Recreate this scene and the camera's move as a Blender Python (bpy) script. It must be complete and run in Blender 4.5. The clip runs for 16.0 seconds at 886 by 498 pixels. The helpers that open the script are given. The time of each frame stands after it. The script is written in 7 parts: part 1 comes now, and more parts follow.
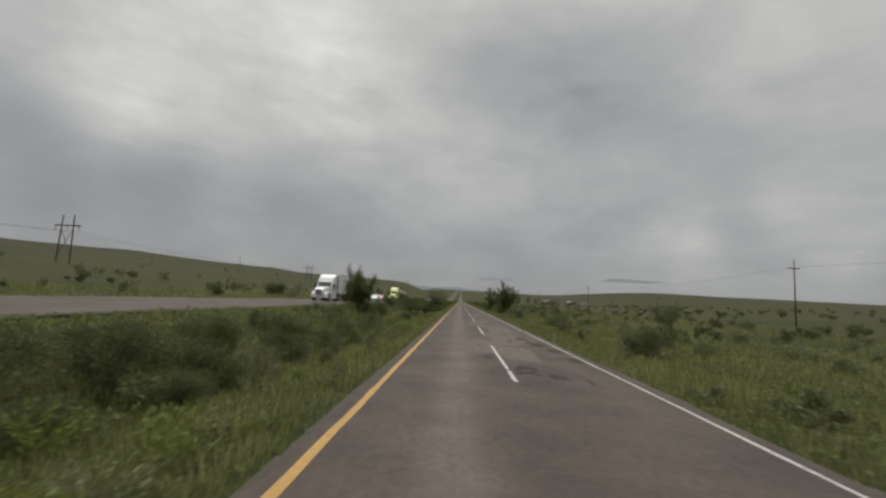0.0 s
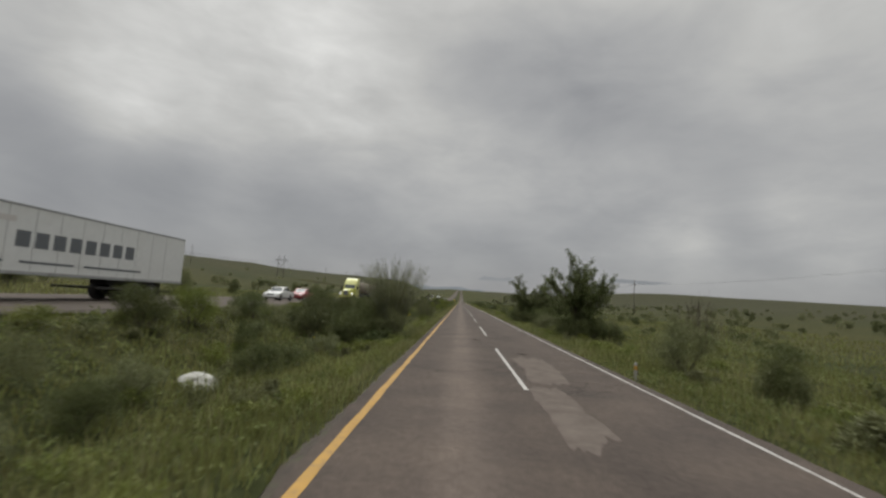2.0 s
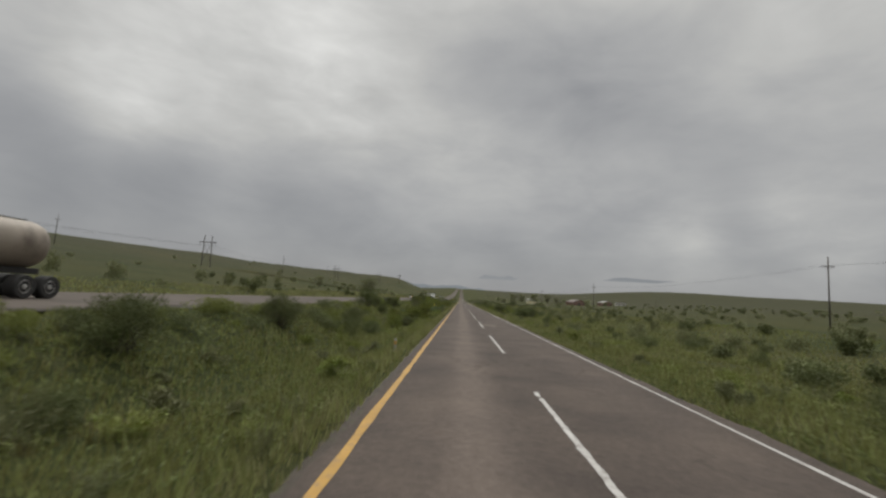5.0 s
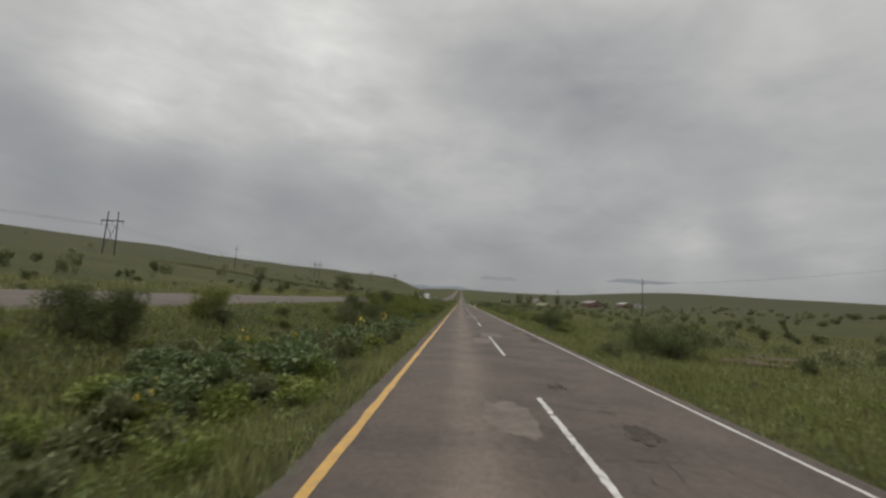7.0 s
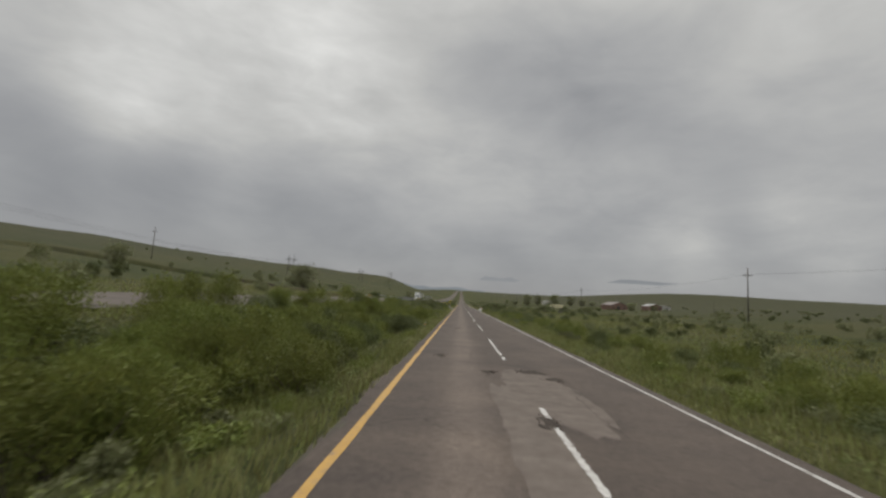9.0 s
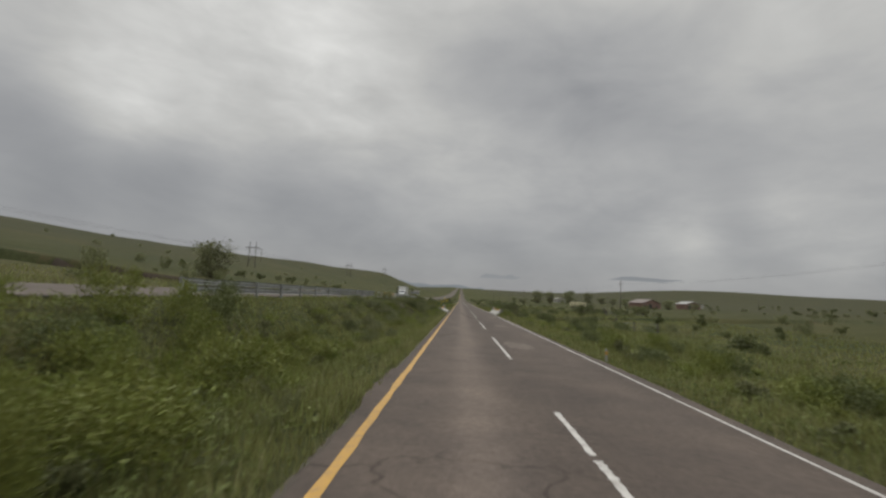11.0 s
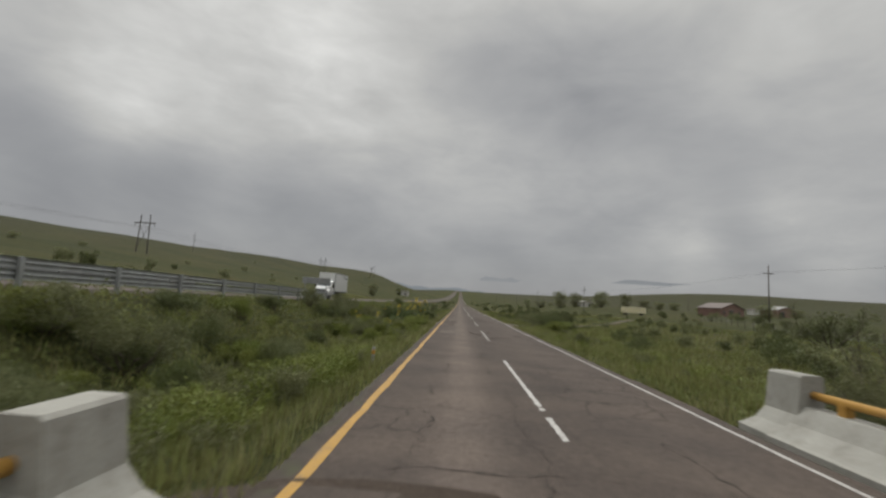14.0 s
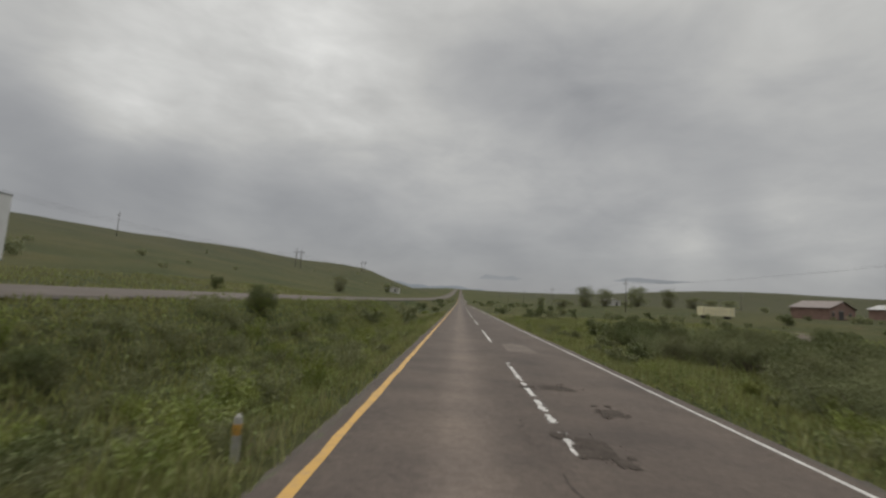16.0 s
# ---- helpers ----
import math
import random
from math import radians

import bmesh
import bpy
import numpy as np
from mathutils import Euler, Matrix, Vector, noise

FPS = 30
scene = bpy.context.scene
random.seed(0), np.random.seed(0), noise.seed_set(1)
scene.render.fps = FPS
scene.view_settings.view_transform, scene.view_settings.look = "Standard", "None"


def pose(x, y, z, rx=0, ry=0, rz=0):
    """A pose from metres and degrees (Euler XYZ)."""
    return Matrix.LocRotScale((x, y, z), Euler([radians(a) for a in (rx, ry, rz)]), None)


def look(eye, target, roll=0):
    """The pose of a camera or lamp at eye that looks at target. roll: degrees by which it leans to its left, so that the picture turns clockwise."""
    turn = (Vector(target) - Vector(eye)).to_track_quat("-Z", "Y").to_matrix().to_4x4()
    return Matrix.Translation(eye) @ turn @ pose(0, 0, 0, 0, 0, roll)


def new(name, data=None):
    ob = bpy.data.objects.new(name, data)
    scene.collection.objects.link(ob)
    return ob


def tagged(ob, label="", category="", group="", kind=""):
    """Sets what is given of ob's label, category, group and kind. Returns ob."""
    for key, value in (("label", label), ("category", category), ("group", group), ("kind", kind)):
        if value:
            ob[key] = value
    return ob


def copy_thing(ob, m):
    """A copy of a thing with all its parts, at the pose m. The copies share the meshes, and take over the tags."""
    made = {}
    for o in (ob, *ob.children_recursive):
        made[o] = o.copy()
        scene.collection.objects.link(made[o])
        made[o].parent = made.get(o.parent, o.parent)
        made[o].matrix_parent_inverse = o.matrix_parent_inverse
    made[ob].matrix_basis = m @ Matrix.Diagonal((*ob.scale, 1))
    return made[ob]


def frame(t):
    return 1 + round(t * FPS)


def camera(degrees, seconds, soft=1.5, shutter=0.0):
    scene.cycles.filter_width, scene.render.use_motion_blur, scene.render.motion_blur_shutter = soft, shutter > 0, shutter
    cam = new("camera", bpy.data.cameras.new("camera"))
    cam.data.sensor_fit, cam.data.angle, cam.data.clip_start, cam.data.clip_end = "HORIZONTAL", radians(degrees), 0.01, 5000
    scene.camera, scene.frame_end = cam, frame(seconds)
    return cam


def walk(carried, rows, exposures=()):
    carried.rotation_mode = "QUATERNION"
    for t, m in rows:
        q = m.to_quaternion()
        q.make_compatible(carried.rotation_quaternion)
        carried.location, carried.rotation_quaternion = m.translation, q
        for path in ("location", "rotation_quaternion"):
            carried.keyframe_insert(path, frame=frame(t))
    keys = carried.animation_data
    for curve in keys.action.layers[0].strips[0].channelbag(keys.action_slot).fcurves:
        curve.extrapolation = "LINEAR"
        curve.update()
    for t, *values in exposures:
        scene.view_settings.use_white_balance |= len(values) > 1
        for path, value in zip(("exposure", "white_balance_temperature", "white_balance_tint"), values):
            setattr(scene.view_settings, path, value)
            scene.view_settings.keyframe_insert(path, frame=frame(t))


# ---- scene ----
SPEED = 28.2  # metres a second along the road
cam = camera(88.84, 16.0, soft=2.5, shutter=0.10)
# seconds, sideways place, height, pitch up, lean, turn to the left
PATH = [
    (0.0, 0.23, 2.14, 6.34, 0.0, 2.15), (0.5, 0.19, 2.14, 6.31, -0.1, 2.2), (1.0, 0.16, 2.14, 6.10, 0.0, 2.2), (1.5, 0.09, 2.16, 5.99, -0.1, 2.2),
    (2.0, 0.06, 2.2, 6.31, -0.3, 2.2), (2.5, 0.02, 2.19, 6.03, -0.4, 2.25), (3.0, -0.06, 2.18, 6.03, -0.2, 2.2), (3.5, -0.09, 2.18, 6.84, -0.5, 2.2),
    (4.0, -0.15, 2.23, 6.20, -0.4, 2.2), (6.5, -0.12, 2.2, 6.17, -0.3, 2.2), (7.0, -0.08, 2.17, 6.31, -0.4, 2.2), (7.5, -0.07, 2.15, 6.38, -0.4, 2.2),
    (8.0, -0.05, 2.07, 6.72, -0.4, 2.15), (8.5, -0.06, 2.15, 6.56, -0.2, 2.2), (9.0, -0.02, 2.23, 6.45, -0.4, 2.2), (9.5, -0.12, 2.22, 6.17, -0.3, 2.2),
    (10.0, -0.17, 2.18, 6.24, -0.3, 2.2), (12.5, -0.2, 2.19, 6.03, 0.0, 2.2), (13.0, -0.09, 2.18, 6.10, 0.3, 2.15), (13.5, 0.02, 2.15, 6.17, -0.2, 2.15),
    (14.0, 0.05, 2.11, 6.58, -0.45, 2.1), (14.5, 0.03, 2.09, 6.08, 0.05, 2.1), (15.0, 0, 2.08, 6.38, 0.2, 2.1), (15.5, 0.04, 2.13, 6.26, 0.0, 2.05),
    (16.0, 0.04, 2.12, 6.38, -0.36, 2.1)]
LEAN = -3.0  # the camera hangs a little crooked in its mount
walk(cam, [(t, pose(x, SPEED * t, z, 90 + p + 0.1, r + LEAN, w)) for t, x, z, p, r, w in PATH], exposures=[(0.0, 0.0), (16.0, 0.0)])

# ---- sky and light: a closed overcast, brighter overhead ----
world = bpy.data.worlds.new("overcast_sky")
scene.world = world
world.use_nodes = True


def node(tree, kind, **values):
    n = tree.nodes.new(kind)
    for key, value in values.items():
        if isinstance(value, (list, tuple)) and key.startswith("in_"):
            n.inputs[int(key[3:])].default_value = value
        elif key.startswith("in_"):
            n.inputs[int(key[3:])].default_value = value
        elif key == "operation":
            n.operation = value
        elif key == "blend_type":
            n.blend_type = value
        elif key == "data_type":
            n.data_type = value
        elif key == "noise_dimensions":
            n.noise_dimensions = value
    return n


def sky_way(px, py):
    """The direction of a place in the sky, from degrees to the right of the road and above the horizon."""
    a, e = radians(px), radians(py)
    return (math.sin(a) * math.cos(e), math.cos(a) * math.cos(e), math.sin(e))


def build_world():
    t = world.node_tree
    t.nodes.clear()
    out = t.nodes.new("ShaderNodeOutputWorld")
    back = t.nodes.new("ShaderNodeBackground")
    t.links.new(back.outputs[0], out.inputs[0])
    sky = t.nodes.new("ShaderNodeTexSky")
    sky.sky_type = "NISHITA"
    sky.sun_disc = False
    sky.sun_elevation = radians(55)
    sky.sun_rotation = radians(-20)
    tc = t.nodes.new("ShaderNodeTexCoord")
    sep = t.nodes.new("ShaderNodeSeparateXYZ")
    t.links.new(tc.outputs["Generated"], sep.inputs[0])

    def m(op, a, b=None, c=None):
        n = node(t, "ShaderNodeMath", operation=op)
        for i, v in enumerate((a, b, c)):
            if v is None:
                continue
            if isinstance(v, (int, float)):
                n.inputs[i].default_value = v
            else:
                t.links.new(v, n.inputs[i])
        return n.outputs[0]

    up = m("MAXIMUM", sep.outputs[2], 0.0)
    # cloud sheet: soft masses drawn out sideways
    flat = t.nodes.new("ShaderNodeMapping")
    flat.inputs["Scale"].default_value = (1.0, 1.0, 2.3)
    t.links.new(tc.outputs["Generated"], flat.inputs[0])
    big = node(t, "ShaderNodeTexNoise", in_2=3.2, in_3=7.0, in_4=0.52, in_8=0.35)
    fine = node(t, "ShaderNodeTexNoise", in_2=9.5, in_3=6.0, in_4=0.55, in_8=0.3)
    for n in (big, fine):
        t.links.new(flat.outputs[0], n.inputs[0])
    n1 = m("SUBTRACT", big.outputs[0], 0.5)
    n2 = m("SUBTRACT", fine.outputs[0], 0.5)
    light = m("ADD", m("MULTIPLY", n1, 0.34), m("MULTIPLY", n2, 0.16))
    # main masses of cloud: degrees right, degrees up, half width, gain
    for az, el, wide, gain in CLOUDS:
        dot = node(t, "ShaderNodeVectorMath", operation="DOT_PRODUCT")
        t.links.new(tc.outputs["Generated"], dot.inputs[0])
        dot.inputs[1].default_value = sky_way(az, el)
        k = 1.0 / (2 * (1 - math.cos(radians(wide))))
        # a soft bump that is 1 in the middle; its edge is torn by the fine noise
        e = m("MULTIPLY", m("SUBTRACT", dot.outputs["Value"], 1.0), 2 * k)
        e = m("ADD", e, m("MULTIPLY", n2, 1.2))
        light = m("ADD", light, m("MULTIPLY", m("EXPONENT", m("MINIMUM", e, 0.3)), gain))
    grade = m("ADD", m("ADD", m("MULTIPLY", up, 0.38), 0.30), m("MULTIPLY", m("POWER", up, 6.0), 2.2))
    bright = m("MAXIMUM", m("ADD", grade, m("MULTIPLY", light, m("ADD", 0.45, up))), 0.05)
    tone = t.nodes.new("ShaderNodeValToRGB")
    tone.color_ramp.elements[0].position = 0.18
    tone.color_ramp.elements[0].color = (0.945, 0.968, 1.03, 1)
    tone.color_ramp.elements[1].position = 0.48
    tone.color_ramp.elements[1].color = (1.005, 1.002, 0.968, 1)
    t.links.new(bright, tone.inputs[0])
    cloud = node(t, "ShaderNodeVectorMath", operation="SCALE")
    t.links.new(tone.outputs[0], cloud.inputs[0])
    t.links.new(bright, cloud.inputs["Scale"])
    blue = node(t, "ShaderNodeVectorMath", operation="SCALE")
    t.links.new(sky.outputs[0], blue.inputs[0])
    blue.inputs["Scale"].default_value = 0.003
    total = node(t, "ShaderNodeVectorMath", operation="ADD")
    t.links.new(cloud.outputs[0], total.inputs[0])
    t.links.new(blue.outputs[0], total.inputs[1])
    t.links.new(total.outputs[0], back.inputs[0])
    back.inputs[1].default_value = 1.0


CLOUDS = [(-41, 19.3, 7, 0.138), (-35, 26.3, 8, 0.092), (-20, 28.1, 6, 0.161), (-20, 22.6, 5, 0.081), (-39, 17.0, 3, 0.115), (-15, 19.4, 3.5, 0.081), (-28, 16.5, 5, 0.058), (-1, 19.9, 6, 0.058), (27, 7.9, 3.0, 0.173), (23, 9.3, 2.2, 0.069), (35, 10.7, 3.6, 0.115), (39, 7.0, 4, 0.115), (9, 15.4, 5, 0.035), (-47, 22.8, 6, -0.061), (-48, 14.9, 5, -0.122), (-43, 9.4, 5, -0.137), (-35, 11.0, 5, -0.122), (-24, 11.8, 4, -0.061), (3, 28.4, 7, -0.137), (18, 25.0, 8, -0.137), (28, 28.0, 9, -0.076), (12, 31.2, 6, -0.076), (-18, 6.7, 7, -0.076), (-34, 6.3, 7, -0.061), (6, 6.9, 6, -0.061), (31, 14.1, 5, -0.061), (38, 16.4, 8, -0.03)]
build_world()
sun = new("sun", bpy.data.lights.new("sun", "SUN"))
sun.data.energy, sun.data.angle, sun.data.color = 1.3, radians(30), (0.99, 0.99, 0.95)
sun.matrix_world = look((0, 0, 60), (Vector((0, 0, 60)) - Vector((math.sin(radians(-20)) * math.cos(radians(55)), math.cos(radians(-20)) * math.cos(radians(55)), math.sin(radians(55))))), 0)

# ---- materials ----
def material(name, low, high, scale=3.0, fine=40.0, rough=0.8, metal=0.0, bump=0.2, bump_scale=None, dist=0.02, per_island=0.0, per_object=0.0, stain=None, stain_scale=0.6, stain_amount=0.5, coat=0.0, translucent=0.0, gloss=0.5):
    """Two base colours mixed by noise at two sizes, with relief, an optional stain and a spread between pieces."""
    mat = bpy.data.materials.new(name)
    mat.use_nodes = True
    t = mat.node_tree
    bsdf = t.nodes["Principled BSDF"]
    tc = t.nodes.new("ShaderNodeTexCoord")
    a = node(t, "ShaderNodeTexNoise", in_2=scale, in_3=5.0, in_4=0.6)
    b = node(t, "ShaderNodeTexNoise", in_2=fine, in_3=4.0, in_4=0.6)
    for n in (a, b):
        t.links.new(tc.outputs["Object"], n.inputs[0])
    add = node(t, "ShaderNodeMath", operation="MULTIPLY_ADD", in_1=0.45, in_2=0.0)
    t.links.new(b.outputs[0], add.inputs[0])
    mul = node(t, "ShaderNodeMath", operation="MULTIPLY_ADD", in_1=0.9)
    t.links.new(a.outputs[0], mul.inputs[0])
    t.links.new(add.outputs[0], mul.inputs[2])
    ramp = t.nodes.new("ShaderNodeValToRGB")
    ramp.color_ramp.elements[0].position, ramp.color_ramp.elements[1].position = 0.45, 0.92
    ramp.color_ramp.elements[0].color = (*low, 1)
    ramp.color_ramp.elements[1].color = (*high, 1)
    t.links.new(mul.outputs[0], ramp.inputs[0])
    colour = ramp.outputs[0]
    if stain:
        s = node(t, "ShaderNodeTexNoise", in_2=stain_scale, in_3=6.0, in_4=0.65)
        t.links.new(tc.outputs["Object"], s.inputs[0])
        r = t.nodes.new("ShaderNodeValToRGB")
        r.color_ramp.elements[0].position, r.color_ramp.elements[1].position = 0.5, 0.72
        r.color_ramp.elements[1].color = (stain_amount,) * 3 + (1,)
        r.color_ramp.elements[0].color = (0, 0, 0, 1)
        t.links.new(s.outputs[0], r.inputs[0])
        mix = node(t, "ShaderNodeMix", data_type="RGBA")
        t.links.new(r.outputs[0], mix.inputs[0])
        t.links.new(colour, mix.inputs[6])
        mix.inputs[7].default_value = (*stain, 1)
        colour = mix.outputs[2]
    for amount, kind, socket in ((per_island, "ShaderNodeNewGeometry", "Random Per Island"), (per_object, "ShaderNodeObjectInfo", "Random")):
        if amount:
            g = t.nodes.new(kind)
            hsv = t.nodes.new("ShaderNodeHueSaturation")
            v = node(t, "ShaderNodeMapRange", in_3=1 - amount, in_4=1 + amount)
            t.links.new(g.outputs[socket], v.inputs[0])
            t.links.new(v.outputs[0], hsv.inputs["Value"])
            h = node(t, "ShaderNodeMapRange", in_3=0.5 - amount * 0.05, in_4=0.5 + amount * 0.05)
            t.links.new(g.outputs[socket], h.inputs[0])
            t.links.new(h.outputs[0], hsv.inputs["Hue"])
            t.links.new(colour, hsv.inputs["Color"])
            colour = hsv.outputs[0]
    t.links.new(colour, bsdf.inputs["Base Color"])
    bsdf.inputs["Roughness"].default_value = rough
    bsdf.inputs["Metallic"].default_value = metal
    bsdf.inputs["Coat Weight"].default_value = coat
    bsdf.inputs["Specular IOR Level"].default_value = gloss
    if bump:
        bn = t.nodes.new("ShaderNodeBump")
        bn.inputs["Strength"].default_value = bump
        bn.inputs["Distance"].default_value = dist
        src = b
        if bump_scale:
            src = node(t, "ShaderNodeTexNoise", in_2=bump_scale, in_3=5.0, in_4=0.65)
            t.links.new(tc.outputs["Object"], src.inputs[0])
        t.links.new(src.outputs[0], bn.inputs["Height"])
        t.links.new(bn.outputs[0], bsdf.inputs["Normal"])
    if translucent:
        out = t.nodes["Material Output"]
        tr = t.nodes.new("ShaderNodeBsdfTranslucent")
        t.links.new(colour, tr.inputs[0])
        mx = t.nodes.new("ShaderNodeMixShader")
        mx.inputs[0].default_value = translucent
        t.links.new(bsdf.outputs[0], mx.inputs[1])
        t.links.new(tr.outputs[0], mx.inputs[2])
        t.links.new(mx.outputs[0], out.inputs[0])
    return mat


def ramp_of(t, source, stops):
    r = t.nodes.new("ShaderNodeValToRGB")
    els = r.color_ramp.elements
    while len(els) < len(stops):
        els.new(0.5)
    for e, (p, c) in zip(els, stops):
        e.position = p
        e.color = (*c, 1) if len(c) == 3 else c
    t.links.new(source, r.inputs[0])
    return r.outputs[0]


def asphalt_material(name, bands):
    """Worn asphalt: aggregate, paler and darker bands along the lanes, cracks and darker sealed places."""
    mat = bpy.data.materials.new(name)
    mat.use_nodes = True
    t = mat.node_tree
    bsdf = t.nodes["Principled BSDF"]
    tc = t.nodes.new("ShaderNodeTexCoord")
    sep = t.nodes.new("ShaderNodeSeparateXYZ")
    t.links.new(tc.outputs["Object"], sep.inputs[0])
    stones = node(t, "ShaderNodeTexNoise", in_2=45.0, in_3=5.0, in_4=0.75)
    patchy = node(t, "ShaderNodeTexNoise", in_2=0.5, in_3=6.0, in_4=0.6)
    long = t.nodes.new("ShaderNodeMapping")
    long.inputs["Scale"].default_value = (1.0, 0.06, 1.0)
    t.links.new(tc.outputs["Object"], long.inputs[0])
    streak = node(t, "ShaderNodeTexNoise", in_2=1.6, in_3=4.0, in_4=0.6)
    t.links.new(long.outputs[0], streak.inputs[0])
    for n in (stones, patchy):
        t.links.new(tc.outputs["Object"], n.inputs[0])
    base = ramp_of(t, stones.outputs[0], [(0.3, (0.050, 0.0408, 0.0350)), (0.72, (0.126, 0.102, 0.087))])

    def blend(a, b, factor, kind="MIX"):
        m = node(t, "ShaderNodeMix", data_type="RGBA", blend_type=kind)
        for socket, v in ((0, factor), (6, a), (7, b)):
            if isinstance(v, (tuple, float)):
                m.inputs[socket].default_value = v
            else:
                t.links.new(v, m.inputs[socket])
        return m.outputs[2]

    # across the road: sideways place, wandering a little
    wander = node(t, "ShaderNodeMath", operation="MULTIPLY_ADD", in_1=0.3)
    t.links.new(streak.outputs[0], wander.inputs[0])
    t.links.new(sep.outputs[0], wander.inputs[2])
    across = node(t, "ShaderNodeMapRange", in_1=-2.65, in_2=7.6)
    t.links.new(wander.outputs[0], across.inputs[0])
    lane_tone = ramp_of(t, across.outputs[0], [(p, (v, v, v)) for p, v in bands])
    col = blend(base, lane_tone, 1.0, "MULTIPLY")
    grit = node(t, "ShaderNodeTexNoise", in_2=7.0, in_3=5.0, in_4=0.7)
    t.links.new(tc.outputs["Object"], grit.inputs[0])
    col = blend(col, ramp_of(t, grit.outputs[0], [(0.34, (0.80, 0.795, 0.79)), (0.66, (1.15, 1.145, 1.135))]), 1.0, "MULTIPLY")
    tone = ramp_of(t, patchy.outputs[0], [(0.3, (0.74, 0.74, 0.76)), (0.7, (1.2, 1.17, 1.14))])
    col = blend(col, tone, 1.0, "MULTIPLY")
    vor = t.nodes.new("ShaderNodeTexVoronoi")
    vor.feature = "DISTANCE_TO_EDGE"
    vor.inputs["Scale"].default_value = 0.42
    warp = node(t, "ShaderNodeTexNoise", in_2=1.3, in_3=4.0)
    t.links.new(tc.outputs["Object"], warp.inputs[0])
    addv = node(t, "ShaderNodeVectorMath", operation="ADD")
    t.links.new(tc.outputs["Object"], addv.inputs[0])
    t.links.new(warp.outputs[1], addv.inputs[1])
    t.links.new(addv.outputs[0], vor.inputs["Vector"])
    crack = ramp_of(t, vor.outputs["Distance"], [(0.0, (0.35, 0.33, 0.32)), (0.02, (1, 1, 1))])
    where = node(t, "ShaderNodeTexNoise", in_2=0.11, in_3=2.0)
    t.links.new(tc.outputs["Object"], where.inputs[0])
    much = ramp_of(t, where.outputs[0], [(0.52, (0, 0, 0)), (0.64, (0.8, 0.8, 0.8))])
    cracked = blend(col, crack, 1.0, "MULTIPLY")
    col = blend(col, cracked, much)
    t.links.new(col, bsdf.inputs["Base Color"])
    bsdf.inputs["Roughness"].default_value = 0.9
    bsdf.inputs["Specular IOR Level"].default_value = 0.2
    bn = t.nodes.new("ShaderNodeBump")
    bn.inputs["Strength"].default_value = 0.5
    bn.inputs["Distance"].default_value = 0.012
    t.links.new(stones.outputs[0], bn.inputs["Height"])
    t.links.new(bn.outputs[0], bsdf.inputs["Normal"])
    return mat


def ground_material():
    """Grassland: greens and straw at several sizes, with reddish bare soil in places."""
    mat = bpy.data.materials.new("grassland")
    mat.use_nodes = True
    t = mat.node_tree
    bsdf = t.nodes["Principled BSDF"]
    tc = t.nodes.new("ShaderNodeTexCoord")

    def noise_at(scale, detail=6.0, rough=0.6):
        n = node(t, "ShaderNodeTexNoise", in_2=scale, in_3=detail, in_4=rough)
        t.links.new(tc.outputs["Object"], n.inputs[0])
        return n.outputs[0]

    def blend(a, b, factor, kind="MIX"):
        m = node(t, "ShaderNodeMix", data_type="RGBA", blend_type=kind)
        for socket, v in ((0, factor), (6, a), (7, b)):
            if isinstance(v, (tuple, float)):
                m.inputs[socket].default_value = v
            else:
                t.links.new(v, m.inputs[socket])
        return m.outputs[2]

    tufts = ramp_of(t, noise_at(2.2, 8.0, 0.7), [(0.3, (0.029, 0.032, 0.0135)), (0.55, (0.055, 0.058, 0.025)), (0.78, (0.100, 0.095, 0.046))])
    fields = ramp_of(t, noise_at(0.035), [(0.35, (0.64, 0.76, 0.62)), (0.65, (1.27, 1.13, 1.0))])
    col = blend(tufts, fields, 1.0, "MULTIPLY")
    scrub = ramp_of(t, noise_at(0.16, 5.0, 0.65), [(0.55, (0, 0, 0)), (0.68, (0.85, 0.85, 0.85))])
    col = blend(col, (0.040, 0.042, 0.020, 1), scrub)
    soil = ramp_of(t, noise_at(0.09, 7.0, 0.7), [(0.62, (0, 0, 0)), (0.72, (0.75, 0.75, 0.75))])
    col = blend(col, (0.100, 0.066, 0.040, 1), soil)
    # away from the road the mown green dulls: thorn scrub plus painted-in haze
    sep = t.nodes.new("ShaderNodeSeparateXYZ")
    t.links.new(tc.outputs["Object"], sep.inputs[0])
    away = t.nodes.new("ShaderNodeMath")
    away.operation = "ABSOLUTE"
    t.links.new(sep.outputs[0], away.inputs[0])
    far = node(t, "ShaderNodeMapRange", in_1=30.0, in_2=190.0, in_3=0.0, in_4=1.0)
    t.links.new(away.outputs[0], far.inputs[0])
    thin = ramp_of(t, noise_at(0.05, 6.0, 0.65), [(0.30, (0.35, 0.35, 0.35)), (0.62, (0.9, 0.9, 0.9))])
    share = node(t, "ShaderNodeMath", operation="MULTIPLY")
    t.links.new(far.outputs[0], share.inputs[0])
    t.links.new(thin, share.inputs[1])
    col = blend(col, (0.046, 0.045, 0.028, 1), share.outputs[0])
    t.links.new(col, bsdf.inputs["Base Color"])
    bsdf.inputs["Roughness"].default_value = 1.0
    bsdf.inputs["Specular IOR Level"].default_value = 0.1
    bn = t.nodes.new("ShaderNodeBump")
    bn.inputs["Strength"].default_value = 0.8
    bn.inputs["Distance"].default_value = 0.25
    t.links.new(noise_at(1.7, 8.0, 0.7), bn.inputs["Height"])
    t.links.new(bn.outputs[0], bsdf.inputs["Normal"])
    return mat


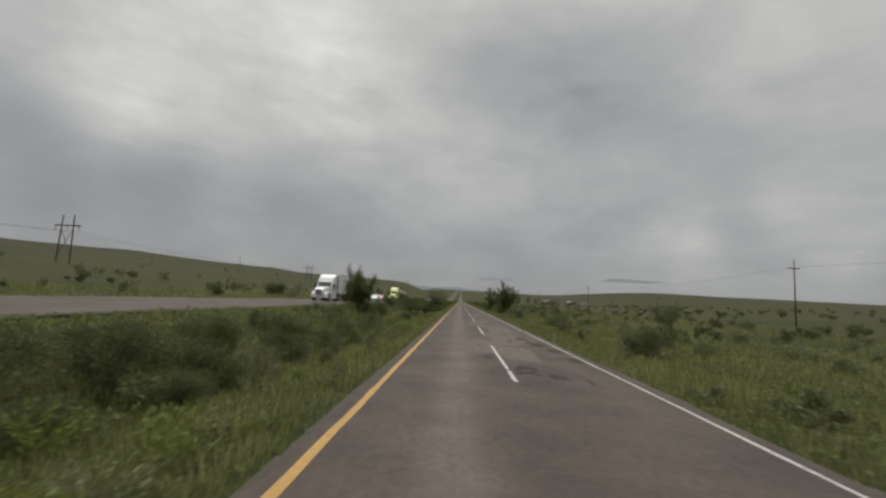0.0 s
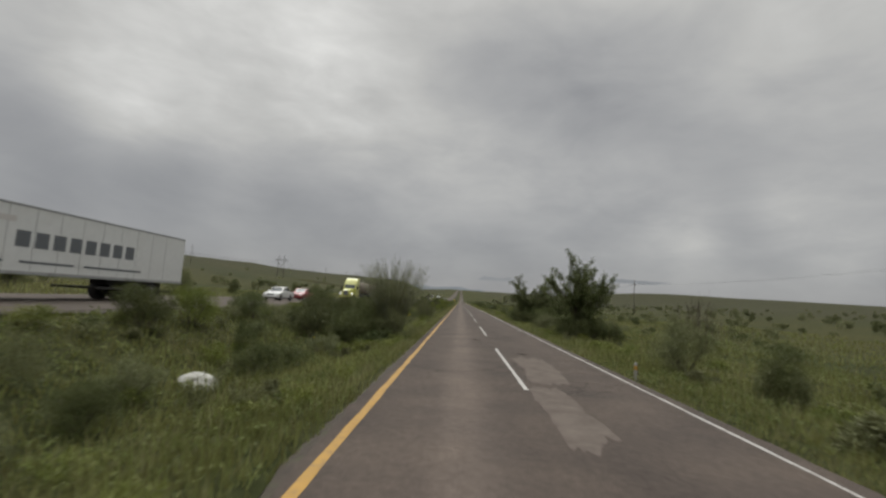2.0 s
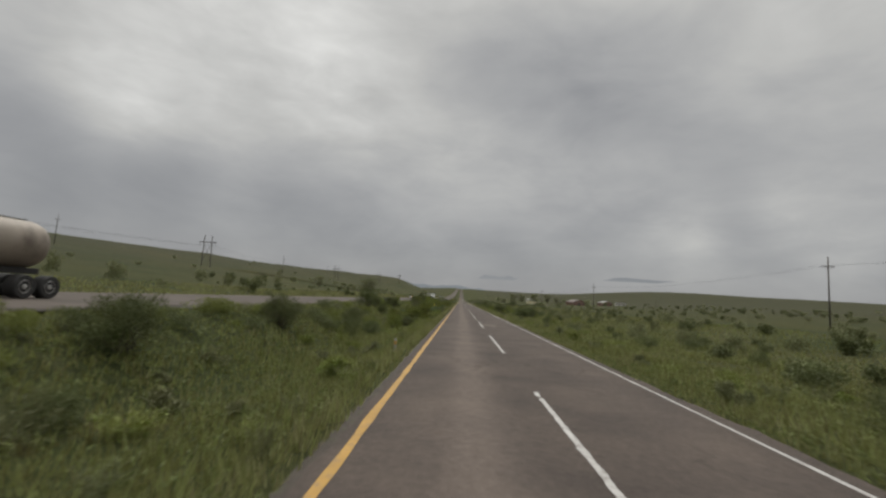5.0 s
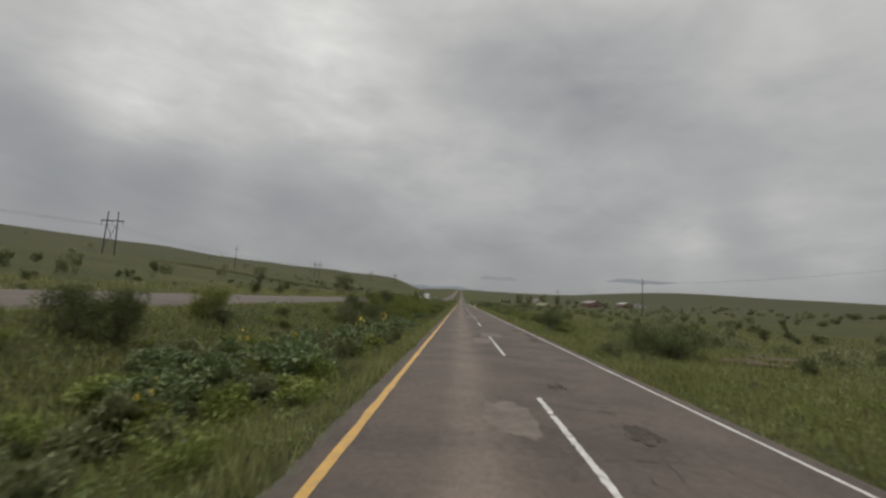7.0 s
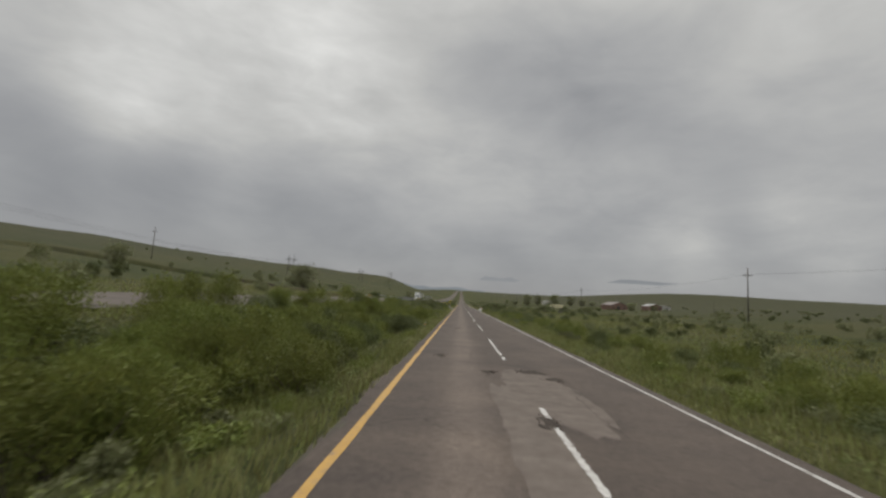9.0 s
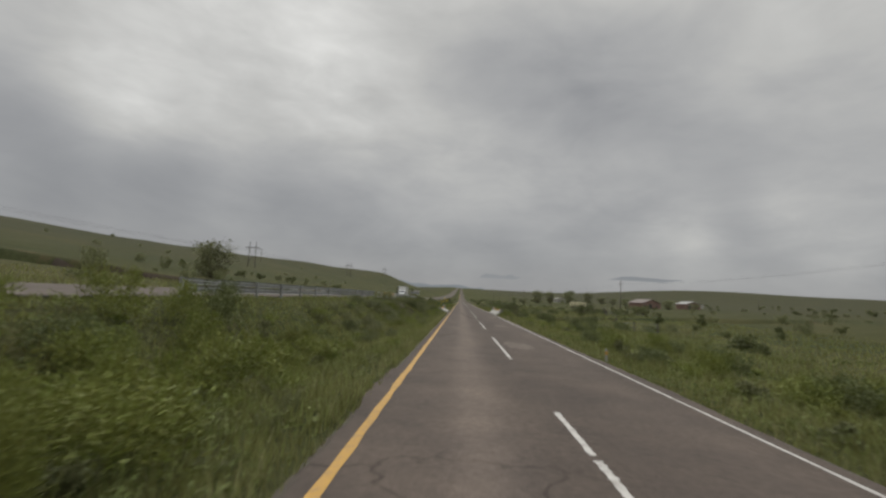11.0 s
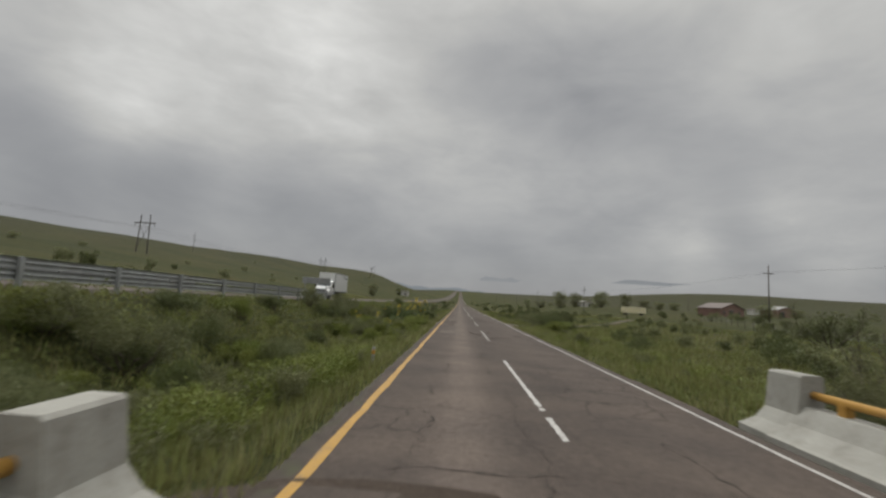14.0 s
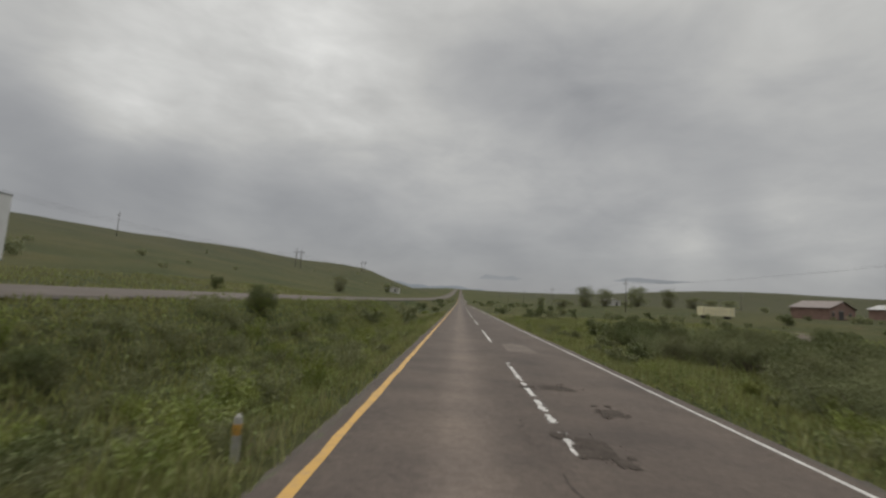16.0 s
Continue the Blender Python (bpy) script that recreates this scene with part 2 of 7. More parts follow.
def plain(name, colour, rough=0.5, metal=0.0, **more):
    c = Vector(colour)
    return material(name, c * 0.93, c * 1.04, rough=rough, metal=metal, **more)


BANDS = [(0.0, 0.80), (0.12, 0.84), (0.19, 0.93), (0.235, 1.02), (0.275, 1.36), (0.315, 1.34), (0.355, 1.0), (0.39, 0.86), (0.5, 0.83), (0.62, 0.90), (0.70, 0.96), (0.77, 0.88), (1.0, 0.84)]
ASPHALT = asphalt_material("worn_asphalt", BANDS)
ASPHALT_FAR = material("old_asphalt", (0.062, 0.051, 0.043), (0.098, 0.081, 0.069), scale=0.4, fine=20, rough=0.85, bump=0.3, stain=(0.13, 0.108, 0.09), stain_scale=0.2, stain_amount=0.6, gloss=0.15)
PATCH_PALE = material("pale_patch", (0.092, 0.076, 0.066), (0.152, 0.127, 0.110), scale=2, fine=50, rough=0.85, bump=0.4, dist=0.01, stain=(0.080, 0.067, 0.058), stain_scale=1.6, stain_amount=0.7, gloss=0.08)
PATCH_DARK = material("broken_asphalt", (0.040, 0.033, 0.028), (0.084, 0.070, 0.060), scale=5, fine=40, rough=0.95, bump=1.0, dist=0.03, gloss=0.08)
CRACK_FILL = material("open_crack", (0.040, 0.034, 0.030), (0.077, 0.066, 0.058), scale=5, fine=40, rough=0.95, bump=0.6, dist=0.01, gloss=0.08)
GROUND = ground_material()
SHOULDER = material("shoulder_gravel", (0.038, 0.029, 0.023), (0.074, 0.059, 0.046), scale=3, fine=30, rough=0.95, bump=0.8, dist=0.03, stain=(0.06, 0.07, 0.028), stain_scale=2.5, stain_amount=0.9)
YELLOW = material("yellow_line_paint", (0.296, 0.160, 0.016), (0.400, 0.220, 0.028), scale=2, fine=60, rough=0.6, bump=0.2, stain=(0.15, 0.105, 0.06), stain_scale=6, stain_amount=0.9)
WHITE_LINE = material("white_line_paint", (0.320, 0.308, 0.288), (0.448, 0.432, 0.408), scale=2, fine=60, rough=0.6, bump=0.2, stain=(0.12, 0.10, 0.088), stain_scale=5, stain_amount=1.0)
CONCRETE = material("bare_concrete", (0.215, 0.185, 0.156), (0.375, 0.328, 0.282), scale=0.8, fine=18, rough=0.9, bump=0.35, stain=(0.10, 0.088, 0.078), stain_scale=0.9, stain_amount=0.8)
WHITE_CLEAN = material("fresh_whitewash", (0.521, 0.512, 0.487), (0.638, 0.630, 0.605), scale=1.2, fine=22, rough=0.85, bump=0.2, stain=(0.40, 0.37, 0.33), stain_scale=0.8, stain_amount=0.5)
WHITEWASH = material("whitewashed_concrete", (0.220, 0.213, 0.188), (0.325, 0.317, 0.283), scale=1.2, fine=22, rough=0.85, bump=0.3, stain=(0.15, 0.135, 0.115), stain_scale=2.2, stain_amount=0.6)
RAIL_YELLOW = material("yellow_rail_paint", (0.336, 0.176, 0.028), (0.448, 0.248, 0.048), scale=4, fine=40, rough=0.6, bump=0.15, stain=(0.24, 0.14, 0.06), stain_scale=3, stain_amount=0.6)
STEEL = material("galvanised_steel", (0.224, 0.232, 0.232), (0.352, 0.360, 0.360), scale=3, fine=30, rough=0.55, metal=0.15, bump=0.1, stain=(0.2, 0.19, 0.17), stain_scale=1.2, stain_amount=0.6)
BLACK_PAINT = plain("black_paint", (0.03, 0.03, 0.03), 0.6)
WHITE_PAINT = plain("white_vehicle_paint", (0.60, 0.61, 0.60), 0.35, bump=0.0, coat=0.3, stain=(0.48, 0.467, 0.44), stain_scale=0.35, stain_amount=0.4)
LIME_PAINT = plain("lime_yellow_vehicle_paint", (0.46, 0.47, 0.125), 0.35, bump=0.0, coat=0.3, stain=(0.38, 0.38, 0.11), stain_scale=0.35, stain_amount=0.4)
RED_PAINT = plain("dark_red_vehicle_paint", (0.26, 0.025, 0.03), 0.3, bump=0.0, coat=0.4)
TANK_SKIN = material("dusty_tank_skin", (0.206, 0.173, 0.139), (0.316, 0.272, 0.221), scale=0.7, fine=12, rough=0.55, metal=0.2, bump=0.05, stain=(0.085, 0.06, 0.045), stain_scale=0.75, stain_amount=0.95)
GLASS = plain("dark_vehicle_glass", (0.035, 0.045, 0.05), 0.08, bump=0.0)
LAMP_GLASS = plain("headlight_glass", (0.62, 0.62, 0.6), 0.12, bump=0.0)
RUBBER = plain("tyre_rubber", (0.028, 0.027, 0.026), 0.85, bump=0.3)
RIM = plain("dull_aluminium_rim", (0.48, 0.47, 0.45), 0.35, 0.7, bump=0.05)
CHASSIS = plain("black_chassis", (0.03, 0.028, 0.027), 0.7)
CHROME = plain("bright_chrome", (0.62, 0.62, 0.62), 0.18, 0.9, bump=0.0)
GREY_PAINT = plain("grey_stripe_paint", (0.11, 0.12, 0.13), 0.4, bump=0.0)
POLE_WOOD = material("weathered_pole", (0.060, 0.052, 0.046), (0.120, 0.106, 0.092), scale=4, fine=30, rough=0.9, bump=0.3)
BARK = material("grey_brown_bark", (0.05, 0.04, 0.03), (0.12, 0.10, 0.075), scale=5, fine=30, rough=0.95, bump=0.5)
ROOF_TIN = material("rusty_sheet_roof", (0.109, 0.086, 0.079), (0.174, 0.142, 0.128), scale=0.8, fine=10, rough=0.7, bump=0.2)
BRICK_WALL = material("red_brick_wall", (0.164, 0.099, 0.081), (0.255, 0.164, 0.133), scale=0.7, fine=12, rough=0.9, bump=0.3)
PLASTER = material("pale_plaster", (0.400, 0.392, 0.360), (0.512, 0.504, 0.464), scale=0.7, fine=12, rough=0.9, bump=0.1)
CREAM = material("cream_panel", (0.562, 0.511, 0.326), (0.713, 0.653, 0.432), scale=0.7, fine=12, rough=0.6, bump=0.05)
RED_SOIL = material("reddish_bare_soil", (0.059, 0.044, 0.030), (0.113, 0.088, 0.061), scale=1.5, fine=14, rough=0.95, bump=0.9, dist=0.05, gloss=0.1)
MUD = material("creek_mud", (0.034, 0.025, 0.019), (0.075, 0.057, 0.044), scale=0.6, fine=10, rough=0.85, bump=0.8, dist=0.06, stain=(0.095, 0.085, 0.072), stain_scale=0.25, stain_amount=0.6, gloss=0.15)


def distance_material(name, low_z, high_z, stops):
    """Far mountains: a plain glowing backdrop, haze put into its colours, paler towards a peak's foot."""
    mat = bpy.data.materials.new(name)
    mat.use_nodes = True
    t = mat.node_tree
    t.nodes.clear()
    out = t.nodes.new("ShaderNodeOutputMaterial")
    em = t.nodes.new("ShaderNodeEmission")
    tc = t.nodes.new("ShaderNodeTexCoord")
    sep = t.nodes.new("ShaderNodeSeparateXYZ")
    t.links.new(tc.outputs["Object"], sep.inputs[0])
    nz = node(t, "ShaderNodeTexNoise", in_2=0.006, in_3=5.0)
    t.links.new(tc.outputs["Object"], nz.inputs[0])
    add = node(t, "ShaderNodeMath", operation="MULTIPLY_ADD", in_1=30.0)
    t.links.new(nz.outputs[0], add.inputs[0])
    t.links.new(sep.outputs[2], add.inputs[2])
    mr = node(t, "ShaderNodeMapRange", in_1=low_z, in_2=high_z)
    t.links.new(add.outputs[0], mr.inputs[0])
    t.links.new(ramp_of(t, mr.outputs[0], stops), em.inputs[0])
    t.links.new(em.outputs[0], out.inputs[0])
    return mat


FAR_HILL = distance_material("distant_hill_painted_haze", 0, 160, [(0.0, (0.17, 0.19, 0.20)), (0.5, (0.19, 0.21, 0.225)), (1.0, (0.23, 0.25, 0.265))])
PEAK = distance_material("distant_peak_painted_mist", 225, 330, [(0.0, (0.285, 0.295, 0.303)), (0.5, (0.25, 0.263, 0.275)), (1.0, (0.235, 0.25, 0.262))])
LEAF_DARK = material("dark_green_leaves", (0.068, 0.082, 0.031), (0.140, 0.152, 0.060), scale=0.9, fine=8, rough=0.6, bump=0.0, per_island=0.28, per_object=0.18, translucent=0.2, gloss=0.2)
LEAF_BRIGHT = material("fresh_green_leaves", (0.098, 0.122, 0.026), (0.205, 0.215, 0.056), scale=0.9, fine=8, rough=0.6, bump=0.0, per_island=0.26, per_object=0.2, translucent=0.22, gloss=0.2)
LEAF_GREY = material("grey_green_leaves", (0.108, 0.120, 0.054), (0.210, 0.212, 0.105), scale=0.9, fine=8, rough=0.6, bump=0.0, per_island=0.26, per_object=0.18, translucent=0.22, gloss=0.2)
GRASS_A = material("tall_green_grass", (0.135, 0.148, 0.046), (0.259, 0.259, 0.098), scale=0.18, fine=1.2, rough=0.7, bump=0.0, per_island=0.45, translucent=0.3, gloss=0.2)
FORB = material("low_verge_herbs", (0.084, 0.110, 0.032), (0.195, 0.208, 0.072), scale=0.22, fine=1.6, rough=0.65, bump=0.0, per_island=0.28, translucent=0.26, gloss=0.2)
TWIG = material("thin_grey_green_twigs", (0.09, 0.095, 0.06), (0.17, 0.17, 0.11), scale=3, fine=20, rough=0.9, bump=0.0)
GRASS_B = material("grass_with_seed_heads", (0.20, 0.20, 0.085), (0.33, 0.31, 0.16), scale=0.2, fine=1.5, rough=0.8, bump=0.0, per_island=0.35, translucent=0.25, gloss=0.2)
LEAF_BLUE = material("deep_green_leaves", (0.080, 0.108, 0.042), (0.160, 0.185, 0.078), scale=0.9, fine=8, rough=0.6, bump=0.0, per_island=0.3, per_object=0.15, translucent=0.2, gloss=0.25)
SHEET_ROOF = material("grey_sheet_roof", (0.22, 0.21, 0.20), (0.36, 0.35, 0.34), scale=0.8, fine=10, rough=0.6, bump=0.2)
BUMPER_GREY = plain("grey_bumper_paint", (0.34, 0.34, 0.34), 0.4, bump=0.0)
PETAL = plain("yellow_petals", (0.78, 0.56, 0.03), 0.7, bump=0.0)
SEED_HEAD = plain("brown_flower_centre", (0.06, 0.035, 0.015), 0.9)
CERAMIC = plain("grey_insulator", (0.28, 0.28, 0.28), 0.4)


# ---- mesh helpers ----
def link(name, bm, mat, smooth=False):
    me = bpy.data.meshes.new(name)
    bm.normal_update()
    bm.to_mesh(me)
    bm.free()
    me.materials.append(mat)
    if smooth:
        for p in me.polygons:
            p.use_smooth = True
    return new(name, me)


def part(name, bm, mat, parent, label="", smooth=False):
    ob = link(name, bm, mat, smooth)
    ob.parent = parent
    if label:
        ob["label"] = label
    return ob


def base(name, x=0, y=0, z=0, turn=0.0):
    e = new(name)
    e.empty_display_size = 0.2
    e.location = (x, y, z)
    e.rotation_euler = (0, 0, radians(turn))
    return e


def box(bm, x0, x1, y0, y1, z0, z1, bevel=0.0):
    r = bmesh.ops.create_cube(bm, size=1.0, matrix=Matrix.Translation(((x0 + x1) / 2, (y0 + y1) / 2, (z0 + z1) / 2)) @ Matrix.Diagonal((abs(x1 - x0), abs(y1 - y0), abs(z1 - z0), 1)))
    if bevel:
        edges = list({e for v in r["verts"] for e in v.link_edges})
        bmesh.ops.bevel(bm, geom=edges, offset=bevel, segments=2, affect="EDGES", profile=0.6)
    return bm


def prism(bm, outline, x0, x1, bevel=0.0, segments=2):
    """A side outline of (y, z) drawn out from x0 to x1."""
    a = [bm.verts.new((x0, y, z)) for y, z in outline]
    b = [bm.verts.new((x1, y, z)) for y, z in outline]
    n = len(outline)
    faces = [bm.faces.new(a), bm.faces.new(b[::-1])]
    faces += [bm.faces.new((a[i], b[i], b[(i + 1) % n], a[(i + 1) % n])) for i in range(n)]
    bmesh.ops.recalc_face_normals(bm, faces=faces)
    if bevel:
        edges = list({e for f in faces[:2] for e in f.edges})
        bmesh.ops.bevel(bm, geom=edges, offset=bevel, segments=segments, affect="EDGES", profile=0.6, clamp_overlap=True)
    return bm


def extrude_y(bm, outline, y0, y1):
    """A cross outline of (x, z) drawn out along the road."""
    a = [bm.verts.new((x, y0, z)) for x, z in outline]
    b = [bm.verts.new((x, y1, z)) for x, z in outline]
    n = len(outline)
    faces = [bm.faces.new(a), bm.faces.new(b[::-1])] + [bm.faces.new((a[i], b[i], b[(i + 1) % n], a[(i + 1) % n])) for i in range(n)]
    bmesh.ops.recalc_face_normals(bm, faces=faces)
    return bm


def tube(bm, p, q, r0, r1=None, sides=8):
    p, q = Vector(p), Vector(q)
    r1 = r0 if r1 is None else r1
    m = Matrix.Translation((p + q) / 2) @ (q - p).to_track_quat("Z", "Y").to_matrix().to_4x4()
    bmesh.ops.create_cone(bm, cap_ends=True, segments=sides, radius1=r0, radius2=r1, depth=(q - p).length, matrix=m)
    return bm


def lathe_x(bm, rings, sides=20, cx=0.0, cy=0.0, cz=0.0):
    """Rings of (x, radius) turned about the x axis."""
    loops = []
    for x, r in rings:
        loops.append([bm.verts.new((cx + x, cy + r * math.cos(2 * math.pi * i / sides), cz + r * math.sin(2 * math.pi * i / sides))) for i in range(sides)])
    for a, b in zip(loops, loops[1:]):
        for i in range(sides):
            bm.faces.new((a[i], a[(i + 1) % sides], b[(i + 1) % sides], b[i]))
    bm.faces.new(loops[0][::-1])
    bm.faces.new(loops[-1])
    bmesh.ops.recalc_face_normals(bm, faces=bm.faces[:])
    return bm


def mesh_of(name, verts, faces, mat, smooth=False):
    """One object from numpy arrays of corners and of equal-sided faces."""
    me = bpy.data.meshes.new(name)
    verts, faces = np.asarray(verts, np.float32), np.asarray(faces, np.int32)
    n, k = faces.shape
    me.vertices.add(len(verts))
    me.vertices.foreach_set("co", verts.ravel())
    me.loops.add(n * k)
    me.loops.foreach_set("vertex_index", faces.ravel())
    me.polygons.add(n)
    me.polygons.foreach_set("loop_start", np.arange(n, dtype=np.int32) * k)
    if smooth:
        me.polygons.foreach_set("use_smooth", np.ones(n, bool))
    me.update(calc_edges=True)
    me.materials.append(mat)
    return new(name, me)


# ---- the lie of the land ----
YELLOW_X, DASH_X, WHITE_X = -1.66, 1.89, 5.31
ROAD_L, ROAD_R = -1.95, 5.64
FAR_L, FAR_R = -26.0, -13.2


def smooth01(t):
    t = np.clip(t, 0, 1)
    return t * t * (3 - 2 * t)


def road_z(y):
    """Level for half a kilometre, then a long climb to the skyline."""
    y = np.asarray(y, float)
    return np.where(y < 480, 0.0, np.where(y < 1500, 0.0000165 * (y - 480) ** 2, 17.2 + 0.0337 * (np.minimum(y, 3300) - 1500)) - np.maximum(y - 3300, 0) * 0.03)


def far_road_z(y, x=FAR_R):
    """The other carriageway, a bank higher, with a cross fall."""
    return 0.97 + 0.0011 * np.clip(y, -100, 385) + 0.42 * smooth01((y - 250) / 135.0) - 0.32 * smooth01((y - 400) / 55.0) + road_z(y) + 0.008 * (FAR_R - x)


def wave(x, y, s, seed):
    """Cheap rolling unevenness about s metres long."""
    a = np.sin(x / s * 1.9 + seed) * np.cos(y / s * 1.3 + seed * 1.7)
    b = np.sin((x * 0.6 + y * 0.8) / s * 2.7 + seed * 2.3)
    c = np.sin((x * 0.9 - y * 0.5) / s * 4.1 + seed * 0.7)
    return (a + 0.6 * b + 0.35 * c) / 1.95


def land_z(x, y):
    x, y = np.asarray(x, float), np.asarray(y, float)
    zr, zo = road_z(y), far_road_z(y)
    # left: ditch, bank, other road, then the long hill
    ditch = zr - 0.07 - 0.84 * smooth01((ROAD_L - 0.3 - x) / 4.2)
    median = ditch + (zo - 0.12 - ditch) * smooth01((-7.0 - x) / 5.6)
    crest_x = -(300.0 - 0.165 * np.clip(y, -400, 1500))
    h = np.clip((-x - 27.5) / (-crest_x - 27.5), 0, 1.6)
    rise = np.where(h < 1, h ** 1.1, 1 + 0.35 * (1 - np.exp(-(h - 1) * 1.2)))
    end = 1 - 0.93 * smooth01((y - 1040 - 0.3 * (-x - 120)) / 170.0)
    start = 0.67 + 0.33 * smooth01((y + 300) / 650.0)
    hill = zo + 0.62 + (36.5 + 0.5 * smooth01((y - 750) / 250.0)) * rise * end * start + wave(x, y, 60, 1.0) * 1.3 * smooth01((-x - 40) / 60) + wave(x, y, 17, 4.0) * 0.35 * smooth01((-x - 28) / 20)
    bank = zo - 0.07 + 0.008 * np.clip(FAR_R - x, 0, 12.8)
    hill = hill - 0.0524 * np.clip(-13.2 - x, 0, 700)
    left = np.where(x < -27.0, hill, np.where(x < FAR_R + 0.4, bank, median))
    # right: verge, then a plain that rises slowly
    off = np.maximum(x - ROAD_R, 0)
    verge = zr * (1 - smooth01((off - 30) / 700.0)) - 0.12 - 0.40 * smooth01((off - 0.5) / 8.0)
    plain_z = verge + 0.034 * np.clip(off - 12, 0, 900) + wave(x, y, 22, 2.0) * 0.35 * smooth01((off - 5) / 12) + wave(x, y, 5, 3.0) * 0.10 * smooth01((off - 3) / 6)
    far = (14 * smooth01((x - 120) / 200.0) + 12 * smooth01((x - 300) / 400.0)) * smooth01((y - 800) / 700.0)
    hump = far + 14.0 * np.exp(-(((x - 560) / 230.0) ** 2) - ((y - 1500) / 260.0) ** 2) * smooth01((x - 250) / 160.0)
    hump = hump + 2.2 * np.exp(-(((x - 95) / 60.0) ** 2) - ((y - 700) / 70.0) ** 2)
    right = plain_z + hump
    z = np.where(x < 1.0, left, right)
    z = z + wave(x, y, 2.6, 5.0) * 0.10 * smooth01((np.abs(x - 1.25) - 5.5) / 3) * np.where((x < -12.4) & (x > -27.5), 0, 1)
    # the creek bed, crossing askew under both bridges
    mid = 391.0 + 0.42 * (x - 1.5)
    mid = np.where(x > 30, mid + 0.0, mid)
    under = smooth01((-x - 10.0) / 2.4) * smooth01((29.0 + x) / 2.0)
    mid = mid + under * (386.3 - mid)
    cut = 1 - smooth01((np.abs(y - mid) - 5.4 - 2.9 * under) / (4.2 - 2.8 * under))
    reach = 1 - smooth01((np.abs(x) - 75) / 40.0)
    bed = -3.4 + 0.004 * np.abs(x) + wave(x, y, 4, 6.0) * 0.12
    z = z + (np.minimum(bed, z) - z) * cut * reach
    return z


def land(x, y):
    return float(land_z(np.array([x]), np.array([y]))[0])


def spaced(knots):
    """A row of places from (end, step) pairs."""
    row = [knots[0]]
    for end, step in knots[1:]:
        n = max(1, round((end - row[-1]) / step))
        row += list(np.linspace(row[-1], end, n + 1)[1:])
    return np.array(row)


def grid_mesh(name, xs, ys, height, mat, smooth=True):
    X, Y = np.meshgrid(xs, ys)
    V = np.stack([X, Y, height(X, Y)], -1).reshape(-1, 3)
    nx, ny = len(xs), len(ys)
    i = (np.arange(ny - 1)[:, None] * nx + np.arange(nx - 1)[None, :]).ravel()
    return mesh_of(name, V, np.stack([i, i + 1, i + nx + 1, i + nx], -1), mat, smooth)


XS = spaced([-4700, (-1500, 200), (-500, 50), (-200, 15), (-60, 6), (-27.0, 2.0), (-12.6, 1.8), (-3.0, 0.55), (-2.05, 0.3), (-1.7, 0.2), (5.4, 1.6), (6.3, 0.3), (16, 0.7), (40, 1.6), (120, 5), (420, 20), (1500, 60), (4700, 250)])
YS = spaced([-300, (-60, 20), (-10, 5), (366, 2.4), (416, 0.7), (520, 2.4), (800, 8), (1600, 30), (4700, 120)])


def ground_height(x, y):
    z = land_z(x, y)
    under = ((x > ROAD_L + 0.25) & (x < ROAD_R - 0.25)) | ((x > FAR_L - 0.1) & (x < FAR_R + 0.1))
    return z - np.where(under, 0.1, 0.0)


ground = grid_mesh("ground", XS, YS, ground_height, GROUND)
tagged(ground, "rolling green grassland with scrub and reddish bare soil", "ground", kind="structure")


def ribbon(name, x0, x1, knots, height, mat, cols=1, wobble=0.0, seed=1):
    """A strip along the road, with uneven edges if asked."""
    ys = spaced(knots)
    xs = np.linspace(x0, x1, cols + 1)
    X, Y = np.meshgrid(xs, ys)
    if wobble:
        rng = np.random.default_rng(seed)
        for col in (0, -1):
            rough = np.convolve(rng.normal(0, 1, len(ys) + 8), np.ones(9) / 3.0, "valid") + 0.35 * rng.normal(0, 1, len(ys))
            X[:, col] += wobble * rough
    V = np.stack([X, Y, height(X, Y)], -1).reshape(-1, 3)
    nx, ny = len(xs), len(ys)
    i = (np.arange(ny - 1)[:, None] * nx + np.arange(nx - 1)[None, :]).ravel()
    return mesh_of(name, V, np.stack([i, i + 1, i + nx + 1, i + nx], -1), mat, True)


LONG = [-300, (-20, 20), (480, 0.5), (1500, 20), (3400, 60)]
road = ribbon("road", ROAD_L, ROAD_R, LONG, lambda x, y: road_z(y) + 0.0 * x, ASPHALT, cols=6, wobble=0.07)
tagged(road, "worn patched asphalt road with a pale lengthwise band and cracks", "road", kind="structure")
far_road = ribbon("opposite_road", FAR_L + 0.6, FAR_R - 0.6, LONG, lambda x, y: far_road_z(y, x), ASPHALT_FAR, cols=4, wobble=0.05)
tagged(far_road, "raised second carriageway of brownish grey asphalt", "road", kind="structure")
for nm, x0, x1, hz, sd in (("shoulder_near_left", ROAD_L - 0.40, ROAD_L + 0.32, lambda x, y: road_z(y) - 0.006 - 0.10 * np.maximum(ROAD_L - x, 0) - 0.4 * np.maximum(ROAD_L - x - 0.14, 0), 3), ("shoulder_near_right", ROAD_R - 0.32, ROAD_R + 0.45, lambda x, y: road_z(y) - 0.006 - 0.10 * np.maximum(x - ROAD_R, 0) - 1.1 * np.maximum(x - ROAD_R - 0.2, 0), 4)):
    s = ribbon(nm, x0, x1, LONG, hz, SHOULDER, cols=2, wobble=0.14, seed=sd)
    tagged(s, "narrow gravel shoulder grown over with weeds", "shoulder", kind="structure")
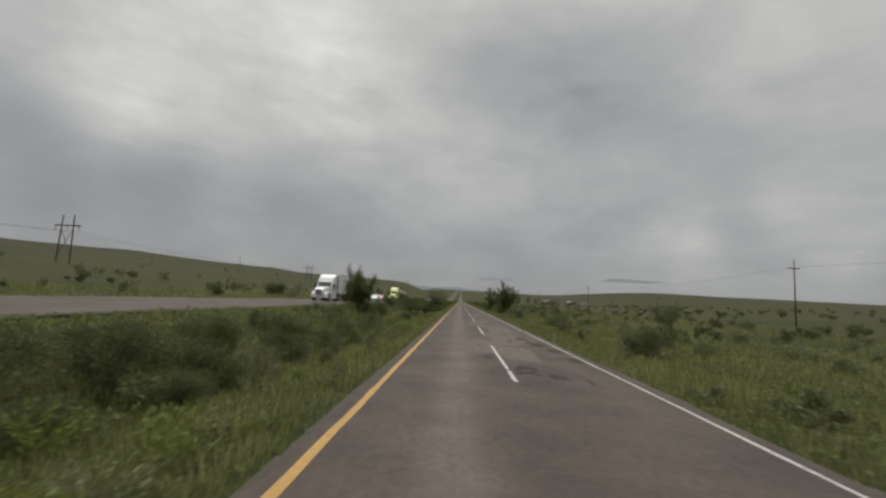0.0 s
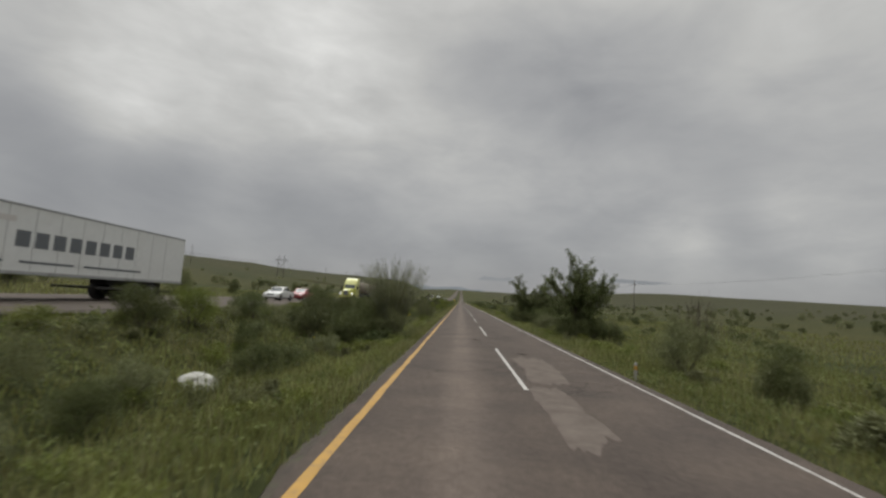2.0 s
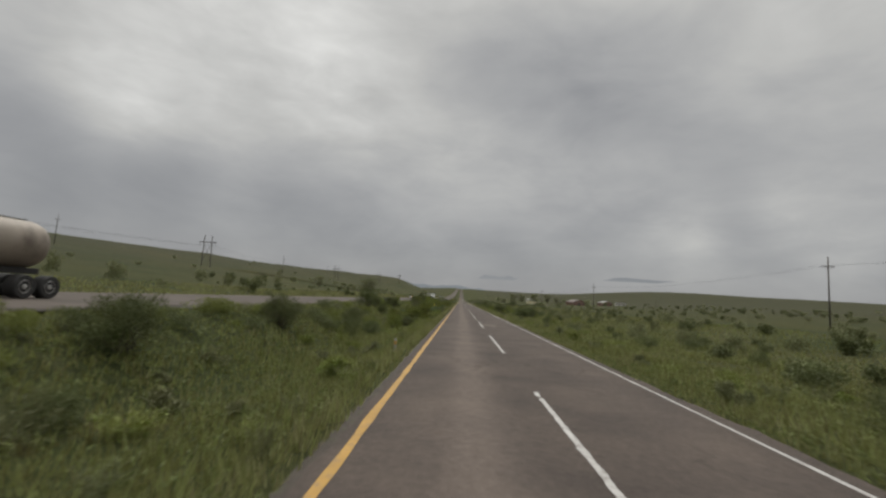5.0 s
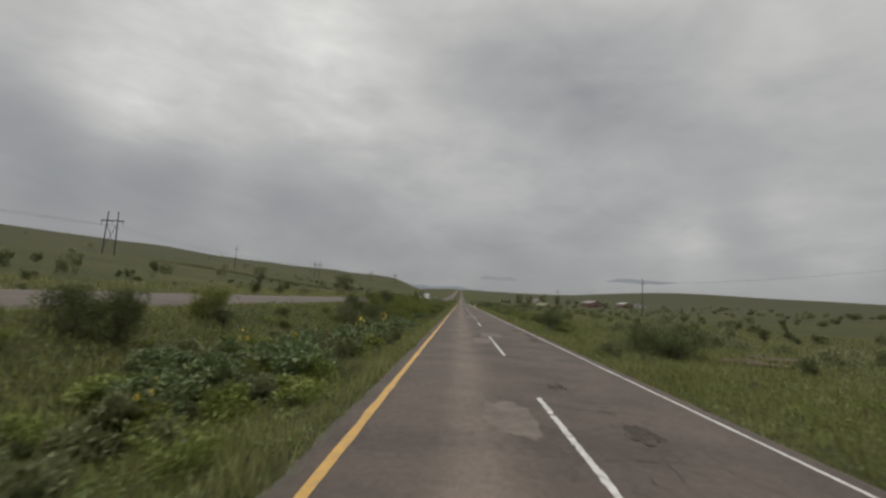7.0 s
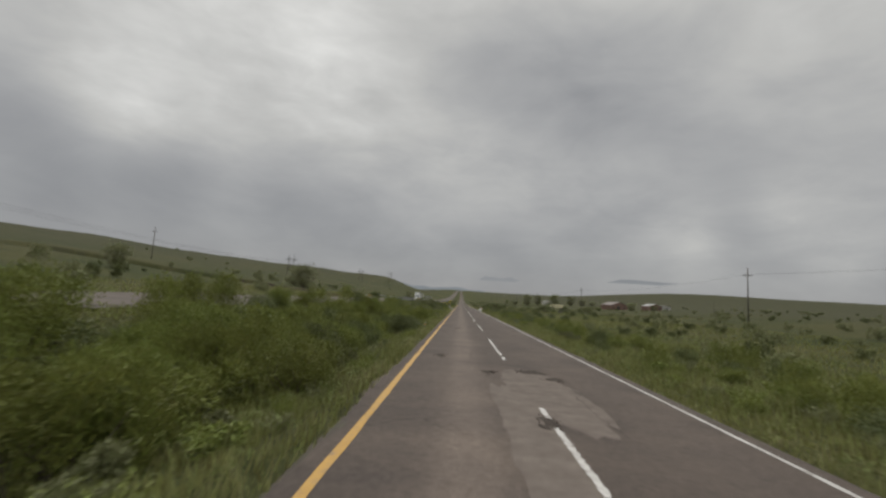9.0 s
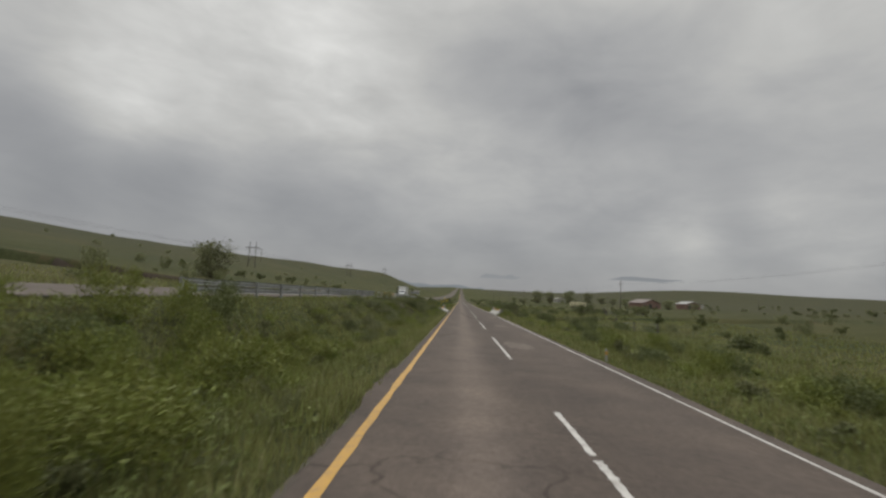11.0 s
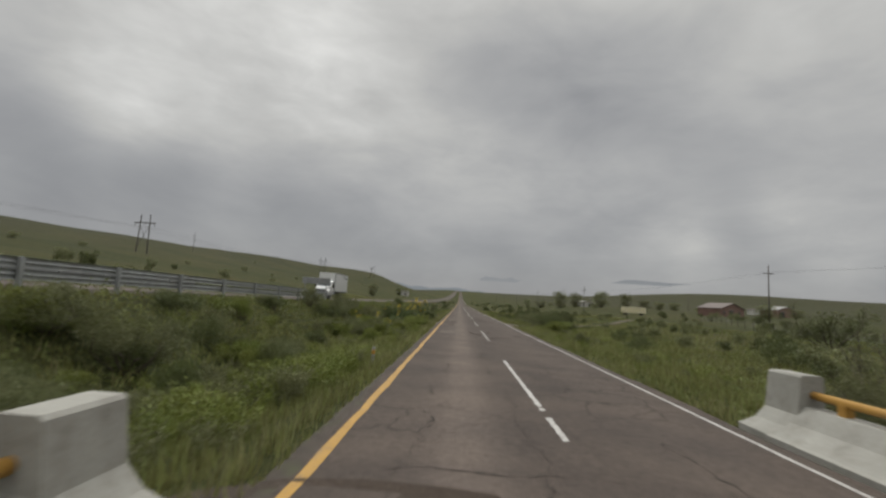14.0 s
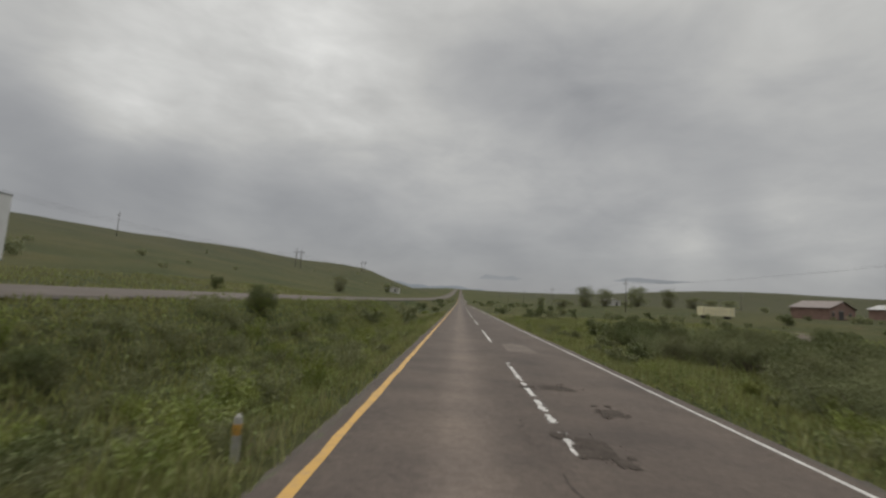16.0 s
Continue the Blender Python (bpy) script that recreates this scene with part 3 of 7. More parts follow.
for nm, x0, x1, sd in (("shoulder_opposite_outer", FAR_L - 0.5, FAR_L + 0.65, 5), ("shoulder_opposite_inner", FAR_R - 0.65, FAR_R + 0.05, 6)):
    s = ribbon(nm, x0, x1, LONG, lambda x, y: far_road_z(y, x) - 0.02 - 0.35 * np.maximum(np.abs(x - (FAR_L + FAR_R) / 2) - (FAR_R - FAR_L) / 2, 0), SHOULDER, cols=2, wobble=0.1, seed=sd)
    tagged(s, "gravel shoulder of the raised carriageway", "shoulder", kind="structure")


def line_piece(name, x, y0, y1, width, mat, parent, seed, step=0.8, rough=0.07):
    n = max(2, int((y1 - y0) / step) + 1)
    ys = np.linspace(y0, y1, n)
    rng = np.random.default_rng(seed)
    l = x - width / 2 + rng.normal(0, width * rough, n)
    r = x + width / 2 + rng.normal(0, width * rough, n)
    z = road_z(ys) + 0.005
    V = np.concatenate([np.stack([l, ys, z], -1), np.stack([r, ys, z], -1)])
    i = np.arange(n - 1)
    ob = mesh_of(name, V, np.stack([i, i + n, i + n + 1, i + 1], -1), mat)
    ob.parent = parent
    return ob


for k, (y0, y1) in enumerate([(-60, 130), (130, 300), (300, 520), (520, 900), (900, 1800)]):
    for a, b in ((y0, 369.0), (370.7, y1)) if y0 < 369 < y1 else ((y0, y1),):
        line_piece("edge_line", YELLOW_X, a, b, 0.155, YELLOW, road, k)["label"] = "worn yellow edge line"
    line_piece("edge_line", WHITE_X, y0, y1, 0.09, WHITE_LINE, road, k + 20)["label"] = "worn white edge line"
DASH_PERIOD, DASH_LENGTH, DASH_START = 18.55, 10.2, 12.9
WORN = [(35, 44, 0.15), (234, 238.4, 1.0), (258.0, 259.5, 1.0), (268, 276, 0.35), (286, 296, 0.35), (418, 475, 0.35)]  # stretches where the paint has gone


def lane_dash(y0, y1, seed):
    """A lane dash of worn paint: ragged edges, with bare places where traffic took it off."""
    rng = np.random.default_rng(seed)
    V, F, y = [], [], y0
    while y < y1 - 0.05:
        step = min(float(rng.uniform(0.10, 0.38)), y1 - y)
        lost = max([share for a, b, share in WORN if a < y < b], default=0.04)
        if rng.random() > lost:
            ys = np.linspace(y, y + step, 4)
            l = DASH_X - 0.058 + rng.normal(0, 0.012 if lost < 0.2 else 0.022, 4)
            r = DASH_X + 0.058 + rng.normal(0, 0.012 if lost < 0.2 else 0.022, 4)
            n = len(V)
            V += [(a, b, float(road_z(b)) + 0.005) for a, b in zip(l, ys)] + [(a, b, float(road_z(b)) + 0.005) for a, b in zip(r, ys)]
            F += [(n + i, n + 4 + i, n + 5 + i, n + 1 + i) for i in range(3)]
        y += step
    if V:
        mesh_of("lane_dash", V, F, WHITE_LINE).parent = road


for k in range(-3, 60):
    lane_dash(DASH_START + DASH_PERIOD * k, DASH_START + DASH_PERIOD * k + DASH_LENGTH, k + 50)


# ---- patches and broken places of the road ----
COUNT = [0]


def blotch(name, x, y, w, l, mat, seed, lift=0.004, ragged=1.0):
    """An uneven flat patch of asphalt, each a trifle above the last."""
    COUNT[0] += 1
    lift += 0.00012 * (COUNT[0] % 17)
    rng = np.random.default_rng(seed)
    n = 72
    a = np.linspace(0, 2 * np.pi, n, endpoint=False)
    sq = 1 / np.maximum(np.abs(np.cos(a)), np.abs(np.sin(a))) ** 0.7
    r = sq * (1 + sum(0.17 / k ** 0.75 * np.sin(k * a + rng.uniform(0, 6)) for k in range(2, 17)) * 0.55 * ragged + rng.normal(0, 0.03 * ragged, n))
    r = np.maximum(r, 0.25)
    bm = bmesh.new()
    vs = [bm.verts.new((x + w / 2 * r[i] * math.cos(a[i]), y + l / 2 * r[i] * math.sin(a[i]), lift)) for i in range(n)]
    bm.faces.new(vs)
    return part(name, bm, mat, road)


def pothole(x, y, w, l, seed):
    """A broken place: a shallow dark pit with crumbs of asphalt round its rim."""
    rng = np.random.default_rng(seed)
    pit = blotch("pothole", x, y, w * 0.9, l * 0.8, PATCH_DARK, seed, 0.006, 1.6)
    for j in range(3):
        a, r, q = rng.uniform(0, 2 * math.pi), rng.uniform(0.5, 0.9), rng.uniform(0.15, 0.4)
        blotch("crumbled_edge", x + math.cos(a) * w * r, y + math.sin(a) * l * r, w * q, l * q * 0.8, PATCH_DARK, seed * 7 + j, 0.0085 + 0.0022 * j, 1.8).parent = pit
    bm = bmesh.new()
    for _ in range(16):
        a = rng.uniform(0, 2 * math.pi)
        r = rng.uniform(0.7, 1.5)
        px, py, s = x + math.cos(a) * w / 2 * r, y + math.sin(a) * l / 2 * r, rng.uniform(0.015, 0.045)
        m = Matrix.Translation((px, py, s * 0.3)) @ Euler((rng.uniform(0, 3), rng.uniform(0, 3), 0)).to_matrix().to_4x4() @ Matrix.Diagonal((s, s * 1.3, s * 0.6, 1))
        bmesh.ops.create_icosphere(bm, subdivisions=1, radius=0.5, matrix=m)
    part("rubble", bm, PATCH_PALE, pit)


# patches of paler asphalt: sideways, along, width, length
for k, (x, y, w, l) in enumerate([
        (1.2, 22.6, 1.3, 6.0), (2.7, 20.5, 1.8, 5.5), (3.1, 28.0, 2.0, 9.0), (2.3, 25.0, 2.6, 3.2), (3.4, 38.0, 1.7, 10.0), (2.5, 30.5, 1.5, 4.0), (2.1, 48.4, 1.8, 4.0), (1.9, 43.8, 1.6, 3.8), (2.6, 40.6, 1.5, 3.0), (2.4, 66.5, 1.0, 5.0), (2.9, 72.7, 1.3, 6.0), (2.35, 56.1, 1.4, 3.0), (2.7, 51.3, 1.7, 2.4),
        (2.1, 228.4, 1.4, 3.4), (1.3, 223.8, 1.2, 3.4), (2.45, 251.4, 1.1, 1.3), (2.3, 266.0, 1.9, 7.0), (1.4, 262.8, 1.1, 8.0), (1.0, 206.5, 0.9, 2.6), (2.6, 184, 1.4, 4.0), (4.3, 372.2, 1.3, 2.6), (3.6, 352, 1.2, 3.0), (2.9, 334, 1.3, 3.4), (3.0, 474, 1.4, 4.0), (-0.8, 451.5, 0.7, 6.4), (-1.0, 445.8, 0.36, 0.6), (0.2, 437, 1.2, 3.0), (-0.5, 428, 1.5, 3.0)]):
    blotch("patch", x, y, w, l, PATCH_PALE, k, ragged=1.3)
# darker sealed places
for k, (x, y, w, l) in enumerate([(-0.72, 446.3, 0.95, 2.9)]):
    blotch("patch", x, y, w, l, PATCH_DARK, 60 + k, 0.003, ragged=1.2)
# broken places
for k, (x, y, w, l) in enumerate([
        (1.45, 18.3, 0.35, 0.6), (2.55, 15.8, 0.5, 0.9), (2.4, 14.6, 0.6, 0.6), (3.3, 14.0, 0.5, 0.6), (3.15, 26.2, 0.3, 0.8), (4.4, 25.0, 1.0, 2.4), (4.8, 22.0, 0.7, 1.6), (4.1, 28.2, 0.8, 1.6), (4.9, 18.6, 0.6, 1.4), (2.0, 41.9, 0.5, 0.5), (2.9, 42.1, 0.4, 0.4), (3.2, 39.3, 0.35, 0.6), (2.9, 77, 0.4, 0.4), (1.1, 83, 0.4, 0.5), (3.2, 112, 0.4, 0.5),
        (3.3, 206.0, 0.6, 1.0), (2.6, 210, 0.4, 0.5), (4.6, 226, 0.7, 2.4), (5.0, 231, 0.5, 2.6), (4.5, 235, 0.6, 2.0), (1.1, 226.2, 0.4, 0.9), (1.85, 263.0, 0.34, 0.9), (-0.72, 272.9, 0.42, 0.9), (2.4, 269.6, 0.85, 0.7), (1.0, 269.2, 0.5, 0.4), (3.0, 268.3, 0.6, 0.6), (0.87, 295.8, 0.36, 0.5), (1.65, 294.8, 0.34, 0.4), (2.6, 294.4, 0.44, 0.6), (4.78, 298.5, 0.4, 0.9), (4.86, 293.1, 0.6, 0.8), (4.2, 302.0, 0.4, 0.8), (-0.2, 292.6, 0.5, 0.5),
        (0.96, 372.0, 0.55, 1.2), (4.3, 368.0, 0.45, 0.6), (1.5, 366.0, 0.7, 0.7), (2.1, 364.4, 0.6, 0.5), (1.0, 363.0, 0.4, 0.5), (5.0, 384.0, 0.6, 0.7), (2.42, 429.5, 0.32, 0.6), (1.0, 428.1, 0.36, 0.6), (4.16, 426.8, 0.46, 0.6), (2.71, 424.8, 0.5, 0.5), (2.17, 424.0, 0.45, 0.35), (3.32, 424.5, 0.3, 0.35), (1.4, 426.4, 0.3, 0.4),
        (1.66, 452.7, 0.3, 0.5), (2.0, 452.2, 0.34, 0.9), (3.0, 452.1, 0.9, 0.9), (2.3, 449.9, 0.9, 1.3), (3.2, 449.4, 0.8, 1.2), (3.9, 450.2, 0.5, 0.8), (2.8, 456.0, 0.6, 1.0), (2.2, 458.5, 0.7, 1.2), (2.7, 463.5, 1.0, 0.8), (3.3, 461.0, 0.6, 0.8), (-0.9, 441.5, 0.8, 0.9), (-0.6, 438.6, 0.6, 0.8)]):
    pothole(x, y, w, l, 100 + k)


def track_mid(x):
    return 449.2 + 1.75 * np.maximum(x - 8.0, 0)


def dirt_track():
    xs, vs = spaced([5.66, (14, 0.25), (46, 1.5)]), np.linspace(-1, 1, 15)
    X, U = np.meshgrid(xs, vs)
    half = 2.1 + 1.9 * np.exp(-(X - 5.66) / 2.0)
    Y = track_mid(X) + U * (half + 0.3 * wave(X, U * 3.0, 1.4, 2.0))
    Z = land_z(X, Y) + 0.035 - 0.13 * np.clip((np.abs(U) - 0.7) / 0.3, 0, 1) - 0.025 * np.exp(-((np.abs(U) - 0.45) / 0.16) ** 2)
    nx, ny = len(xs), len(vs)
    i = (np.arange(ny - 1)[:, None] * nx + np.arange(nx - 1)[None, :]).ravel()
    ob = mesh_of("dirt_track", np.stack([X, Y, Z], -1).reshape(-1, 3), np.stack([i, i + 1, i + nx + 1, i + nx], -1), DIRT, True)
    tagged(ob, "brown dirt track branching off to the farmhouse", "track", kind="structure")


def dirt_crossing():
    """Bare earth where a track crosses the grass strip between the carriageways."""
    xs, vs = np.linspace(-6.6, -1.95, 31), np.linspace(-1, 1, 13)
    X, U = np.meshgrid(xs, vs)
    half = (1.25 + 1.3 * np.exp((X + 1.95) / 1.0)) * (1 - smooth01((-5.0 - X) / 1.6)) + 0.25 * wave(X, U * 2.0, 1.3, 5.0)
    Y = 441.0 + 0.10 * (X + 2.0) + U * half
    Z = land_z(X, Y) + 0.04 - 0.14 * np.clip((np.abs(U) - 0.75) / 0.25, 0, 1)
    nx, ny = len(xs), len(vs)
    i = (np.arange(ny - 1)[:, None] * nx + np.arange(nx - 1)[None, :]).ravel()
    ob = mesh_of("dirt_crossing", np.stack([X, Y, Z], -1).reshape(-1, 3), np.stack([i, i + 1, i + nx + 1, i + nx], -1), DIRT, True)
    tagged(ob, "bare brown earth where a track crosses the grass strip", "track", kind="structure")


DIRT = material("brown_track_dirt", (0.062, 0.045, 0.032), (0.112, 0.082, 0.058), scale=0.9, fine=14, rough=0.95, bump=0.5, stain=(0.08, 0.085, 0.04), stain_scale=0.8, stain_amount=0.7)
dirt_track()
dirt_crossing()


def crack(x, y, length, seed, across=False):
    """A jagged open crack along or across the lane, a few centimetres wide."""
    rng = np.random.default_rng(seed)
    n = int(length / 0.11) + 2
    t = np.linspace(0, length, n)
    side = np.cumsum(rng.normal(0, 0.035, n)) + rng.normal(0, 0.025, n)
    side -= np.linspace(0, side[-1] * 0.6, n)
    half = 0.003 + 0.05 * rng.random(n) ** 3 * (0.25 + np.clip(np.sin(t * 1.3 + seed), 0, 1))
    half[0] = half[-1] = 0.003
    px, py = (x + t, y + side) if across else (x + side, y + t)
    ox, oy = (0 * half, half) if across else (half, 0 * half)
    V = np.concatenate([np.stack([px - ox, py - oy, 0 * px + 0.007], -1), np.stack([px + ox, py + oy, 0 * px + 0.007], -1)])
    i = np.arange(n - 1)
    mesh_of("crack", V, np.stack([i, i + n, i + n + 1, i + 1], -1), CRACK_FILL).parent = road


for k, (x, y, l) in enumerate([(-0.87, 375, 9), (-0.58, 383, 8), (0.88, 372, 10), (1.04, 381, 9), (2.9, 376, 8), (3.36, 383, 9), (-0.77, 396, 8), (1.14, 398, 9), (3.71, 396, 7), (-0.28, 405, 6), (1.04, 409, 7), (3.01, 407, 8), (-0.96, 412, 6),
        (1.25, 358, 7), (3.24, 361, 6), (0.93, 268, 7), (3.24, 262, 6), (1.14, 20, 9), (3.24, 24, 8), (4.07, 12, 7), (1.09, 44, 8), (3.36, 226, 6), (1.14, 196, 7), (1.25, 452, 8), (3.59, 440, 7), (-0.87, 440, 6), (1.14, 426, 8)]):
    crack(x, y, l, 300 + k)
for k, (x, y, l) in enumerate([(-1.52, 379.5, 6), (-1.43, 400.8, 6.0), (-1.52, 415, 3.0), (1.04, 423, 3), (1.14, 366.5, 3.2), (1.35, 13.2, 3), (1.57, 265, 2.6), (0.72, 464, 3.4), (-1.43, 390, 2.4), (0.52, 391.5, 2.2), (0.42, 386, 2.4), (2.11, 395, 2.4)]):
    crack(x, y, l, 400 + k, True)
# crazed wheel tracks: short cracks that meet in a net
rng = np.random.default_rng(44)
for x0, x1, y0, y1, n in ((2.1, 3.3, 431.0, 441.0, 26), (2.2, 4.9, 442.0, 456.0, 34), (3.6, 5.1, 12.0, 30.0, 26), (2.0, 3.2, 203.0, 214.0, 16)):
    for k in range(n):
        crack(rng.uniform(x0, x1), rng.uniform(y0, y1), rng.uniform(0.35, 1.3), int(rng.integers(1000, 9000)), k % 2 == 0)


def soil_bank(x, y, l, w, h, seed):
    """A low broken bank of bare reddish earth."""
    bm = bmesh.new()
    bmesh.ops.create_icosphere(bm, subdivisions=4, radius=1.0)
    for v in bm.verts:
        p = v.co.copy()
        k = 1 + 0.35 * noise.noise(p * 1.7 + Vector((seed, 0, 0))) + 0.18 * noise.noise(p * 4.5 + Vector((0, seed, 0)))
        v.co = Vector((p.x * l / 2 * k, p.y * w / 2 * k, max(-0.4, p.z) * h * k * 0.7))
    ob = link("soil_bank", bm, RED_SOIL)
    ob.location = (x, y, land(x, y) - 0.05)
    ob.rotation_euler = (0, 0, 0.4 * math.sin(seed))
    tagged(ob, "low broken bank of bare reddish earth", "soil bank", kind="structure")


for k, row in enumerate([(13.6, 134.5, 2.4, 0.9, 0.3), (17.0, 139, 3.0, 0.9, 0.3), (20.5, 141, 3.0, 1.0, 0.35), (16.2, 224, 4.0, 1.6, 0.4), (20.0, 227, 5.0, 2.0, 0.5), (15.0, 61.5, 3.4, 1.6, 0.5), (13.0, 38, 3.4, 1.4, 0.4), (25, 250, 6, 2.2, 0.5), (13.5, 392, 2.6, 1.0, 0.6), (17.0, 394, 3.0, 1.0, 0.7), (20.0, 396, 2.6, 1.0, 0.6)]):
    soil_bank(*row, k + 1)


def pale_rock(x, y):
    bm = bmesh.new()
    bmesh.ops.create_icosphere(bm, subdivisions=3, radius=1.0)
    for v in bm.verts:
        p = v.co.copy()
        k = 1 + 0.3 * noise.noise(p * 1.3) + 0.12 * noise.noise(p * 4.0)
        v.co = Vector((p.x * 0.6 * k, p.y * 0.4 * k, max(p.z, -0.5) * 0.34 * k))
    ob = link("rock", bm, PLASTER)
    ob.location = (x, y, land(x, y) + 0.12)
    tagged(ob, "pale grey rock lying in the grass", "rock")


pale_rock(-7.6, 70.0)


# ---- bridges and guard rails ----
def stripes(bm_black, x0, x1, y, z0, z1, n=3):
    """Slanting black bands on an end face."""
    h = (z1 - z0) / (2 * n)
    for k in range(n):
        a = z0 + 2 * k * h
        pts = [(x0, a + 0.16), (x1, a - 0.04), (x1, a + h - 0.06), (x0, min(z1, a + h + 0.14))]
        vs = [bm_black.verts.new((x, y, z)) for x, z in pts]
        bm_black.faces.new(vs)


def parapet(parent, x_foot, side, y0, y1, z, posts, rail_h, block_h, far_h, wall_h, marks=True):
    """One side of a bridge: a battered kerb wall, end blocks, a round rail on posts. side: -1 left, 1 right."""
    s = side
    bm = extrude_y(bmesh.new(), [(x_foot, z - 0.5), (x_foot, z + 0.05), (x_foot + s * 0.10, z + 0.07), (x_foot + s * 0.48, z + 0.5 * wall_h), (x_foot + s * 0.72, z + wall_h), (x_foot + s * 1.06, z + wall_h), (x_foot + s * 1.06, z - 0.5)], y0 + 2.2, y1 - 0.9)
    wall = part("parapet", bm, WHITEWASH, parent, "whitewashed concrete parapet")
    for a, b, top in ((y0, y0 + 2.2, block_h), (y1 - 0.9, y1, far_h)):
        # a battered foot that sweeps up into an upright block
        bm = extrude_y(bmesh.new(), [(x_foot + s * 0.06, z - 0.5), (x_foot + s * 0.06, z + 0.05), (x_foot + s * 0.40, z + 0.20), (x_foot + s * 0.60, z + 0.42), (x_foot + s * 0.68, z + top - 0.04), (x_foot + s * 0.72, z + top), (x_foot + s * 1.06, z + top), (x_foot + s * 1.10, z + top - 0.04), (x_foot + s * 1.10, z - 0.5)], a, b)
        blk = part("end_block", bm, WHITEWASH, parent, "whitewashed concrete end block")
        if marks and a == y0:
            bb = bmesh.new()
            stripes(bb, x_foot + s * 0.70, x_foot + s * 1.07, a - 0.004, z + 0.12, z + block_h - 0.06)
            part("hazard_stripe", bb, BLACK_PAINT, blk, "black slanting warning bands")
    bm = tube(bmesh.new(), (x_foot + s * 0.90, y0 + 2.2, z + rail_h), (x_foot + s * 0.90, y1 - 0.9, z + rail_h), 0.075, sides=12)
    part("rail", bm, RAIL_YELLOW, parent, "yellow painted round rail", smooth=True)
    for k in range(posts):
        y = y0 + 2.7 + (y1 - y0 - 4.3) * k / (posts - 1)
        bm = box(bmesh.new(), *sorted((x_foot + s * 0.82, x_foot + s * 0.98)), y - 0.09, y + 0.09, z + wall_h - 0.02, z + rail_h - 0.02, 0.02)
        part("rail_post", bm, RAIL_YELLOW, parent, "yellow rail post")


near_bridge = tagged(base("bridge", 0, 0, 0), "concrete road bridge with whitewashed parapets and yellow rails", "bridge")
parapet(near_bridge, -2.42, -1, 380.9, 399.2, 0.0, 8, 0.67, 0.78, 1.05, 0.45)
parapet(near_bridge, 5.80, 1, 386.4, 404.6, 0.0, 8, 0.80, 0.84, 1.15, 0.58)
bm = bmesh.new()
vs = [bm.verts.new(p) for p in ((-3.5, 379.6, -0.16), (6.88, 384.6, -0.16), (6.88, 404.6, -0.16), (-3.5, 399.2, -0.16))]
f = bm.faces.new(vs)
r = bmesh.ops.extrude_face_region(bm, geom=[f])
bmesh.ops.translate(bm, verts=[v for v in r["geom"] if isinstance(v, bmesh.types.BMVert)], vec=(0, 0, -0.61))
bmesh.ops.recalc_face_normals(bm, faces=bm.faces[:])
part("deck", bm, CONCRETE, near_bridge, "concrete bridge deck")
for x0, y0, x1, y1 in ((-3.7, 379.4, 7.1, 384.6), (-3.7, 398.4, 7.1, 403.6)):
    bm = bmesh.new()
    vs = [bm.verts.new(p) for p in ((x0, y0, -0.78), (x1, y1, -0.78), (x1, y1 + 1.2, -0.78), (x0, y0 + 1.2, -0.78))]
    f = bm.faces.new(vs)
    r = bmesh.ops.extrude_face_region(bm, geom=[f])
    bmesh.ops.translate(bm, verts=[v for v in r["geom"] if isinstance(v, bmesh.types.BMVert)], vec=(0, 0, -3.2))
    bmesh.ops.recalc_face_normals(bm, faces=bm.faces[:])
    part("abutment", bm, CONCRETE, near_bridge, "stained concrete abutment")

far_bridge = tagged(base("bridge", 0, 0, 0), "wide concrete bridge of the raised carriageway over the creek", "bridge")
FZ = float(far_road_z(388.0))


def edge_wall(parent, x, y0, y1, z, posts):
    """A low upright kerb wall with a rail and taller end blocks."""
    part("parapet", box(bmesh.new(), x - 0.2, x + 0.2, y0 + 1.8, y1 - 1.2, z - 0.12, z + 0.36, 0.03), WHITE_CLEAN, parent, "whitewashed low parapet")
    for a, b in ((y0, y0 + 1.8), (y1 - 1.2, y1)):
        part("end_block", box(bmesh.new(), x - 0.24, x + 0.24, a, b, z - 0.14, z + 0.80, 0.04), WHITE_CLEAN, parent, "whitewashed concrete end block")
    for h in (0.52, 0.74):
        part("rail", tube(bmesh.new(), (x, y0 + 1.8, z + h), (x, y1 - 1.2, z + h), 0.055, sides=10), RAIL_YELLOW, parent, "yellow painted round rail", smooth=True)
    for k in range(posts):
        y = y0 + 3.0 + (y1 - y0 - 5.0) * k / (posts - 1)
        part("rail_post", box(bmesh.new(), x - 0.07, x + 0.07, y - 0.08, y + 0.08, z + 0.35, z + 0.76, 0.02), RAIL_YELLOW, parent, "yellow rail post")


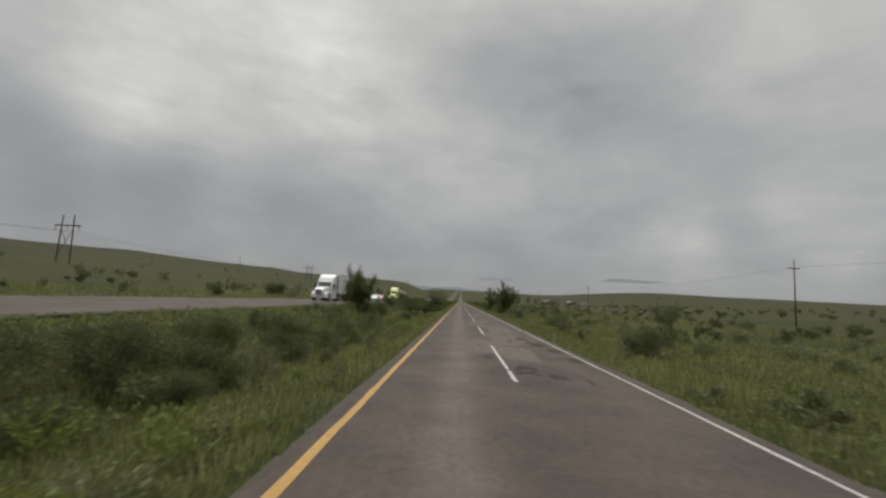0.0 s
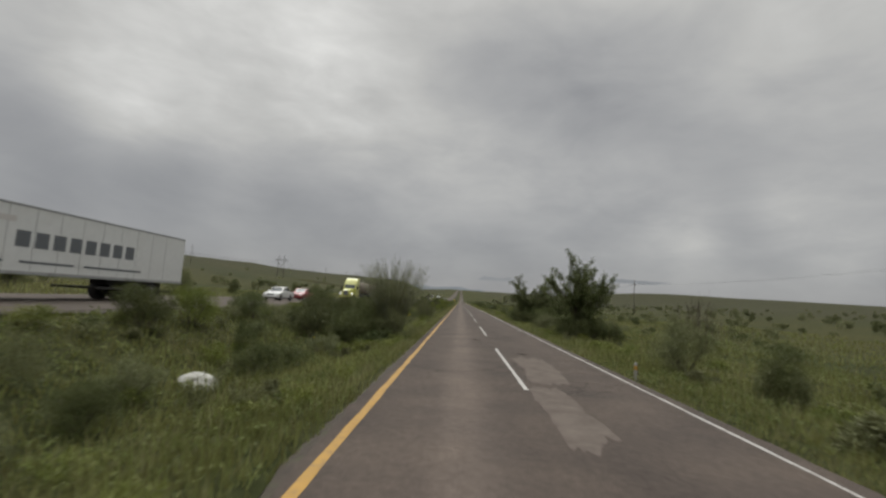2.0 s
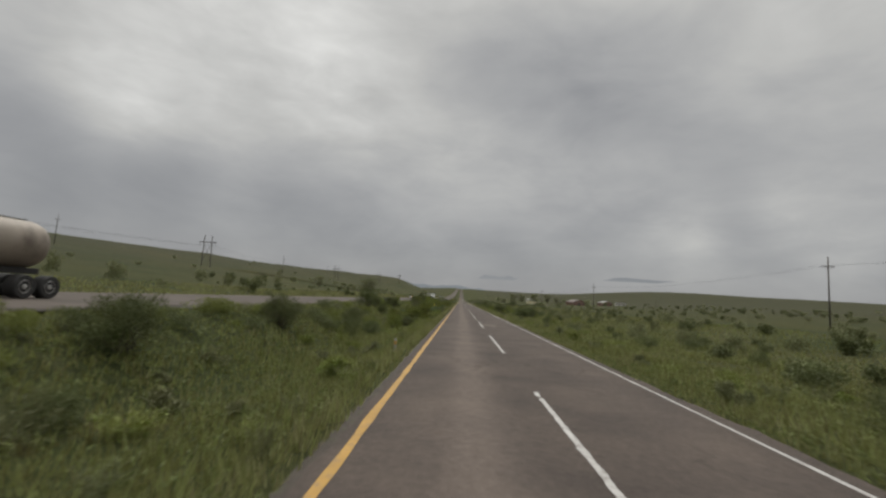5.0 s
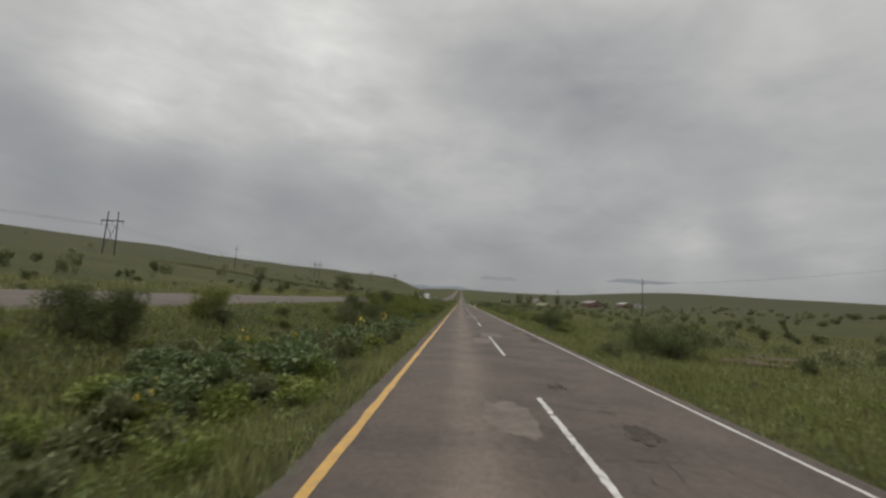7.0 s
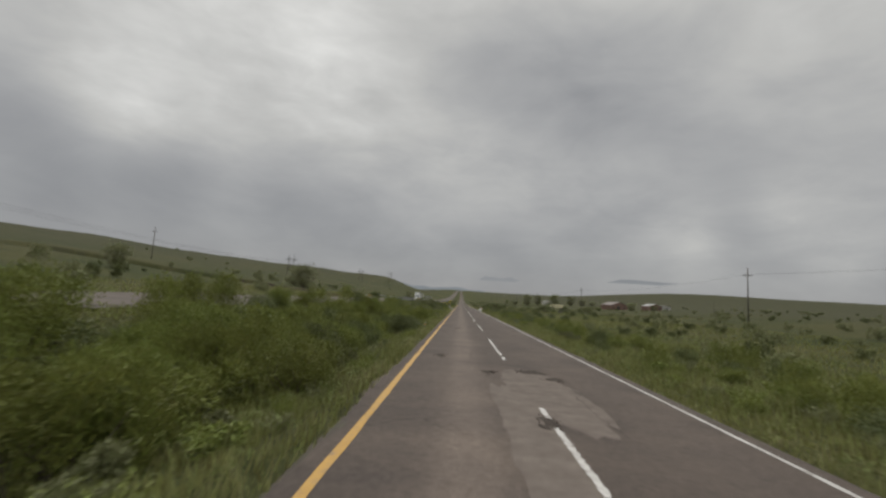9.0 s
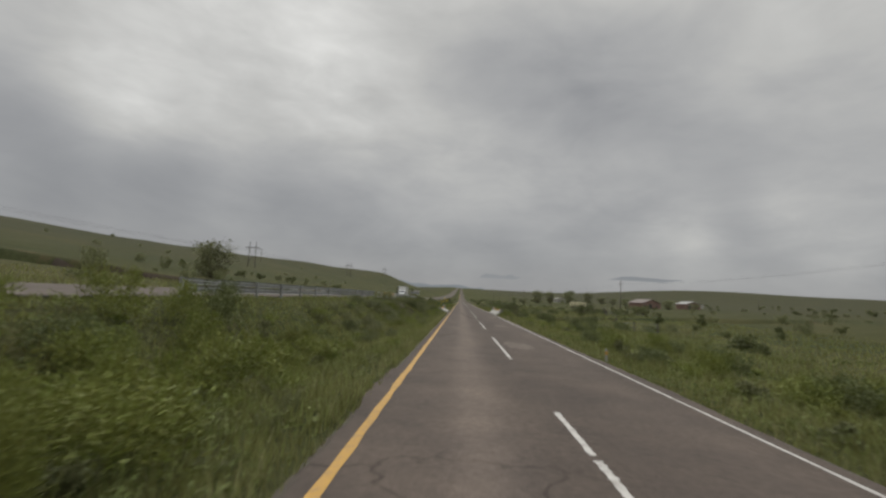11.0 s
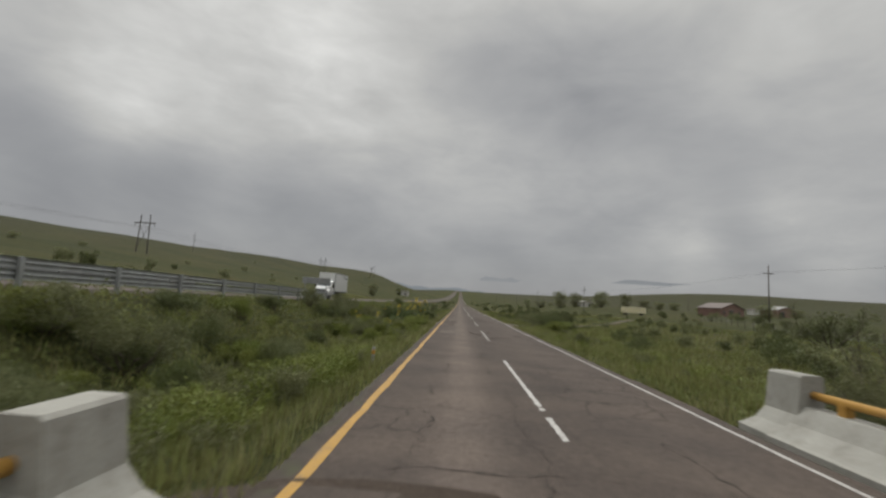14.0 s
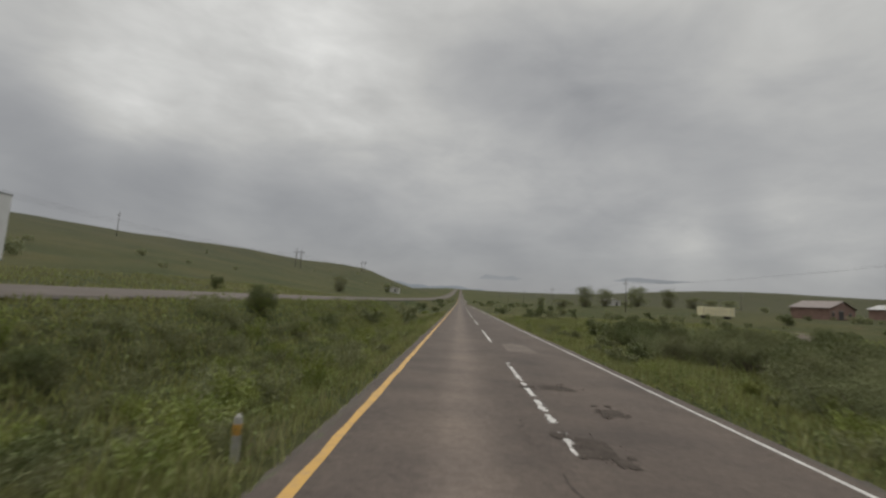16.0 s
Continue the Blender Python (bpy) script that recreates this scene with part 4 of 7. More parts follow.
edge_wall(far_bridge, -12.65, 379.2, 395.7, FZ, 7)
edge_wall(far_bridge, -26.6, 380.0, 396.8, FZ + 0.10, 7)
bm = prism(bmesh.new(), [(376.0, FZ - 0.03), (397.0, FZ - 0.03), (397.0, FZ - 0.62), (376.0, FZ - 0.62)], -26.8, -12.5)
part("deck", bm, CONCRETE, far_bridge, "stained concrete deck slab")
for x in (-13.9, -16.7, -19.5, -22.3, -25.1):
    bm = extrude_y(bmesh.new(), [(x - 0.32, FZ - 0.63), (x + 0.32, FZ - 0.63), (x + 0.32, FZ - 0.74), (x + 0.12, FZ - 0.88), (x + 0.12, FZ - 1.25), (x + 0.30, FZ - 1.38), (x + 0.30, FZ - 1.5), (x - 0.30, FZ - 1.5), (x - 0.30, FZ - 1.38), (x - 0.12, FZ - 1.25), (x - 0.12, FZ - 0.88), (x - 0.32, FZ - 0.74)], 377.6, 395.8)
    part("girder", bm, CONCRETE, far_bridge, "grey concrete girder")
for y0, y1 in ((374.8, 378.0), (394.6, 397.6)):
    bm = box(bmesh.new(), -26.6, -11.7, y0, y1, -4.5, FZ - 1.52, 0.05)
    part("abutment", bm, CONCRETE, far_bridge, "stained concrete abutment")
    back = (y0 - 0.2, y0 + 1.4) if y0 < 385 else (y1 - 1.4, y1 + 0.2)
    bm = box(bmesh.new(), -26.7, -11.6, back[0], back[1], -3.0, FZ - 0.64, 0.04)
    part("back_wall", bm, CONCRETE, far_bridge, "concrete wall behind the girder ends")
for y0, y1 in ((394.2, 397.4),):
    bm = box(bmesh.new(), -14.9, -11.65, y0, y1, -4.0, FZ - 1.53, 0.05)
    box(bm, -12.75, -11.65, y0 + 1.0, y1, FZ - 1.53, FZ - 0.64, 0.04)
    part("wing_wall", bm, CONCRETE, far_bridge, "streaked concrete wing wall")
bm = extrude_y(bmesh.new(), [(-11.64, -4.0), (-11.64, FZ - 0.76), (-11.2, FZ - 0.86), (-10.35, -0.1), (-10.35, -4.0)], 394.6, 395.2)
part("wing_wall", bm, CONCRETE, far_bridge, "sloping concrete wing wall")
for x in (-17.0, -21.0, -25.0):
    bm = tube(bmesh.new(), (x, 387.0, -4.2), (x, 387.0, FZ - 2.0), 0.42, sides=16)
    part("pier", bm, CONCRETE, far_bridge, "round concrete pier", smooth=True)
bm = box(bmesh.new(), -26.2, -15.9, 386.5, 387.5, FZ - 2.05, FZ - 1.505, 0.04)
part("pier_cap", bm, CONCRETE, far_bridge, "concrete pier cap")


def guard_rail(name, x, y0, y1, rows, label):
    g = tagged(base(name, 0, 0, 0), label, "guard rail", "guard rails")
    ys = list(np.arange(y0, y1 + 0.1, 3.8))
    for h in rows:
        prof = [(0.0, -0.155), (0.05, -0.12), (0.05, -0.05), (0.0, 0.0), (0.05, 0.05), (0.05, 0.12), (0.0, 0.155), (-0.006, 0.155), (0.042, 0.115), (0.042, 0.055), (-0.008, 0.0), (0.042, -0.055), (0.042, -0.115), (-0.006, -0.155)]
        for a, b in zip(ys, ys[1:]):
            bm = bmesh.new()
            za, zb = float(far_road_z(a)), float(far_road_z(b))
            va = [bm.verts.new((x - px, a - 0.02, za + h + pz)) for px, pz in prof]
            vb = [bm.verts.new((x - px, b + 0.02, zb + h + pz)) for px, pz in prof]
            n = len(prof)
            for i in range(n):
                bm.faces.new((va[i], va[(i + 1) % n], vb[(i + 1) % n], vb[i]))
            bmesh.ops.recalc_face_normals(bm, faces=bm.faces[:])
            part("rail_beam", bm, STEEL, g, "galvanised corrugated beam")
    for y in ys:
        z = float(far_road_z(y))
        bm = box(bmesh.new(), x + 0.01, x + 0.13, y - 0.07, y + 0.07, z - 0.9, z + rows[-1] + 0.16, 0.01)
        part("post", bm, STEEL, g)


guard_rail("guard_rail", -12.75, 330.0, 379.0, (0.36, 0.72), "double galvanised guard rail on steel posts before the bridge")
guard_rail("guard_rail", -12.75, 396.0, 438.0, (0.36, 0.72), "double galvanised guard rail on steel posts after the bridge")
guard_rail("guard_rail", -26.3, 396.9, 440.0, (0.95,), "single galvanised guard rail along the outer shoulder")
def creek_bed():
    """Bare brown banks and mud where the creek passes under both bridges."""
    xs, vs = spaced([-60, (-30, 3), (-8, 0.9), (8, 0.9), (40, 1.6)]), np.linspace(-11.2, 11.2, 45)
    X, U = np.meshgrid(xs, vs)
    edge = (1 - 0.5 * smooth01((X - 5.0) / 5.0)) * 1.0 - 0.35 * (0.5 + 0.5 * wave(X * 1.0, U * 0 + 3.0, 5.0, 2.0)) * (np.abs(U) > 6)
    under = smooth01((-X - 10.0) / 2.4) * smooth01((29.0 + X) / 2.0)
    Y = 391.0 + 0.42 * (X - 1.5)
    Y = Y + under * (386.3 - Y) + U * edge
    Z = land_z(X, Y) + 0.07 + 0.09 * wave(X, Y, 1.3, 4.0)
    nx, ny = len(xs), len(vs)
    i = (np.arange(ny - 1)[:, None] * nx + np.arange(nx - 1)[None, :]).ravel()
    ob = mesh_of("creek_bed", np.stack([X, Y, Z], -1).reshape(-1, 3), np.stack([i, i + 1, i + nx + 1, i + nx], -1), MUD, True)
    tagged(ob, "bare brown creek bed with muddy banks", "creek", kind="structure")


creek_bed()


# ---- vehicles standing on the other carriageway; their noses point towards -y ----
def wheel(parent, x, y, r, width, side, double=False):
    """A tyre with its rim as a piece of its own. side: 1 when the outer face looks to +x."""
    s = side
    w = width
    tyre = part("wheel", lathe_x(bmesh.new(), [(-s * w * 0.5, r * 0.55), (-s * w * 0.5, r * 0.92), (-s * w * 0.36, r), (s * w * 0.36, r), (s * w * 0.5, r * 0.92), (s * w * 0.5, r * 0.58), (s * w * 0.38, r * 0.56)], 24, x, y, r), RUBBER, parent, smooth=False)
    rim = lathe_x(bmesh.new(), [(s * w * 0.30, r * 0.56), (s * w * 0.44, r * 0.57), (s * w * 0.46, r * 0.50), (s * w * (0.15 if double else 0.36), r * 0.40), (s * w * (0.1 if double else 0.34), r * 0.22), (s * w * 0.45, r * 0.20), (s * w * 0.47, r * 0.08)], 20, x, y, r)
    part("rim", rim, RIM, tyre, "dull aluminium rim")
    return tyre


def arch(cy, r, a0=180, a1=0, n=9, cz=0.52):
    return [(cy + r * math.cos(radians(a0 + (a1 - a0) * i / n)), cz + r * math.sin(radians(a0 + (a1 - a0) * i / n))) for i in range(n + 1)]


def pane(name, parent, pts, mat=GLASS, thick=0.012, label=""):
    """A thin sheet through the given corners."""
    bm = bmesh.new()
    vs = [bm.verts.new(p) for p in pts]
    f = bm.faces.new(vs)
    f.normal_update()
    n = f.normal.copy()
    r = bmesh.ops.extrude_face_region(bm, geom=[f])
    bmesh.ops.translate(bm, verts=[v for v in r["geom"] if isinstance(v, bmesh.types.BMVert)], vec=n * thick)
    bmesh.ops.recalc_face_normals(bm, faces=bm.faces[:])
    return part(name, bm, mat, parent, label)


def bar(name, parent, x, y0, y1, z0, z1, mat, label=""):
    return part(name, box(bmesh.new(), x - 0.004, x + 0.008, y0, y1, z0, z1), mat, parent, label)


def tractor(v, paint, stripe=False):
    """A long-nosed sleeper tractor; nose at y = 0, wheels on z = 0."""
    k = 0.55  # the cab stands this much further back than the short-nosed layout
    hood = [(0.10, 0.95), (0.02, 1.3), (0.10, 1.66), (0.35, 1.78), (1.5, 1.97), (2.45, 2.10), (2.62, 2.10), (2.62, 0.8), (0.3, 0.75)]
    bm = prism(bmesh.new(), hood, -0.80, 0.80, 0.13, 4)
    for w in bm.verts:
        w.co.x *= 0.80 + 0.20 * min(1, max(0, w.co.y / 2.3))
    part("hood", bm, paint, v)
    for s in (-1, 1):
        fender = [(0.16, 0.62), (0.20, 1.02), (0.5, 1.27), (1.0, 1.38), (1.75, 1.38), (2.3, 1.22), (2.5, 0.55)] + arch(1.42, 0.62, 0, 180)
        x0, x1 = sorted((s * 0.66, s * 1.20))
        bm = prism(bmesh.new(), fender, x0, x1, 0.10, 4)
        for w in bm.verts:
            if s * w.co.x > 0.9:
                w.co.x *= 0.88 + 0.12 * min(1, max(0, (w.co.y - 0.1) / 1.0))
        part("fender", bm, paint, v)
        lamp = [(0.10, 1.0), (0.40, 1.21), (0.66, 1.2), (0.52, 1.0), (0.14, 0.88)]
        x0, x1 = sorted((s * 0.86, s * 1.13))
        part("headlight", prism(bmesh.new(), lamp, x0, x1, 0.03), LAMP_GLASS, v, "clear headlight")
    bm = prism(bmesh.new(), [(-0.06, 0.44), (-0.10, 0.72), (0.08, 0.86), (0.6, 0.84), (0.72, 0.44)], -1.18, 1.18, 0.10, 3)
    for w in bm.verts:
        if abs(w.co.x) > 0.8:
            w.co.y += 0.28 * (abs(w.co.x) - 0.8) / 0.38
    part("bumper", bm, paint, v)
    g = part("grille", box(bmesh.new(), -0.42, 0.42, -0.03, 0.12, 0.84, 1.66, 0.05), CHROME, v, "bright grille with dark slots")
    for i in range(8):
        part("slot", box(bmesh.new(), -0.36, 0.36, -0.042, -0.03, 0.90 + i * 0.09, 0.945 + i * 0.09), BLACK_PAINT, g)
    cab = [(1.95 + k, 0.72), (1.95 + k, 2.06), (2.5 + k, 2.86), (2.85 + k, 3.26), (3.4 + k, 3.62), (4.1 + k, 3.86), (4.8 + k, 3.97), (5.45 + k, 4.0), (5.5 + k, 0.72)]
    bm = prism(bmesh.new(), cab, -1.18, 1.18, 0.2, 5)
    for w in bm.verts:
        if w.co.z > 2.2:
            w.co.x *= 1 - 0.10 * min(1, (w.co.z - 2.2) / 1.6) * min(1, max(0, (5.0 + k - w.co.y) / 2.5))
    part("cab", bm, paint, v, "tall sleeper cab with a rounded roof fairing")
    pane("windscreen", v, [(-0.98, 1.985 + k, 2.14), (0.98, 1.985 + k, 2.14), (0.90, 2.47 + k, 2.85), (-0.90, 2.47 + k, 2.85)], label="dark windscreen")
    part("sun_visor", prism(bmesh.new(), [(2.32 + k, 2.80), (2.55 + k, 2.98), (2.6 + k, 2.92), (2.44 + k, 2.76)], -1.0, 1.0, 0.02), paint, v)
    for s in (-1, 1):
        x = s * 1.186
        pts = [(x, 2.40 + k, 1.98), (x, 2.62 + k, 2.58), (x, 3.22 + k, 2.62), (x, 3.22 + k, 1.98)]
        pane("side_window", v, pts if s > 0 else pts[::-1], label="dark door window")
        pts = [(x - s * 0.02, 4.2 + k, 2.35), (x - s * 0.02, 4.2 + k, 2.8), (x - s * 0.02, 4.6 + k, 2.8), (x - s * 0.02, 4.6 + k, 2.35)]
        pane("sleeper_window", v, pts if s > 0 else pts[::-1], thick=0.03)
        mx0, mx1 = sorted((s * 1.28, s * 1.52))
        mir = part("mirror", box(bmesh.new(), mx0, mx1, 2.2 + k, 2.34 + k, 1.85, 2.6, 0.05), CHASSIS, v, "black door mirror")
        part("mirror_arm", tube(bmesh.new(), (s * 1.15, 2.42 + k, 2.2), (s * 1.34, 2.3 + k, 2.2), 0.025), CHASSIS, mir)
        part("side_skirt", box(bmesh.new(), *sorted((s * 0.7, s * 1.15)), 2.2 + k, 5.35 + k, 0.36, 0.98, 0.10), paint, v)
        part("skirt_seam", box(bmesh.new(), *sorted((s * 1.14, s * 1.155)), 2.35 + k, 5.2 + k, 0.97, 1.0), CHASSIS, v)
        part("step", box(bmesh.new(), *sorted((s * 1.1, s * 1.19)), 2.4 + k, 3.2 + k, 0.46, 0.51), CHROME, v, "bright step")
        part("door_seam", box(bmesh.new(), *sorted((s * 1.17, s * 1.184)), 3.30 + k, 3.32 + k, 1.0, 2.7), CHASSIS, v)
        part("door_handle", box(bmesh.new(), *sorted((s * 1.17, s * 1.21)), 3.05 + k, 3.2 + k, 1.72, 1.77, 0.01), CHASSIS, v)
        wheel(v, s * 1.02, 1.42, 0.52, 0.30, s)
        for y in (5.72, 6.95):
            wheel(v, s * 0.93, y, 0.52, 0.56, s, True)
        part("mud_flap", box(bmesh.new(), s * 0.93 - 0.3, s * 0.93 + 0.3, 8.05 + k, 8.07 + k, 0.3, 0.95), CHASSIS, v)
        if stripe:
            z = x + s * 0.004
            pts = [(z, 2.3 + k, 1.66), (z, 2.3 + k, 1.76), (z, 4.3 + k, 1.62), (z, 4.6 + k, 2.2), (z, 5.3 + k, 2.75), (z, 5.35 + k, 2.62), (z, 4.95 + k, 2.0), (z, 4.5 + k, 1.5)]
            pane("stripe", v, pts if s > 0 else pts[::-1], GREY_PAINT, 0.004, "dark grey sweeping stripe")
    for x in (-0.7, -0.35, 0.0, 0.35, 0.7):
        part("marker_lamp", box(bmesh.new(), x - 0.05, x + 0.05, 3.0 + k, 3.1 + k, 3.40, 3.45, 0.01), RAIL_YELLOW, v, "amber roof marker lamp")
    part("cab_extender", box(bmesh.new(), -1.16, 1.16, 5.48 + k, 5.78 + k, 1.1, 3.94, 0.03), CHASSIS, v, "black gap seal behind the cab")
    bm = box(bmesh.new(), -0.45, 0.45, 1.0, 8.3 + k, 0.62, 0.9, 0.02)
    box(bm, -0.5, 0.5, 6.3 + k, 7.5 + k, 0.9, 1.12, 0.03)
    part("chassis", bm, CHASSIS, v)
    # shortened to fit the camera's view: everything behind the hood is drawn together
    for ob in v.children_recursive:
        if ob.type == "MESH" and not ob.name.startswith(("wheel", "rim")):
            for w in ob.data.vertices:
                if w.co.y > 2.2:
                    w.co.y = 2.2 + (w.co.y - 2.2) * 0.78
    for y in (1.42, 5.72, 6.95):
        part("axle", tube(bmesh.new(), (-0.9, y, 0.52), (0.9, y, 0.52), 0.1), CHASSIS, v)


def place_on_far_road(name, x, y):
    return base(name, x, y, float(far_road_z(y + 8, x)) + 0.005)


def semi_trailer_truck(x, y):
    v = tagged(place_on_far_road("semi_trailer_truck", x, y), "white sleeper tractor with a long white box trailer on the road", "truck")
    tractor(v, WHITE_PAINT, True)
    y0, y1 = 5.7, 22.1
    body = part("trailer_box", box(bmesh.new(), -1.3, 1.3, y0, y1, 1.15, 4.1, 0.03), WHITE_PAINT, v, "white box trailer body")
    for s in (-1, 1):
        part("bottom_rail", box(bmesh.new(), s * 1.3 - 0.012, s * 1.3 + 0.012, y0, y1, 1.13, 1.27, 0.004), STEEL, body)
        part("top_rail", box(bmesh.new(), s * 1.3 - 0.012, s * 1.3 + 0.012, y0, y1, 4.0, 4.1, 0.004), STEEL, body)
        for k in range(12):
            y = y0 + 0.7 + k * 1.25
            part("panel_seam", box(bmesh.new(), s * 1.3 - 0.004, s * 1.3 + 0.004, y, y + 0.025, 1.27, 4.0), STEEL, body)
        wheel_y = (18.1, 19.4)
        for y in wheel_y:
            wheel(v, s * 0.98, y, 0.52, 0.56, s, True)
        part("landing_leg", box(bmesh.new(), s * 0.9 - 0.07, s * 0.9 + 0.07, 9.9, 10.05, 0.3, 1.15, 0.01), CHASSIS, v)
        part("mud_flap", box(bmesh.new(), s * 0.98 - 0.3, s * 0.98 + 0.3, 20.05, 20.07, 0.35, 1.1), CHASSIS, v)
    # plain bars where the trailer bears lettering
    for k in range(8):
        bar("lettering_bar", body, 1.304, 10.6 + k * 0.89, 11.24 + k * 0.89, 2.30, 3.0, GREY_PAINT, "dark grey bar")
    bar("lettering_bar", body, 1.304, 7.3, 10.5, 3.30, 3.55, plain("faded_lettering", (0.5, 0.48, 0.46), 0.5), "faded pinkish grey bar")
    for a, b in ((8.4, 10.2), (10.9, 13.6), (14.2, 18.2)):
        bar("lettering_bar", body, 1.304, a, b, 1.62, 1.72, GREY_PAINT)
    bm = box(bmesh.new(), -0.5, 0.5, 16.8, 20.6, 0.85, 1.14, 0.02)
    box(bm, -1.2, 1.2, 15.2, 19.9, 0.62, 0.72)
    box(bm, -1.2, 1.2, 21.8, 21.88, 0.5, 0.62)
    part("bogie", bm, CHASSIS, v, "black slider bogie")
    for y in (18.1, 19.4):
        part("axle", tube(bmesh.new(), (-0.9, y, 0.52), (0.9, y, 0.52), 0.08), CHASSIS, v)
    return v


def tank(v, y0, y1, r, cz):
    bm = bmesh.new()
    rings, sides = [], 28
    for y, k in ((y0, 0.55), (y0 + 0.06, 0.80), (y0 + 0.2, 0.94), (y0 + 0.45, 1.0), (y1 - 0.45, 1.0), (y1 - 0.2, 0.94), (y1 - 0.06, 0.80), (y1, 0.55)):
        rings.append([bm.verts.new((r * k * math.cos(2 * math.pi * i / sides), y, cz + 0.97 * r * k * math.sin(2 * math.pi * i / sides))) for i in range(sides)])
    for a, b in zip(rings, rings[1:]):
        for i in range(sides):
            bm.faces.new((a[i], b[i], b[(i + 1) % sides], a[(i + 1) % sides]))
    bm.faces.new(rings[0])
    bm.faces.new(rings[-1][::-1])
    bmesh.ops.recalc_face_normals(bm, faces=bm.faces[:])
    t = part("tank", bm, TANK_SKIN, v, "dusty dented tank", smooth=True)
    for y in np.arange(y0 + 1.2, y1 - 0.6, 1.6):
        part("tank_band", lathe_y(r + 0.012, float(y), cz, 0.05), TANK_SKIN, t)
    for y in ((y0 * 2 + y1) / 3, (y0 + 2 * y1) / 3):
        part("hatch", tube(bmesh.new(), (0, y, cz + r * 0.95), (0, y, cz + r * 0.97 + 0.12), 0.28, sides=16), CHASSIS, t)
    part("walkway", box(bmesh.new(), -0.22, 0.22, y0 + 0.6, y1 - 0.6, cz + r * 0.97, cz + r * 0.97 + 0.04), STEEL, t, "narrow metal walkway")
    bm = box(bmesh.new(), -0.4, 0.4, y0 + 0.3, y1 + 0.1, cz - r - 0.22, cz - r + 0.06, 0.02)
    box(bm, -1.15, 1.15, y1 - 0.05, y1 + 0.1, 0.5, 0.66)
    part("frame", bm, CHASSIS, v)
    return t


def lathe_y(r, y, cz, w):
    bm = bmesh.new()
    sides = 28
    a = [bm.verts.new((r * math.cos(2 * math.pi * i / sides), y, cz + 0.97 * r * math.sin(2 * math.pi * i / sides))) for i in range(sides)]
    b = [bm.verts.new((r * math.cos(2 * math.pi * i / sides), y + w, cz + 0.97 * r * math.sin(2 * math.pi * i / sides))) for i in range(sides)]
    for i in range(sides):
        bm.faces.new((a[i], b[i], b[(i + 1) % sides], a[(i + 1) % sides]))
    return bm


def tanker_truck(x, y):
    v = tagged(place_on_far_road("tanker_truck", x, y), "lime-yellow sleeper tractor pulling two dusty brown tank trailers", "truck")
    tractor(v, LIME_PAINT)
    tank(v, 5.6, 14.7, 1.20, 2.48)
    tank(v, 16.9, 26.0, 1.10, 2.38)
    for s in (-1, 1):
        for y2 in (13.7, 15.0, 17.5, 18.8, 24.7, 25.9):
            wheel(v, s * 0.98, y2, 0.52, 0.56, s, True)
        part("fender_strip", box(bmesh.new(), s * 1.0 - 0.28, s * 1.0 + 0.28, 13.0, 15.7, 1.12, 1.16), STEEL, v)
    bm = box(bmesh.new(), -0.2, 0.2, 15.0, 18.4, 0.75, 0.95)
    part("drawbar", bm, CHASSIS, v)
    for y2 in (13.7, 15.0, 17.5, 18.8, 24.7, 25.9):
        part("axle", tube(bmesh.new(), (-0.9, y2, 0.52), (0.9, y2, 0.52), 0.08), CHASSIS, v)
    return v


